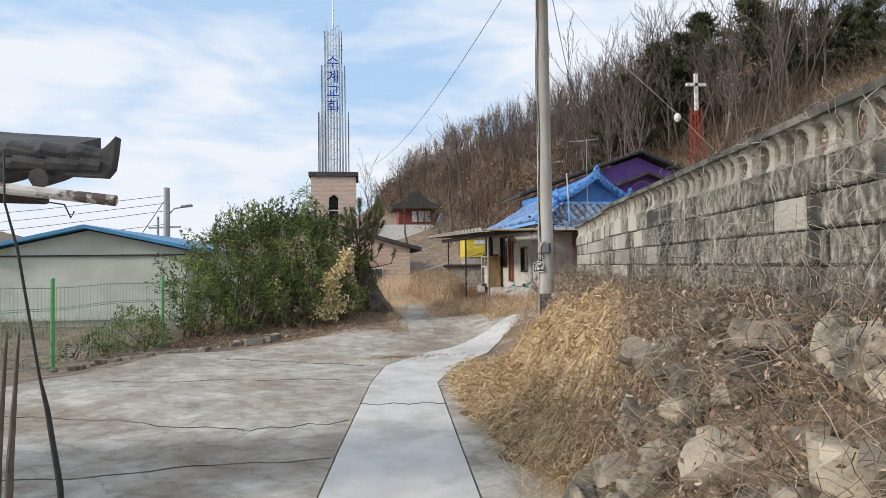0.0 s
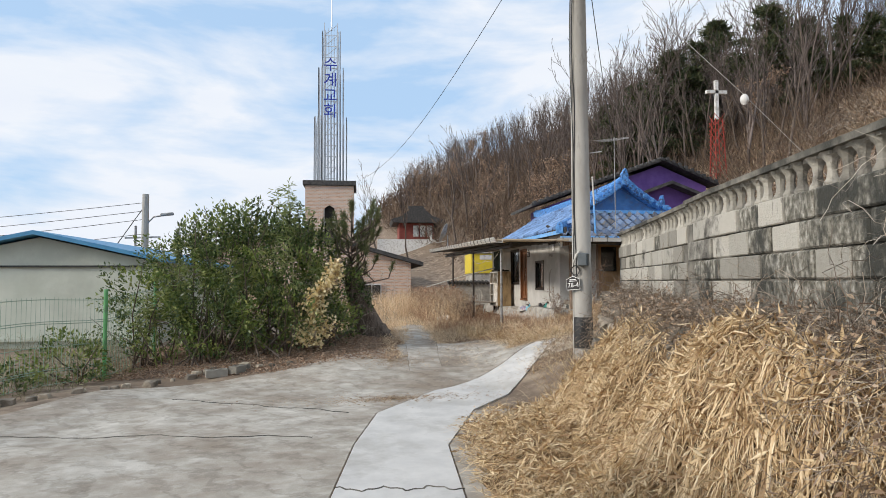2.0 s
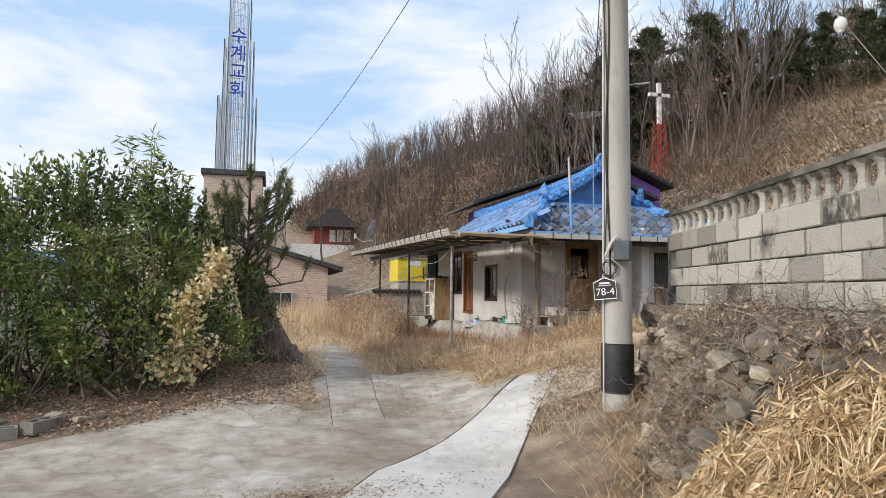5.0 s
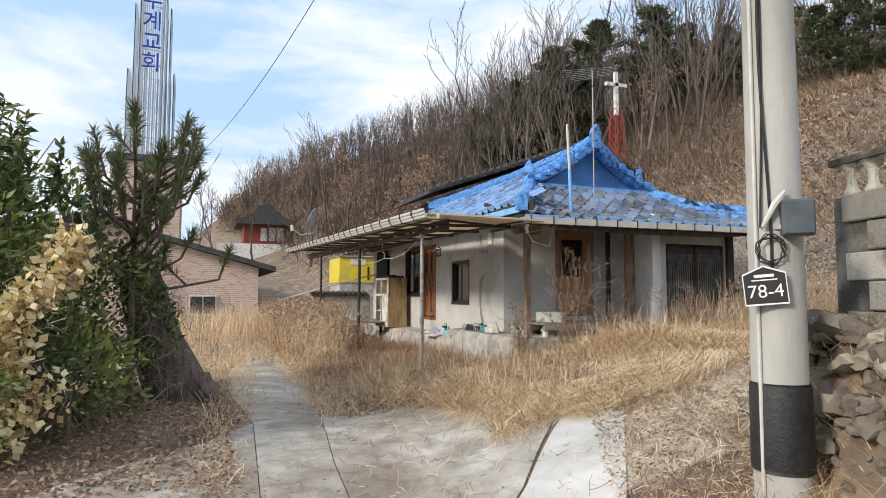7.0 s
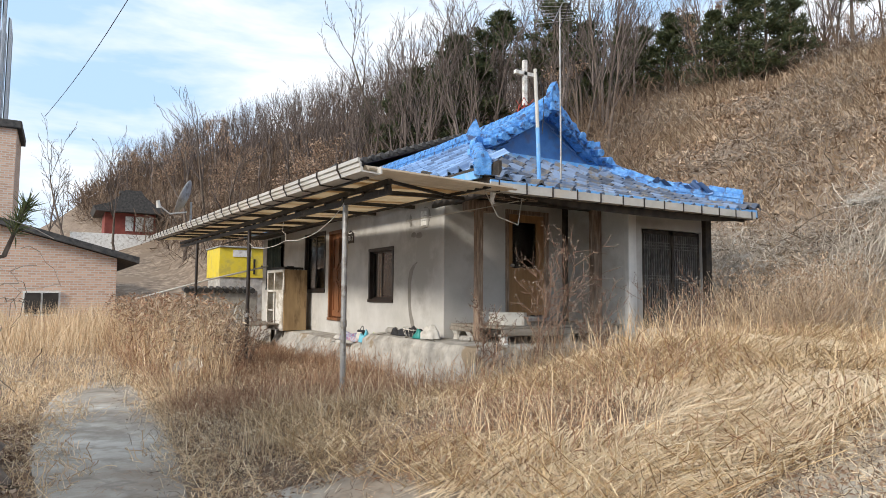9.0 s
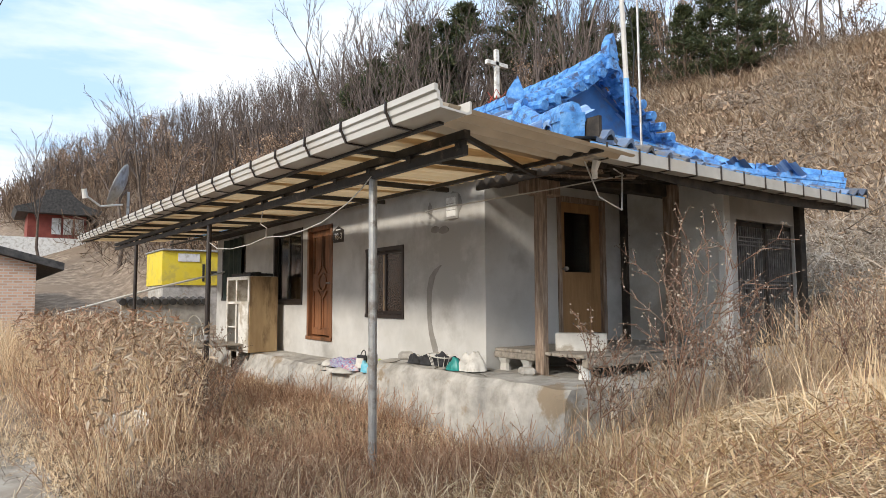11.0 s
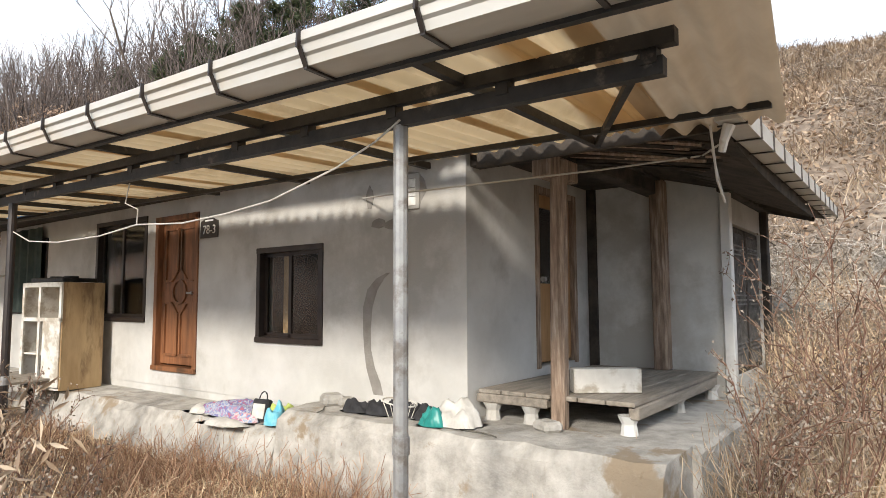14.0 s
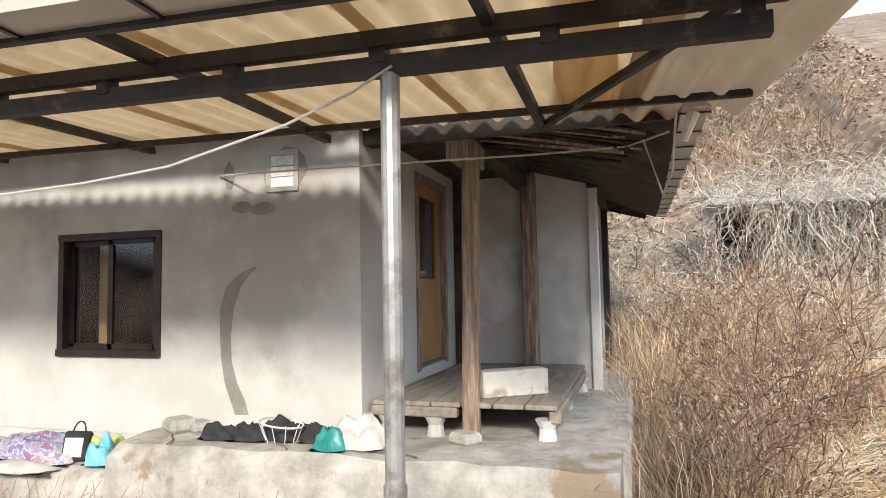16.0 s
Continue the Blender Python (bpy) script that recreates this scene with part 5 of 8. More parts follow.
part("backrest", join(tube([(5.3 + 0.45 * (0.5 - 0.5 * math.cos(a)), 31.05, cz0 + 0.45 + 0.62 * math.sin(a)) for a in np.linspace(0, math.pi, 12)], 0.014, 6), *[tube([(5.3 + 0.09 * k, 31.05, cz0 + 0.47), (5.3 + 0.09 * k, 31.06, cz0 + 0.85)], 0.008, 5) for k in range(1, 5)]), "offwhite", ch)
part("seat", box(5.28, 5.78, 30.6, 31.08, cz0 + 0.42, cz0 + 0.45, 0.01), "offwhite", ch)
for x, y in ((5.3, 30.63), (5.75, 30.63), (5.3, 31.05), (5.75, 31.05)):
    part("leg", tube([(x, y, cz0 - 0.02), (x, y, cz0 + 0.43)], 0.014, 6), "offwhite", ch)

gw = thing("garden_wall", (5.6, 33.2, 0.4), "low rendered wall with a tiled top", "wall")
part("wall_body", box(4.6, 6.7, 34.0, 34.2, 0.35, 1.8, 0.02), "terrace", gw)
for k in range(11):
    part("coping_tile", tube([(4.62 + 0.19 * k, 33.9, 1.8), (4.62 + 0.19 * k, 34.3, 1.86)], 0.085, 8), "darktile", gw)

yb = thing("yellow_hut", (7.2, 41.0, 0.6), "small bright yellow painted hut with worn lettering", "hut")
part("wall", box(6.7, 9.9, 39.6, 42.0, 2.35, 3.5), "yellow", yb)
part("base_wall", box(6.75, 9.85, 39.65, 41.95, 0.3, 2.35), "terrace", yb)
part("roof", box(6.65, 9.95, 39.5, 42.1, 3.5, 3.56, 0.02), "galv", yb)
part("window", box(7.2, 7.9, 39.57, 39.6, 3.15, 3.42), "white", yb)
for k, (w, h) in enumerate(((0.1, 0.6), (0.3, 0.12), (0.34, 0.34), (0.12, 0.5), (0.3, 0.3), (0.32, 0.4))):
    part("writing", box(8.0 + 0.3 * k, 8.0 + 0.3 * k + 0.75 * w, 39.575, 39.598, 2.78 - h / 2, 2.78 + h / 2), "blackplastic", yb)
solid("bamboo_rod", tube([(3.2, 33.0, 1.55), (5.0, 32.6, 2.1), (6.9, 32.3, 2.6)], 0.025, 7), "cable", "long bamboo rod leaning by the wall", "rod")


# clutter on the plinth
def cloth_heap(name, cx, cy, cz, rx, ry, h, mat, label, seed):
    r = random.Random(seed)
    n = 14
    V, F = [], []
    for i in range(n + 1):
        for j in range(n + 1):
            u, v = i / n * 2 - 1, j / n * 2 - 1
            e = max(0, 1 - (u * u + v * v) ** 0.9)
            fold = noise.noise(Vector((u * 1.7 + seed, v * 1.7, seed * 0.7))) + 0.35 * noise.noise(Vector((u * 4 + seed, v * 4, 1)))
            V.append((cx + rx * u * (1 + 0.18 * fold), cy + ry * v * (1 + 0.18 * noise.noise(Vector((u * 3, v * 3, seed)))), cz + max(0.0, h * e ** 0.4 * (0.7 + 0.55 * fold)) + 0.004))
    for i in range(n):
        for j in range(n):
            a = i * (n + 1) + j
            F.append((a, a + n + 1, a + n + 2, a + 1))
    b = len(V)
    edge = [i * (n + 1) for i in range(n + 1)] + [n * (n + 1) + j for j in range(1, n + 1)] + [i * (n + 1) + n for i in range(n - 1, -1, -1)] + [j for j in range(n - 1, 0, -1)]
    F.append(tuple(edge))
    return solid(name, (V, F), mat, label, "clothing" if "cloth" in name else "bag", smooth=True)


cloth_heap("crumpled_cloth", 6.25, 25.4, 0.87, 0.26, 0.5, 0.17, "cloth_a", "heap of patterned old clothes on the plinth", 2)
cloth_heap("crumpled_cloth", 6.12, 25.05, 0.86, 0.16, 0.22, 0.09, "cloth_b", "crumpled blue and pink shirt on the plinth", 31)
cloth_heap("crumpled_cloth", 6.2, 25.75, 0.86, 0.2, 0.3, 0.1, "cloth_w", "dirty white rag heaped on the plinth", 3)
cloth_heap("crumpled_cloth", 6.02, 25.2, 0.83, 0.2, 0.3, 0.07, "cloth_w", "dirty white rag hanging over the plinth edge", 4)
cloth_heap("plastic_bag", 6.22, 24.68, 0.87, 0.12, 0.18, 0.22, "lime", "lime green plastic bag beside old clothes", 5)
cloth_heap("plastic_bag", 6.08, 24.6, 0.87, 0.09, 0.1, 0.22, "cyan", "light blue plastic packet", 6)
hb = thing("handbag", (6.1, 24.86, 0.87), "old dark framed handbag standing open", "bag")
part("bag_body", moved(box(-0.05, 0.05, -0.12, 0.12, 0, 0.26, 0.02), pose(6.1, 24.86, 0.868, 0, 14, 12) @ Matrix.Scale(0.8, 4)), "cloth_k", hb)
part("bag_flap", moved(box(-0.06, -0.051, -0.09, 0.09, 0.03, 0.2, 0.003), pose(6.1, 24.86, 0.868, 0, 14, 12) @ Matrix.Scale(0.8, 4)), "cloth_w", hb)
part("bag_handle", moved(tube([(0, -0.06 + 0.12 * (0.5 - 0.5 * math.cos(a)), 0.25 + 0.1 * math.sin(a)) for a in np.linspace(0, math.pi, 8)], 0.008, 6), pose(6.1, 24.86, 0.868, 0, 14, 12) @ Matrix.Scale(0.8, 4)), "cloth_k", hb)
for k, (x, y, ang) in enumerate(((6.28, 23.75, 20), (6.3, 23.5, 70), (6.34, 23.3, -10), (6.4, 23.15, 40), (6.33, 22.98, 15))):
    cloth_heap("old_shoe" if k % 2 else "cloth_lump", x, y, 1.045, 0.09, 0.14, 0.12 + 0.02 * (k % 3), "cloth_k", "battered black cloth shoe or bundle on the plinth", 10 + k)
bk = thing("basket", (6.3, 23.1, 1.045), "small white wire basket tipped on its side", "basket")
part("rim", tube([(6.28 + 0.12 * math.cos(a), 23.25 + 0.16 * math.sin(a), 1.17 + 0.02 * math.sin(a)) for a in np.linspace(0, 2 * math.pi, 16)], 0.007, 5), "offwhite", bk)
for k in range(10):
    a = 2 * math.pi * k / 10
    part("wire", tube([(6.28 + 0.12 * math.cos(a), 23.25 + 0.16 * math.sin(a), 1.17), (6.28 + 0.08 * math.cos(a), 23.25 + 0.11 * math.sin(a), 1.05)], 0.004, 4), "offwhite", bk)
cloth_heap("plastic_bag", 6.3, 22.66, 1.045, 0.15, 0.18, 0.22, "cloth_w", "crumpled white plastic bag by the deck", 21)
cloth_heap("plastic_bag", 6.18, 22.82, 1.045, 0.1, 0.12, 0.18, "tealbag", "crumpled teal plastic bag by the deck", 22)
for x, y, s in ((6.45, 24.05, 0.1), (6.42, 24.2, 0.13), (6.5, 25.9, 0.08), (6.5, 22.0, 0.1)):
    solid("rubble_lump", moved(box(-s, s, -s * 0.8, s * 0.8, 0, s * 0.8, s * 0.25), pose(x, y, 1.04 if y < 24.4 else 0.86, 0, 0, 37 * x)), "terrace", "broken lump of pale cement", "rubble")

gzb = float(ground(3.04, 23.8))
bo = [(0.0, 0.004), (0.09, 0.006), (0.16, 0.05), (0.2, 0.13), (0.215, 0.135), (0.21, 0.125), (0.165, 0.04), (0.09, 0.016), (0.0, 0.014)]
BV = [(r * math.cos(a), r * math.sin(a), z) for r, z in bo for a in np.linspace(0, 2 * math.pi, 21)[:-1]]
BF = [(20 * i + k, 20 * i + (k + 1) % 20, 20 * i + 20 + (k + 1) % 20, 20 * i + 20 + k) for i in range(len(bo) - 1) for k in range(20)]
solid("bowl", moved((BV, BF), pose(3.04, 23.8, gzb + 0.05, 22, -14, 0)), "offwhite", "white enamel bowl lying in the dead grass", "bowl", smooth=True)

# ---- fence ----
fence = thing("fence", (-5.0, 15.0, -0.4), "green wire mesh fence on green steel posts", "fence")
fpts = [(-6.6, 10.6), (-5.75, 13.6), (-4.65, 16.7), (-4.3, 18.6)]
for x, y in fpts:
    z = float(ground(x, y))
    po = part("post", tube([(x, y, z - 0.1), (x, y, z + 1.75)], 0.04, 10), "green", fence)
    part("post_cap", tube([(x, y, z + 1.75), (x, y, z + 1.78)], [0.045, 0.03], 10), "green", po)
for (x0, y0), (x1, y1) in zip(fpts, fpts[1:]):
    n = 34
    geos = []
    for k in range(1, n):
        s = k / n
        x, y = x0 + (x1 - x0) * s, y0 + (y1 - y0) * s
        z = float(ground(x, y))
        geos.append(tube([(x, y, z + 0.05), (x, y, z + 1.62)], 0.0045, 3, False))
    for h in (0.08, 0.3, 0.34, 0.75, 1.15, 1.19, 1.58):
        geos.append(tube([(x0 + (x1 - x0) * s, y0 + (y1 - y0) * s, float(ground(x0 + (x1 - x0) * s, y0 + (y1 - y0) * s)) + h) for s in np.linspace(0, 1, 8)], 0.006, 4, False))
    part("mesh_panel", join(*geos), "wire", fence)

# ---- buildings around ----
ws = thing("warehouse", (-8.9, 27.0, -0.7), "low cream panel warehouse with a blue roof edge", "warehouse")
part("wall", prism([(-5.75, -0.9), (-5.75, 2.5), (-8.9, 3.2), (-12.05, 2.5), (-12.05, -0.9)], "y", 23.0, 34.0), "cream", ws)
part("trim", box(-12.1, -5.7, 22.93, 22.99, 2.33, 2.38), "blackplastic", ws, "dark seam line")
part("sill", box(-12.1, -5.7, 22.9, 22.99, 0.2, 0.3), "cream", ws)
for a, b in (((-8.9, 3.26), (-5.3, 2.46)), ((-8.9, 3.26), (-12.5, 2.46))):
    part("roof", ([(x, y, z + d) for d in (0, 0.12) for y in (22.6, 34.3) for x, z in (a, b)], [(0, 1, 3, 2), (4, 6, 7, 5), (0, 4, 5, 1), (2, 3, 7, 6), (0, 2, 6, 4), (1, 5, 7, 3)]), "bluetrim", ws)

lp = thing("street_lamp", (-9.9, 35.0, -0.6), "grey concrete pole with a street lamp arm", "street lamp")
part("pole", tube([(-9.9, 35, -0.9), (-9.9, 35, 6.1)], [0.2, 0.15], 12), "poleconc", lp)
part("arm", tube([(-9.9, 35, 4.6), (-9.5, 34.9, 5.0), (-8.9, 34.8, 5.1)], 0.04, 7), "galv", lp)
part("lamp_head", moved(box(-0.35, 0.25, -0.12, 0.12, -0.06, 0.08, 0.04), pose(-8.8, 34.8, 5.12, 0, -8, 10)), "galv", lp)
part("crossarm", bar((-10.8, 35, 4.0), (-9.2, 35, 4.05), 0.08, 0.08), "galv", lp)
part("stay_wire", tube([(-9.9, 35, 5.6), (-12.2, 34.5, 1.8)], 0.02, 4), "blackplastic", lp)
part("pipe", tube([(-10.4, 35.2, -0.9), (-10.4, 35.2, 4.6)], 0.06, 8), "galv", lp)
for k, (dz, far) in enumerate(((5.7, 6.2), (5.3, 5.5), (4.9, 4.9), (4.2, 4.4))):
    solid("power_line", tube([(-9.9 - 40 * s, 35 + 3 * s, dz + (far - dz) * s - 1.6 * math.sin(math.pi * s)) for s in np.linspace(0, 1, 14)], 0.013, 4), "blackplastic", "thin dark overhead power line", "power line", "power lines")
solid("power_line", tube([(Vector((PX, PY, 9.3)).lerp(Vector((0.7, 42.0, 8.3)), s) - Vector((0, 0, 0.9 * math.sin(math.pi * s)))) for s in np.linspace(0, 1, 18)], 0.009, 5), "blackplastic", "single overhead cable running to the church tower", "power line", "power lines")
solid("power_line", tube([(Vector((PX, PY, 9.2)).lerp(Vector((8.0, 21.6, 5.9)), s) - Vector((0, 0, 0.3 * math.sin(math.pi * s)))) for s in np.linspace(0, 1, 10)], 0.009, 4), "blackplastic", "thin overhead wire running to the house", "power line", "power lines")

church = thing("church", (-3.0, 44.0, 0.0), "salmon brick church with a bell tower and steel spire", "church")
part("wall", prism([(3.2, -0.5), (3.2, 2.95), (-3.4, 4.8), (-10, 2.95), (-10, -0.5)], "y", 40.0, 56.0), "brick", church)
for sgn in (1, -1):
    part("roof", ([(x, y, z + d) for d in (0, 0.22) for y in (39.6, 56.4) for x, z in ((-3.4, 4.82), (-3.4 + sgn * 7.3, 2.78))], [(0, 1, 3, 2), (4, 6, 7, 5), (0, 4, 5, 1), (2, 3, 7, 6), (0, 2, 6, 4), (1, 5, 7, 3)]), "darktile", church)
win = part("window", join(box(0.4, 1.5, 39.93, 39.99, 0.9, 1.75), ), "white", church)
# panes coloured with the dark of the room behind
part("pane", join(box(0.46, 0.92, 39.9, 39.93, 0.96, 1.69), box(0.98, 1.44, 39.9, 39.93, 0.96, 1.69)), "roomshade", win)
TX0, TX1, TY = -3.05, -0.15, 42.2
tw = part("tower", wall_holes("y", TY, 0.3, TX0, TX1, 0, 7.75, [(-1.95, -1.25, 4.6, 6.55)]), "brick", church, "square brick bell tower")
part("tower_side", join(box(TX0, TX0 + 0.3, TY + 0.3, TY + 2.9, 0, 7.75), box(TX1 - 0.3, TX1, TY + 0.3, TY + 2.9, 0, 7.75), box(TX0, TX1, TY + 2.9, TY + 3.2, 0, 7.75)), "brick", tw)
part("window_arch", prism([(-1.25, 6.2), (-1.25, 6.55), (-1.95, 6.55), (-1.95, 6.2), (-1.9, 6.35), (-1.6, 6.56), (-1.3, 6.35)], "y", TY - 0.02, TY + 0.1), "brick", tw)
# shade of the tower opening, put in as a near-black sheet
part("window_back", box(-2.1, -1.1, TY + 0.35, TY + 0.4, 4.4, 6.7), "roomshade", tw)
part("window_bar", join(box(-1.95, -1.25, TY + 0.1, TY + 0.16, 5.5, 5.58), box(-1.95, -1.9, TY + 0.1, TY + 0.16, 4.6, 6.5), box(-1.3, -1.25, TY + 0.1, TY + 0.16, 4.6, 6.5)), "white", tw)
part("cornice", box(TX0 - 0.15, TX1 + 0.15, TY - 0.15, TY + 3.3, 7.75, 8.05, 0.03), "darktile", tw)
spire = part("spire", join(*[bar((x, y, 8.05), (x, y, 18.2), 0.05, 0.05) for x, y in ((-2.0, 43.0), (-1.2, 43.0), (-2.0, 44.4), (-1.2, 44.4))]), "steel", church, "stepped spire of thin steel rods")
for z0, z1, r, n in ((8.05, 12.4, 0.98, 11), (8.05, 15.6, 0.76, 9), (8.05, 18.0, 0.55, 7)):
    for k in range(n):
        u = -r + 2 * r * k / (n - 1)
        for a, b in (((-1.6 + u, 43.7 - r), None), ((-1.6 + u, 43.7 + r), None), ((-1.6 - r, 43.7 + u), None), ((-1.6 + r, 43.7 + u), None)):
            top = z1 - 0.5 * abs(u) / r * 0.6
            part("rod", bar((a[0], a[1], z0), (a[0], a[1], top), 0.032, 0.032), "steel", spire)
for k in range(14):
    z = 8.3 + 0.7 * k
    part("lattice", join(bar((-2.0, 43.0, z), (-1.2, 43.0, z + 0.7), 0.035, 0.035), bar((-2.0, 43.0, z), (-1.2, 43.0, z), 0.035, 0.035)), "steel", spire)
part("lightning_rod", tube([(-1.6, 43.7, 18.0), (-1.6, 43.7, 20.4)], [0.06, 0.02], 6), "steel", spire)
for k, glyph in enumerate("\uc218\uacc4\uad50\ud68c"):
    part("letter", moved(letters(glyph, 0.95, 0.03), Matrix.Translation((-1.6, 42.55, 15.35 - 0.98 * k)) @ upright), "bluesign", spire, "blue sign character")

pb = thing("purple_house", (13.0, 34.0, 1.5), "purple walled house with a dark gabled roof", "house")
part("wall", prism([(9.3, 0.5), (9.3, 5.5), (14.9, 7.55), (17.3, 6.55), (17.3, 0.5)], "y", 32.6, 36.0), "purple", pb)
for (xa, za), (xb, zb) in (((14.9, 7.7), (8.3, 5.38)), ((14.9, 7.7), (17.7, 6.55))):
    rf = part("roof", ([(x, y, z + d) for d in (0, 0.14) for y in (32.1, 36.4) for x, z in ((xa, za), (xb, zb))], [(0, 1, 3, 2), (4, 6, 7, 5), (0, 4, 5, 1), (2, 3, 7, 6), (0, 2, 6, 4), (1, 5, 7, 3)]), "darktile", pb)
    cnt = int(abs(xb - xa) / 0.3)
    for k in range(cnt):
        s = (k + 0.5) / cnt
        part("verge_tile", tube([(xa + (xb - xa) * s, 32.0, za + (zb - za) * s + 0.13), (xa + (xb - xa) * s, 32.4, za + (zb - za) * s + 0.13)], 0.09, 7), "darktile", rf)
part("porch_roof", prism([(13.6, 6.1), (15.2, 6.7), (16.8, 6.1), (16.8, 5.95), (15.2, 6.55), (13.6, 5.95)], "y", 31.9, 32.7), "darktile", pb)

ct = thing("cross_tower", (23.6, 41.9, 6.0), "white cross on a red steel lattice mast", "cross")
cb = float(ground(23.6, 41.9))
CT = 12.5
for dx, dy in ((-0.4, -0.4), (0.4, -0.4), (0.4, 0.4), (-0.4, 0.4)):
    part("mast_leg", bar((23.6 + dx, 41.9 + dy, cb - 0.3), (23.6 + dx * 0.6, 41.9 + dy * 0.6, CT), 0.05, 0.05), "red", ct)
for k in range(9):
    z = cb + (CT - cb) * k / 9
    for (a, b), (c, d) in (((-0.35, -0.35), (0.35, -0.35)), ((-0.35, -0.35), (-0.35, 0.35))):
        part("brace", join(bar((23.6 + a, 41.9 + b, z), (23.6 + c, 41.9 + d, z + 0.8), 0.025, 0.025), bar((23.6 + c, 41.9 + d, z), (23.6 + a, 41.9 + b, z + 0.8), 0.025, 0.025)), "red", ct)
part("cross", join(box(23.49, 23.71, 41.8, 42.0, CT, CT + 2.6), box(22.88, 24.32, 41.8, 42.0, CT + 1.72, CT + 1.93)), "white", ct, "white cross")
solid("power_line", tube([(PX, PY, 8.4), (5.8, 14.2, 6.75), (7.4, 14.1, 5.3), (9.6, 14.0, 3.2), (11.2, 13.9, float(ground(11.2, 13.9)))], 0.0045, 5), "cable", "pale stay wire from the utility pole to the hillside", "wire")
solid("globe_lamp", tube([(7.4, 14.1, 5.12), (7.4, 14.1, 5.15), (7.4, 14.1, 5.22), (7.4, 14.1, 5.29), (7.4, 14.1, 5.32)], [0.02, 0.06, 0.08, 0.06, 0.02], 12), "white", "round white globe hung on the stay wire", "lamp", smooth=True)

sh = thing("shrine", (6.4, 74.0, 5.0), "red walled shrine with white panels and a dark curved roof", "shrine")
sz = 6.3
part("wall", box(4.4, 8.2, 72, 76, sz - 2, sz + 2.0), "redwall", sh)
for k in range(3):
    part("panel", box(5.9 + 0.75 * k, 6.5 + 0.75 * k, 71.92, 72.0, sz + 0.5, sz + 1.7), "white", sh)
part("roof", prism([(3.5, sz + 2.3), (4.6, sz + 2.65), (5.4, sz + 3.3), (5.7, sz + 3.75), (6.9, sz + 3.75), (7.2, sz + 3.3), (8.0, sz + 2.65), (9.1, sz + 2.3), (8.9, sz + 1.95), (3.7, sz + 1.95)], "y", 71, 77), "darktile", sh)
part("roof_ridge", box(5.5, 7.1, 73.6, 74.2, sz + 3.75, sz + 4.05, 0.05), "darktile", sh)
part("boundary_wall", box(2.0, 11.0, 70.6, 70.8, sz - 2.5, sz + 0.1), "white", sh)

# old tiled eave of the neighbouring house
ne = thing("neighbour_eave", (-3.2, 4.6, 2.0), "sagging old dark tiled eave with flaking gutter", "roof")


def along(s, dz=0.0, dy=0.0):
    """A place on the sagging eave line, s from its far end to the corner."""
    return Vector((-5.2 + 3.82 * s, 4.72 - 0.1 * s + dy, 2.94 - 0.42 * s - 0.1 * math.sin(math.pi * s) + dz))


DK = [tuple(along(s, a + 0.45 * b, 0.02 + 1.5 * b)) for s in (0, 0.22, 0.45, 0.66, 0.84) for b in (0, 1) for a in (-0.06, 0.03)]
part("eave_deck", (DK, [(4 * q, 4 * q + 4, 4 * q + 6, 4 * q + 2) for q in range(4)] + [(4 * q + 1, 4 * q + 3, 4 * q + 7, 4 * q + 5) for q in range(4)] + [(4 * q, 4 * q + 1, 4 * q + 5, 4 * q + 4) for q in range(4)] + [(16, 18, 19, 17)]), "darktile", ne)
for q in range(20):
    s0, s1 = q / 20, (q + 1.12) / 20
    part("ridge_tile", tube([along(s0, 0.09), along(s0 + 0.01, 0.1), along(min(s1, 1), 0.075)], [0.05, 0.062, 0.05], 9), "darktile", ne)
    part("ridge_tile", tube([along(s0 + 0.02, 0.025, -0.03), along(min(s1 + 0.02, 1), 0.01, -0.03)], [0.05, 0.04], 8), "darktile", ne)
for q in range(15):
    p = along(0.04 + 0.062 * q, -0.07, -0.06)
    part("eave_tile", tube([p, p + Vector((0.03, 0.25, 0.07)), p + Vector((0.05, 0.9, 0.3))], [0.062, 0.055, 0.055], 8), "darktile", ne)
horn = [(-0.2, -0.04), (0.02, -0.05), (0.06, 0.0), (0.075, 0.1), (0.085, 0.2), (0.05, 0.16), (0.0, 0.11), (-0.08, 0.09), (-0.2, 0.1)]
part("corner_horn", moved(prism(horn, "y", -0.045, 0.045), Matrix.Translation(along(1.0, 0.0))), "darktile", ne, "upturned pointed corner tile")
part("gutter", tube([along(0.0, -0.02, -0.12), along(0.5, -0.09, -0.12), along(0.85, -0.14, -0.12), along(1.03, -0.2, -0.12)], 0.034, 10), "flaking", ne, "flaking pale gutter pipe")
part("timber", tube([along(0.0, -0.16, 0.1), along(0.6, -0.18, 0.1), along(0.9, -0.17, 0.1)], [0.07, 0.06, 0.045], 9), "sooty", ne)
part("wall", box(-8.0, -4.3, 4.9, 6.4, -0.6, 2.55), "plaster", ne)
solid("hanging_cable", tube([(-1.86, 4.45, 2.6), (-1.83, 4.4, 2.3), (-1.76, 4.4, 2.03), (-1.64, 4.4, 1.3), (-1.6, 4.4, 1.12), (-1.53, 4.4, 0.68), (-1.49, 4.42, 0.0)], [0.006, 0.006, 0.008, 0.008, 0.014, 0.017, 0.018], 7), "blackplastic", "black cable hanging down from the tiled eave", "cable")
solid("hanging_cable", tube([along(0.86, -0.15), along(0.9, -0.2), along(0.94, -0.22), along(0.95, -0.3), along(0.955, -0.26)], 0.005, 6), "blackplastic", "short black wire end dangling from the eave", "cable")
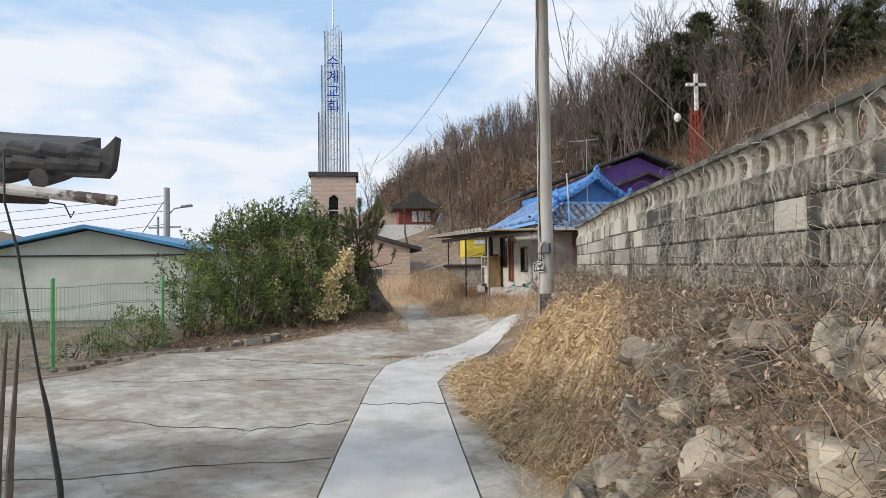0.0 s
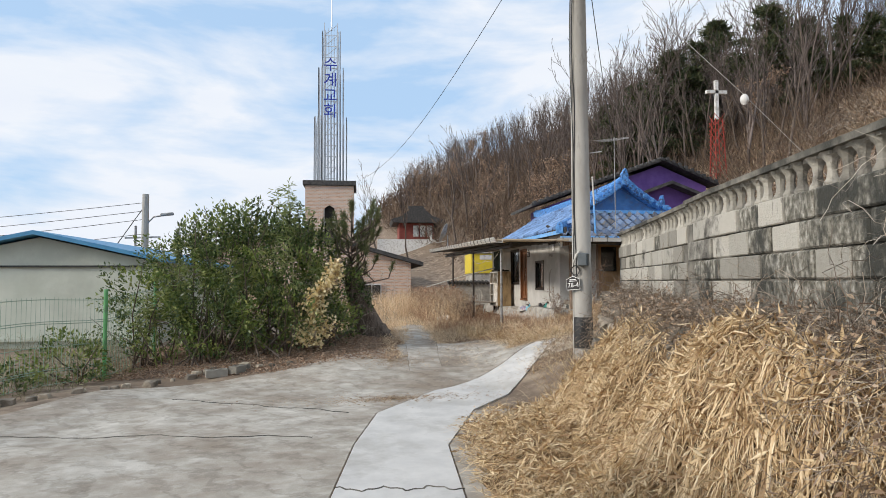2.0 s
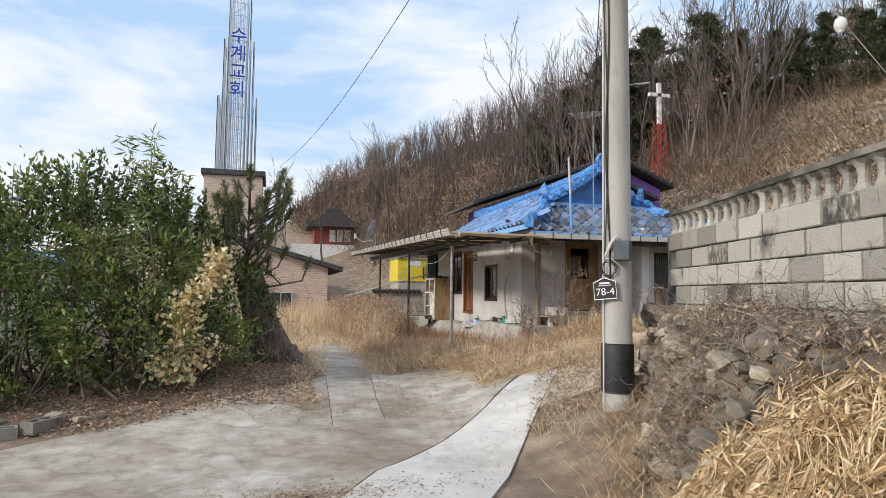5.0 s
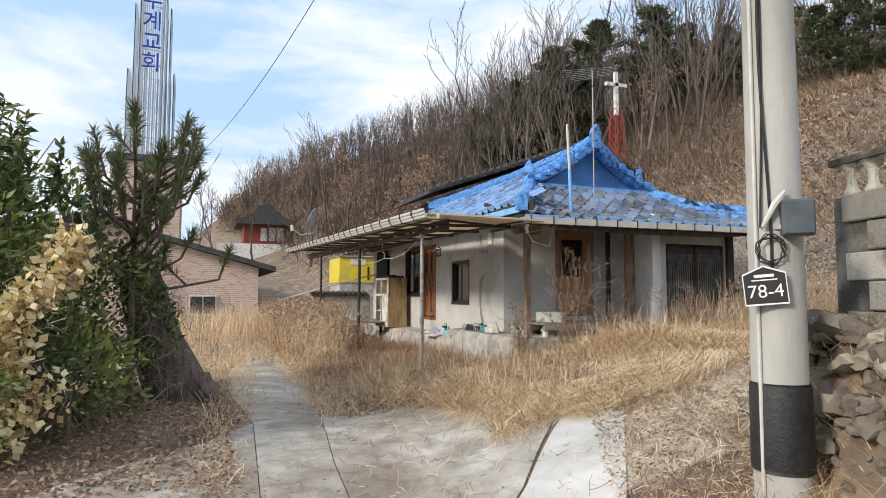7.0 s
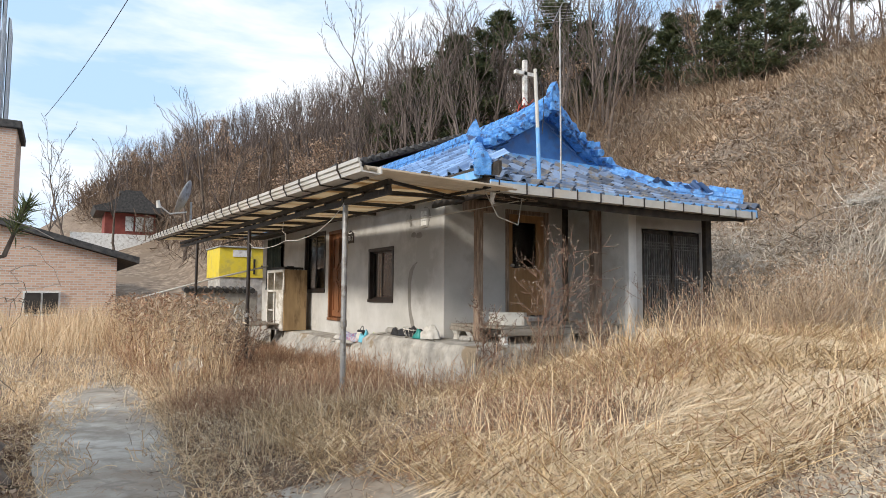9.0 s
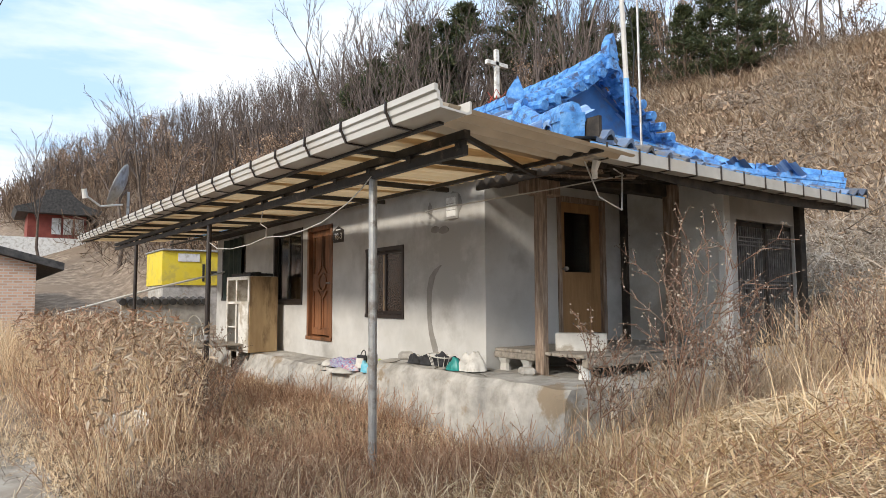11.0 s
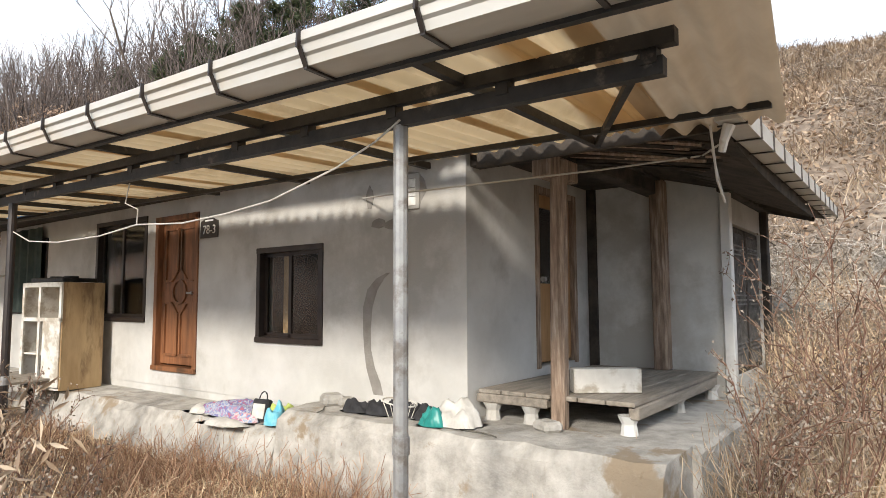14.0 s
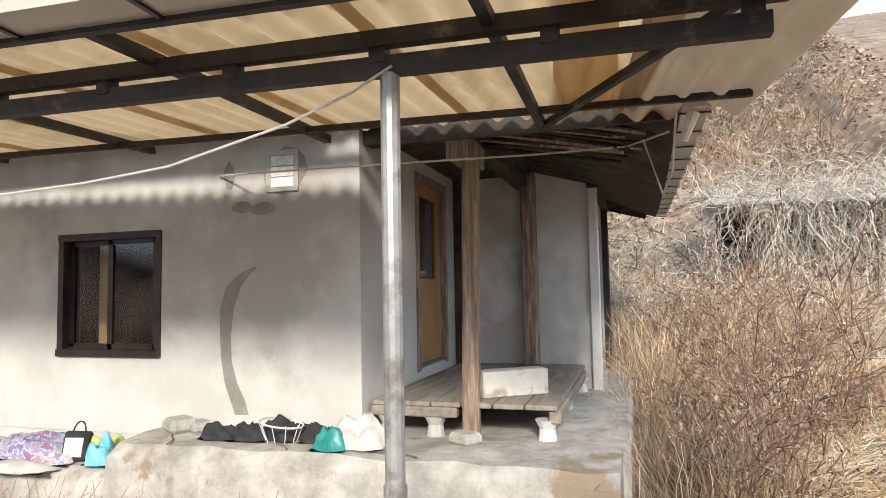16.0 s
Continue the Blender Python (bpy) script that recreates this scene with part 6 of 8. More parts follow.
for x, y in ((-1.88, 4.4), (-1.84, 4.45), (-1.93, 4.5)):
    z = float(ground(x, y))
    solid("dead_stalk", tube([(x, y, z), (x + 0.02, y, z + 0.8), (x + 0.05, y + 0.03, z + 1.55)], [0.025, 0.02, 0.006], 6), "bark", "dark dead plant stalk beside the yard", "stalk")

shed = thing("old_shed", (13.6, 17.5, 1.4), "low ruined shed with a vine-covered roof", "shed")
part("roof", moved(box(-1.6, 1.6, -2.3, 2.3, 0, 0.1, 0.03), pose(14.0, 17.3, 3.42, 2, -9, -6)), "terrace", shed, "sagging roof sheet under dry vines")
part("wall", box(13.1, 13.25, 15.2, 17.4, 0.9, 3.0), "terrace", shed)
# added near-black sheet gives the shade under the shed roof
part("back_wall", box(15.2, 15.35, 15.2, 19.4, 0.9, 3.4), "roomshade", shed)
ow = thing("old_wall", (12.3, 20.9, 0.6), "crumbling grey cement wall behind the house", "wall")
part("wall_body", rough_block(12.25, 12.5, 20.3, 22.6, 0.3, 1.95, 12, 0.08, 14), "mortar", ow)

for k, (x, y, sz) in enumerate(((6.9, 20.75, 0.16), (7.5, 20.8, 0.13), (8.1, 20.7, 0.17), (6.45, 20.8, 0.12), (8.8, 20.75, 0.12))):
    solid("rubble_lump", moved(box(-sz * 1.4, sz * 1.4, -sz * 0.8, sz * 0.8, 0, sz * 0.8, sz * 0.25), pose(x, y, float(ground(x, y)) - 0.02, 4 * k, -5, 31 * k)), "terrace", "broken lump of pale cement by the porch", "rubble")

# ---- stones of the bank ----
bank = thing("stone_bank", (2.8, 7.0, 0.0), "dry rubble bank of rough field stones under the block wall", "stone bank")
stone_mes = []
for k in range(9):
    bm = bmesh.new()
    bmesh.ops.create_icosphere(bm, subdivisions=2, radius=1)
    for v in bm.verts:
        f = 1 + 0.3 * noise.noise(v.co * 1.3 + Vector((k * 7, 0, 0))) + 0.1 * noise.noise(v.co * 3.5 + Vector((0, k * 5, 0)))
        v.co = Vector((max(-0.62, min(0.62, v.co.x)), max(-0.8, min(0.8, v.co.y)), max(-0.55, min(0.55, v.co.z)))) * f
    bm.verts.index_update()
    stone_mes.append(mesh_data("stone", [tuple(v.co) for v in bm.verts], [tuple(v.index for v in f.verts) for f in bm.faces], "stone"))
    bm.free()
rs = random.Random(11)
placed = 0
for tries in range(3000):
    if placed >= 300:
        break
    y = rs.uniform(0.5, 5.3) if tries % 2 else rs.uniform(11.0, 15.0)
    s = rs.random()
    x = bank_foot(y) + (wall_line(y) - 0.1 - bank_foot(y)) * s + (0.6 if y > 12.6 else 0) * rs.random()
    if (x - PX) ** 2 + (y - PY) ** 2 < 0.12 or x > wall_line(y) + 0.4:
        continue
    z = float(ground(x, y))
    ob = new("stone", stone_mes[rs.randrange(9)])
    ob.parent = bank
    size = rs.choice((rs.uniform(0.06, 0.11), rs.uniform(0.12, 0.21))) if y < 11 else rs.uniform(0.05, 0.14)
    ob.location = Vector((x - 0.05, y, z + size * 0.5)) - BASE[bank.name]
    ob.scale = (size, size * rs.uniform(0.9, 1.6), size * rs.uniform(0.6, 0.95))
    ob.rotation_euler = (rs.uniform(-0.5, 0.5), rs.uniform(-0.5, 0.5), rs.uniform(0, 6.3))
    placed += 1


def stone_heap(name, spots, label, mat="stone"):
    V, Fs, k = [], [], 0
    for x, y, size in spots:
        me = stone_mes[rs.randrange(9)]
        m = pose(x, y, float(ground(x, y)) + size * 0.45, rs.uniform(-30, 30), rs.uniform(-30, 30), rs.uniform(0, 360))
        sx, sy, sz = size, size * rs.uniform(0.8, 1.5), size * rs.uniform(0.55, 0.95)
        V += [tuple(m @ Vector((v.co.x * sx, v.co.y * sy, v.co.z * sz))) for v in me.vertices]
        Fs += [tuple(i + k for i in p.vertices) for p in me.polygons]
        k += len(me.vertices)
    ob = new(name, mesh_data(name, V, Fs, mat))
    tagged(ob, label, "stones", kind="stuff")


spots = []
for k in range(1000):
    y = rs.uniform(0.0, 15.4)
    x = bank_foot(y) + (wall_line(y) - bank_foot(y)) * rs.random()
    if not (6.4 < y < 10.6 and x < 3.0) and (x - PX) ** 2 + (y - PY) ** 2 > 0.1:
        spots.append((x, y, rs.uniform(0.03, 0.085)))
for k in range(900):
    y = rs.uniform(10.8, 15.3)
    x = bank_foot(y) + (wall_line(y) + 0.25 - bank_foot(y)) * rs.random() ** 0.8
    if (x - PX) ** 2 + (y - PY) ** 2 > 0.14 and x > 3.0 + 0.5 * (y - 11):
        spots.append((x, y, rs.uniform(0.035, 0.11)))
stone_heap("small_stones", spots, "small angular stones filling the rubble bank")
spots = []
for k in range(380):
    x, y = rs.gauss(4.9, 1.1), rs.gauss(15.6, 0.55)
    if x > 4.15 + (y - 14.6) * 0.8 and x < 8 and y > 14.5 and (x - PX) ** 2 + (y - PY) ** 2 > 0.1:
        spots.append((x, y, rs.uniform(0.012, 0.045)))
stone_heap("rubble", spots, "pale broken rubble and pebbles on bare dirt", "dirt")
slab("bare_dirt", [(3.6, 15.0), (4.6, 14.7), (6.2, 14.9), (7.4, 15.6), (6.9, 16.3), (5.6, 16.5), (4.7, 16.75), (4.5, 16.2), (3.9, 15.5)], 0.014, "dirt", "bare patch of dusty pale dirt beside the path")
for x, y, a in ((-2.4, 16.2, 20), (-2.0, 16.35, 60)):
    z = float(ground(x, y))
    solid("cement_brick", moved(join(box(-0.2, 0.2, -0.095, -0.06, 0, 0.14), box(-0.2, 0.2, 0.06, 0.095, 0, 0.14), box(-0.2, -0.16, -0.06, 0.06, 0, 0.14), box(-0.02, 0.02, -0.06, 0.06, 0, 0.14), box(0.16, 0.2, -0.06, 0.06, 0, 0.14)), pose(x, y, z, 0, 0, a)), "block", "loose hollow cement block at the yard edge", "cement block")
for k in range(26):
    s = k / 25
    x, y = -5.6 + 4.4 * s + rs.uniform(-0.15, 0.15), 13.2 + 3.3 * min(1, s * 1.5) + rs.uniform(-0.1, 0.15)
    ob = new("edge_stone", stone_mes[k % 9])
    size = rs.uniform(0.06, 0.14)
    ob.location, ob.scale, ob.rotation_euler = (x, y, float(ground(x, y)) + size * 0.2), (size,) * 3, (0, 0, rs.uniform(0, 6))
    tagged(ob, "small rough stone at the yard edge", "stone", "stones along the yard edge")

# ---- plants ----
def in_house(x, y):
    return ((x > 5.85) & (x < 11.4) & (y > 20.9) & (y < 33.4)) | ((x > 9) & (x < 11.4) & (y > 21) & (y < 33.4))


def on_paving(x, y):
    edge = np.where(y < 11, 1.4, 1.4 + (y - 11) * 0.52)
    left = np.where(y < 12.4, -6.2, np.where(y < 15, -4.9 + (y - 12.4) * 0.35, -4.0 + (y - 15) * 2.6))
    yard = (y < 16.6) & (x < edge) & (x > left)
    turn = (y >= 10.5) & (y < 16.4) & (x < edge + 0.1) & (x > 0)
    slabs = (y >= 16) & (y < 18.3) & (x > 1.2) & (x < 3.7 - 0.5 * np.abs(y - 17.2))
    far = (y >= 18) & (y < 23.5) & (x > 1.3) & (x < 2.3)
    return yard | turn | slabs | far


def scatter(n, x0, x1, y0, y1, keep=None):
    x, y = rng.uniform(x0, x1, n), rng.uniform(y0, y1, n)
    ok = ~in_house(x, y) & ~on_paving(x, y)
    if keep is not None:
        ok &= keep(x, y)
    x, y = x[ok], y[ok]
    return np.stack([x, y, ground(x, y)], 1)


def clumpy(x, y, f=1.0, level=0.0):
    v = np.sin(f * (1.9 * x + 0.7 * y)) + np.sin(f * (0.8 * x - 2.1 * y) + 1.3) + np.sin(f * (3.1 * x + 2.7 * y) + 4)
    return v > level


def blades(P, h0, h1, lean, width, drift=(0, 0), least=0.15):
    n = len(P)
    h = rng.uniform(h0, h1, n)
    a = rng.uniform(0, 2 * np.pi, n)
    l = rng.uniform(least, 1.0, n) * lean
    tip = P + np.stack([np.cos(a) * l * h + drift[0] * h, np.sin(a) * l * h + drift[1] * h, h * np.sqrt(np.maximum(0.06, 1 - np.minimum(l, 0.97) ** 2))], 1)
    b = rng.uniform(0, 2 * np.pi, n)
    side = np.stack([np.cos(b), np.sin(b), np.zeros(n)], 1)
    return strips(P - [0, 0, 0.02], tip, width * rng.uniform(0.6, 1.3, n), side)


front = lambda x, y: (x > 2.0 + np.clip(16 - y, 0, 3) * 0.8) & (y > 14.2)


def curls(P, length, seg, width, down, spread=0.6, side_bias=(0, 0, 0)):
    """Wandering flat strands: ribbons of seg pieces from each root."""
    n = len(P)
    pts = [P]
    d = rng.normal(size=(n, 3)) * [1, 1, 0.7] + np.array(side_bias)
    for k in range(seg):
        d = d * 0.75 + rng.normal(size=(n, 3)) * spread - np.array([0, 0, down])
        d = d / np.linalg.norm(d, axis=1, keepdims=True)
        pts.append(pts[-1] + d * (length / seg)[:, None])
    A = np.stack(pts, 1)
    s = np.cross(d, rng.normal(size=(n, 3)))
    s = s / np.linalg.norm(s, axis=1, keepdims=True) * width[:, None]
    V = np.stack([A - s[:, None], A + s[:, None]], 2).reshape(n, -1, 3)
    m = (seg + 1) * 2
    base = (np.arange(n) * m)[:, None]
    F = []
    for k in range(seg):
        F.append(base + np.array([[2 * k, 2 * k + 1, 2 * k + 3]]))
        F.append(base + np.array([[2 * k, 2 * k + 3, 2 * k + 2]]))
    return V.reshape(-1, 3), np.stack(F, 1).reshape(-1, 3)


def scrub(P, l0, l1, width, up=0.3, spread=0.5):
    return curls(P, rng.uniform(l0, l1, len(P)), 5, np.full(len(P), width), -up, spread)


bare = lambda x, y: ((x - 5.2) / 2.1) ** 2 + ((y - 15.5) / 0.8) ** 2 < 1
P = scatter(50000, 2.0, 13.5, 14.2, 23.0, lambda x, y: front(x, y) & clumpy(x, y, 1.6, -0.8) & (~bare(x, y) | (rng.random(len(x)) < 0.12)))
stuff("dry_grass", *blades(P, 0.04, 0.13, 1.3, 0.0028, (-0.2, -0.25)), "grass", "matted dry straw-coloured grass before the house", "grass")
P = scatter(14000, 3.0, 9.5, 15.6, 20.7, lambda x, y: clumpy(x, y, 0.8, -0.7) & ~bare(x, y))
P[:, 2] += rng.uniform(0, 0.09, len(P))
stuff("flattened_grass", *blades(P, 0.25, 0.6, 1.0, 0.0042, (-0.25, -0.45), 0.9), "straw", "long flattened pale grass before the porch", "grass")
def matted(P, l0, l1, width, flow):
    """Blades lying flat over the ground, combed in drifting directions."""
    n = len(P)
    a = flow + 0.9 * np.sin(1.1 * P[:, 0] + 0.7 * P[:, 1]) + 0.7 * np.sin(2.3 * P[:, 1] - 1.9 * P[:, 0] + 1) + rng.normal(0, 0.4, n)
    L = rng.uniform(l0, l1, n)
    tip = P + np.stack([np.cos(a) * L, np.sin(a) * L, np.zeros(n)], 1)
    tip[:, 2] = ground(tip[:, 0], tip[:, 1]) + (P[:, 2] - ground(P[:, 0], P[:, 1])) * rng.uniform(0.2, 1.0, n)
    V, F = strips(P, tip, width * rng.uniform(0.6, 1.3, n), np.stack([-np.sin(a), np.cos(a), rng.normal(0, 0.3, n)], 1))
    V = V.reshape(n, 5, 3)
    V[:, 2:4, 2] -= (0.1 * L)[:, None]
    return V.reshape(-1, 3), F


P = scatter(80000, 3.4, 9.8, 15.4, 20.9, lambda x, y: clumpy(x, y, 0.8, -0.9) & (x > 3.2 + 0.45 * np.clip(y - 17.0, 0, 4)) & ~bare(x, y))
P[:, 2] += rng.uniform(0.02, 0.2, len(P)) * (0.6 + 0.4 * np.sin(2.1 * P[:, 0] + 1.3 * P[:, 1]))
stuff("matted_straw", *matted(P, 0.12, 0.45, 0.003, 3.9), "palestraw", "pale dry grass lying flat in combed drifts", "grass")
P = scatter(16000, 1.6, 4.3, 21.6, 32, lambda x, y: clumpy(x, y, 1.1, -0.4) & (x - 1.4 < 0.235 * (y - 14.3)) & (x > 2.5))
stuff("tall_weeds", *blades(P[::2], 0.35, 1.05, 0.6, 0.003), "grass", "tall tan dead weeds between path and canopy", "weeds")
stuff("red_weeds", *scrub(P[1::2], 0.3, 1.0, 0.0022, 0.35, 0.4), "weed", "red-brown stems among the tall tan weeds", "weeds")
PL = np.repeat(P[::3], 3, 0)
stuff("weed_leaves", *leaves(PL + np.stack([rng.normal(0, 0.1, len(PL)), rng.normal(0, 0.1, len(PL)), rng.uniform(0.25, 1.1, len(PL))], 1), rng.normal(size=PL.shape) - [0, 0, 0.7], rng.uniform(0.05, 0.13, len(PL)), 5), "tawny", "curled dry leaves of tall tan weeds", "weeds")
P = scatter(6000, 2.6, 9.5, 16.5, 20.7, lambda x, y: clumpy(x, y, 1.3, 0.9))
stuff("tall_grass", *blades(P, 0.25, 0.6, 0.6, 0.003), "grass", "standing tufts of dry pale grass", "grass")
P = scatter(60000, -1.0, 6.2, 19.0, 40, lambda x, y: (y > 21.0) | (x > 2.3))
stuff("dry_grass", *blades(P, 0.05, 0.22, 1.3, 0.0035), "grass", "dry brown grass along the path behind", "grass")
P = scatter(9000, -0.3, 5.6, 24.5, 38, lambda x, y: ((x > 2.6) & (x - 1.4 < 0.23 * (y - 14.3)) & clumpy(x, y, 0.6, 0.0)) | ((y > 28.5) & (x < 4.4) & clumpy(x, y, 0.5, -0.5)))
stuff("tall_weeds", *blades(P, 0.45, 1.1, 0.6, 0.0045), "grass", "tall pale dead weeds beside the canopy", "weeds")
P = scatter(6000, 2.4, 4.8, 24.5, 34, lambda x, y: clumpy(x, y, 0.6, -0.3) & (x - 1.4 < 0.23 * (y - 14.3)))
stuff("weed_leaves", *leaves(P + np.stack([0 * P[:, 0], 0 * P[:, 0], rng.uniform(0.3, 1.2, len(P))], 1), rng.normal(size=P.shape) - [0, 0, 0.6], rng.uniform(0.06, 0.15, len(P)), 5), "weed", "curled dry leaves of tall dead weeds", "weeds")
P = scatter(52000, 2.4, 12.8, 15.0, 22.8, lambda x, y: front(x, y) & clumpy(x, y, 0.9, 0.0) & ~bare(x, y))
stuff("red_weeds", *scrub(P, 0.1, 0.36, 0.0025), "weed", "red-brown dead weeds round the house", "weeds")
P = scatter(44000, 2.5, 6.3, 19.5, 34, lambda x, y: clumpy(x, y, 0.9, -0.3))
stuff("red_weeds", *scrub(P, 0.1, 0.36, 0.0025), "weed", "red-brown dead weeds before the plinth", "weeds")
P = scatter(15000, 7.4, 15, 16.5, 21.2, lambda x, y: x > 11.6 - 1.1 * (y - 18.0))
stuff("tall_weeds", *scrub(P, 0.4, 1.15, 0.003, 0.25, 0.35), "grass", "tall tangled dry stems beside the porch", "weeds")
P = scatter(8000, 7.6, 15, 16.5, 21.2, lambda x, y: x > 11.6 - 1.1 * (y - 18.2))
stuff("red_weeds", *scrub(P, 0.5, 1.2, 0.003, 0.3, 0.3), "tawny", "tall red-brown stems beside the porch", "weeds")
x, y = rng.uniform(0.9, 2.7, 9000), rng.uniform(16.5, 25.0, 9000)
ok = (np.abs(x - 1.8 - 0.04 * (y - 18)) > 0.28 + 0.12 * np.sin(3.1 * y)) & ((y > 18.4) | (x < 1.25))
P = np.stack([x, y, ground(x, y) + 0.01], 1)[ok]
stuff("path_fringe", *scrub(P, 0.06, 0.26, 0.003, 0.1), "grass", "dry grass and stems creeping over the path edges", "grass")
P = scatter(42000, 2.4, 9.0, 14.4, 21.0, front)
stuff("leaf_litter", *leaves(P + [0, 0, 0.035], rng.normal(size=P.shape) * [1, 1, 0.6], rng.uniform(0.018, 0.055, len(P)), 3.2), "litter", "brown fallen leaves among the dry grass", "leaves")
n = 70000
x, y = rng.uniform(1.0, 9.5, n), rng.uniform(13.6, 25.0, n)
ok = front(x, y) & ~in_house(x, y) & (~on_paving(x, y) | (rng.random(n) < 0.12)) & (x < 6.2 + 0.6 * np.clip(21 - y, 0, 6))
P = np.stack([x, y, ground(x, y) + 0.02 + 0.05 * rng.random(n)], 1)[ok]
k = rng.random(len(P)) < 0.45
stuff("stem_litter", *curls(P[k], rng.uniform(0.05, 0.22, k.sum()), 4, np.full(k.sum(), 0.0017), -0.05, 0.45), "brush", "dark broken stems matted between the grass", "litter")
k = ~k
stuff("stem_litter", *curls(P[k], rng.uniform(0.05, 0.25, k.sum()), 4, np.full(k.sum(), 0.0019), -0.06, 0.45), "palestraw", "pale broken stems matted between the grass", "litter")
x, y = rng.uniform(6.2, 9.4, 3000), rng.uniform(20.0, 20.95, 3000)
P = np.stack([x, y, ground(x, y)], 1)
stuff("porch_weeds", *scrub(P, 0.3, 0.9, 0.0022, 0.35, 0.4), "tawny", "thin red-brown weeds growing against the plinth end", "weeds")
P = scatter(9000, 9.6, 13.2, 18.8, 22.2, lambda x, y: x > 9.4 + 0.5 * (y - 18.8))
stuff("red_weeds", *scrub(P, 0.5, 1.5, 0.0028, 0.3, 0.35), "tawny", "thick red-brown brush beside the lattice doors", "weeds")
P = np.repeat(P[::2], 3, 0)
stuff("weed_leaves", *leaves(P + np.stack([rng.normal(0, 0.15, len(P)), rng.normal(0, 0.15, len(P)), rng.uniform(0.2, 1.3, len(P))], 1), rng.normal(size=P.shape), rng.uniform(0.02, 0.05, len(P)), 1.8), "bracken", "small dead leaves on the red-brown brush", "weeds")
a, r = rng.uniform(0, 2 * np.pi, 3200), np.abs(rng.normal(0, 0.55, 3200))
P = np.concatenate([np.stack([0.9 + 1.7 * r * np.cos(a), 13.5 + 0.45 * r * np.sin(a) + 0.15 * r * np.cos(a)], 1)[:2000], np.stack([1.0 + 0.9 * r * np.cos(a), 16.4 + 0.8 * r * np.sin(a)], 1)[2000:]])
P = np.stack([P[:, 0], P[:, 1], ground(P[:, 0], P[:, 1]) + 0.035], 1)
stuff("leaf_litter", *leaves(P, rng.normal(size=P.shape) * [1, 1, 0.3], rng.uniform(0.02, 0.05, len(P)), 4.0), "tawny", "drifts of dead leaves on the concrete", "leaves")
# scraps over the paving
x, y = rng.uniform(-4.5, 4.4, 5200), rng.uniform(13.2, 19.5, 5200)
ok = (y > 15.8 + 0.25 * np.abs(x - 1.0)) | (clumpy(x, y, 0.9, 0.9) & (y > 13.8) & (x > -1.5))
P = np.stack([x, y, ground(x, y) + 0.045], 1)[ok]
a = rng.uniform(0, 2 * np.pi, len(P))
stuff("straw_scraps", *strips(P, P + np.stack([np.cos(a) * 0.1, np.sin(a) * 0.1, np.zeros(len(P)) - 0.02], 1), np.full(len(P), 0.003), np.stack([-np.sin(a), np.cos(a), np.zeros(len(P))], 1)), "litter", "dry straw and leaves strewn on the concrete", "litter")
# leaf litter under the bush and on the hill
P = scatter(40000, -5.5, 1.4, 15.4, 21.5, lambda x, y: y > 15.9 - 0.1 * x)
N = rng.normal(size=(len(P), 3)) * [1, 1, 0.35]
stuff("leaf_litter", *leaves(P + [0, 0, 0.03], N, rng.uniform(0.025, 0.07, len(P)), 2.1), "litter", "red-brown fallen leaves under the bushes", "leaves")
P = scatter(90000, 11.0, 62, 12, 75, lambda x, y: x > 12 - 0.1 * (y - 20))
d = np.hypot(P[:, 0], P[:, 1] - 8)
N = rng.normal(size=(len(P), 3)) * [1, 1, 0.6]
stuff("hill_litter", *leaves(P + [0, 0, 0.04], N, rng.uniform(0.005, 0.009, len(P)) * d, 1.8), "hill_leaf", "brown dead leaves and bracken over the hillside", "leaves")
P = scatter(70000, 11.5, 55, 14, 60, lambda x, y: clumpy(x, y, 0.35, -0.6))
d = np.hypot(P[:, 0], P[:, 1] - 8)
h = strips(P, P + np.stack([rng.normal(-0.25, 0.3, len(P)), rng.normal(0, 0.3, len(P)), rng.uniform(0.15, 0.5, len(P))], 1) * (0.5 + d / 40)[:, None], 0.0006 * d, np.stack([np.cos(P[:, 0] * 9), np.sin(P[:, 0] * 9), np.zeros(len(P))], 1))
n = 60000
x, y = rng.uniform(11.5, 48, n), rng.uniform(12, 56, n)
ok = clumpy(x, y, 0.8, 0.1) & (x > 12.4 - 0.15 * (y - 20))
x, y = x[ok], y[ok]
d = np.hypot(x, y - 8)
P = np.stack([x, y, ground(x, y) + rng.uniform(0, 0.35, len(x))], 1)
stuff("bracken", *leaves(P, rng.normal(size=P.shape) + [-0.3, 0, 0.2], rng.uniform(0.004, 0.009, len(P)) * d, 2.6), "bracken", "clumps of curled red-brown bracken on the slope", "bracken")
stuff("hill_grass", *h, "tawny", "tawny dry grass over the hillside", "grass")
# left field beyond the fence
P = scatter(9000, -13, -3.2, 13.0, 23, lambda x, y: (x < -4.2 - 0.3 * (16.5 - y)) & clumpy(x, y, 0.9, -0.2))
stuff("field_weeds", *scrub(P, 0.15, 0.75, 0.004, 0.25, 0.5), "fieldweed", "grey-green tangled weeds beyond the fence", "weeds")


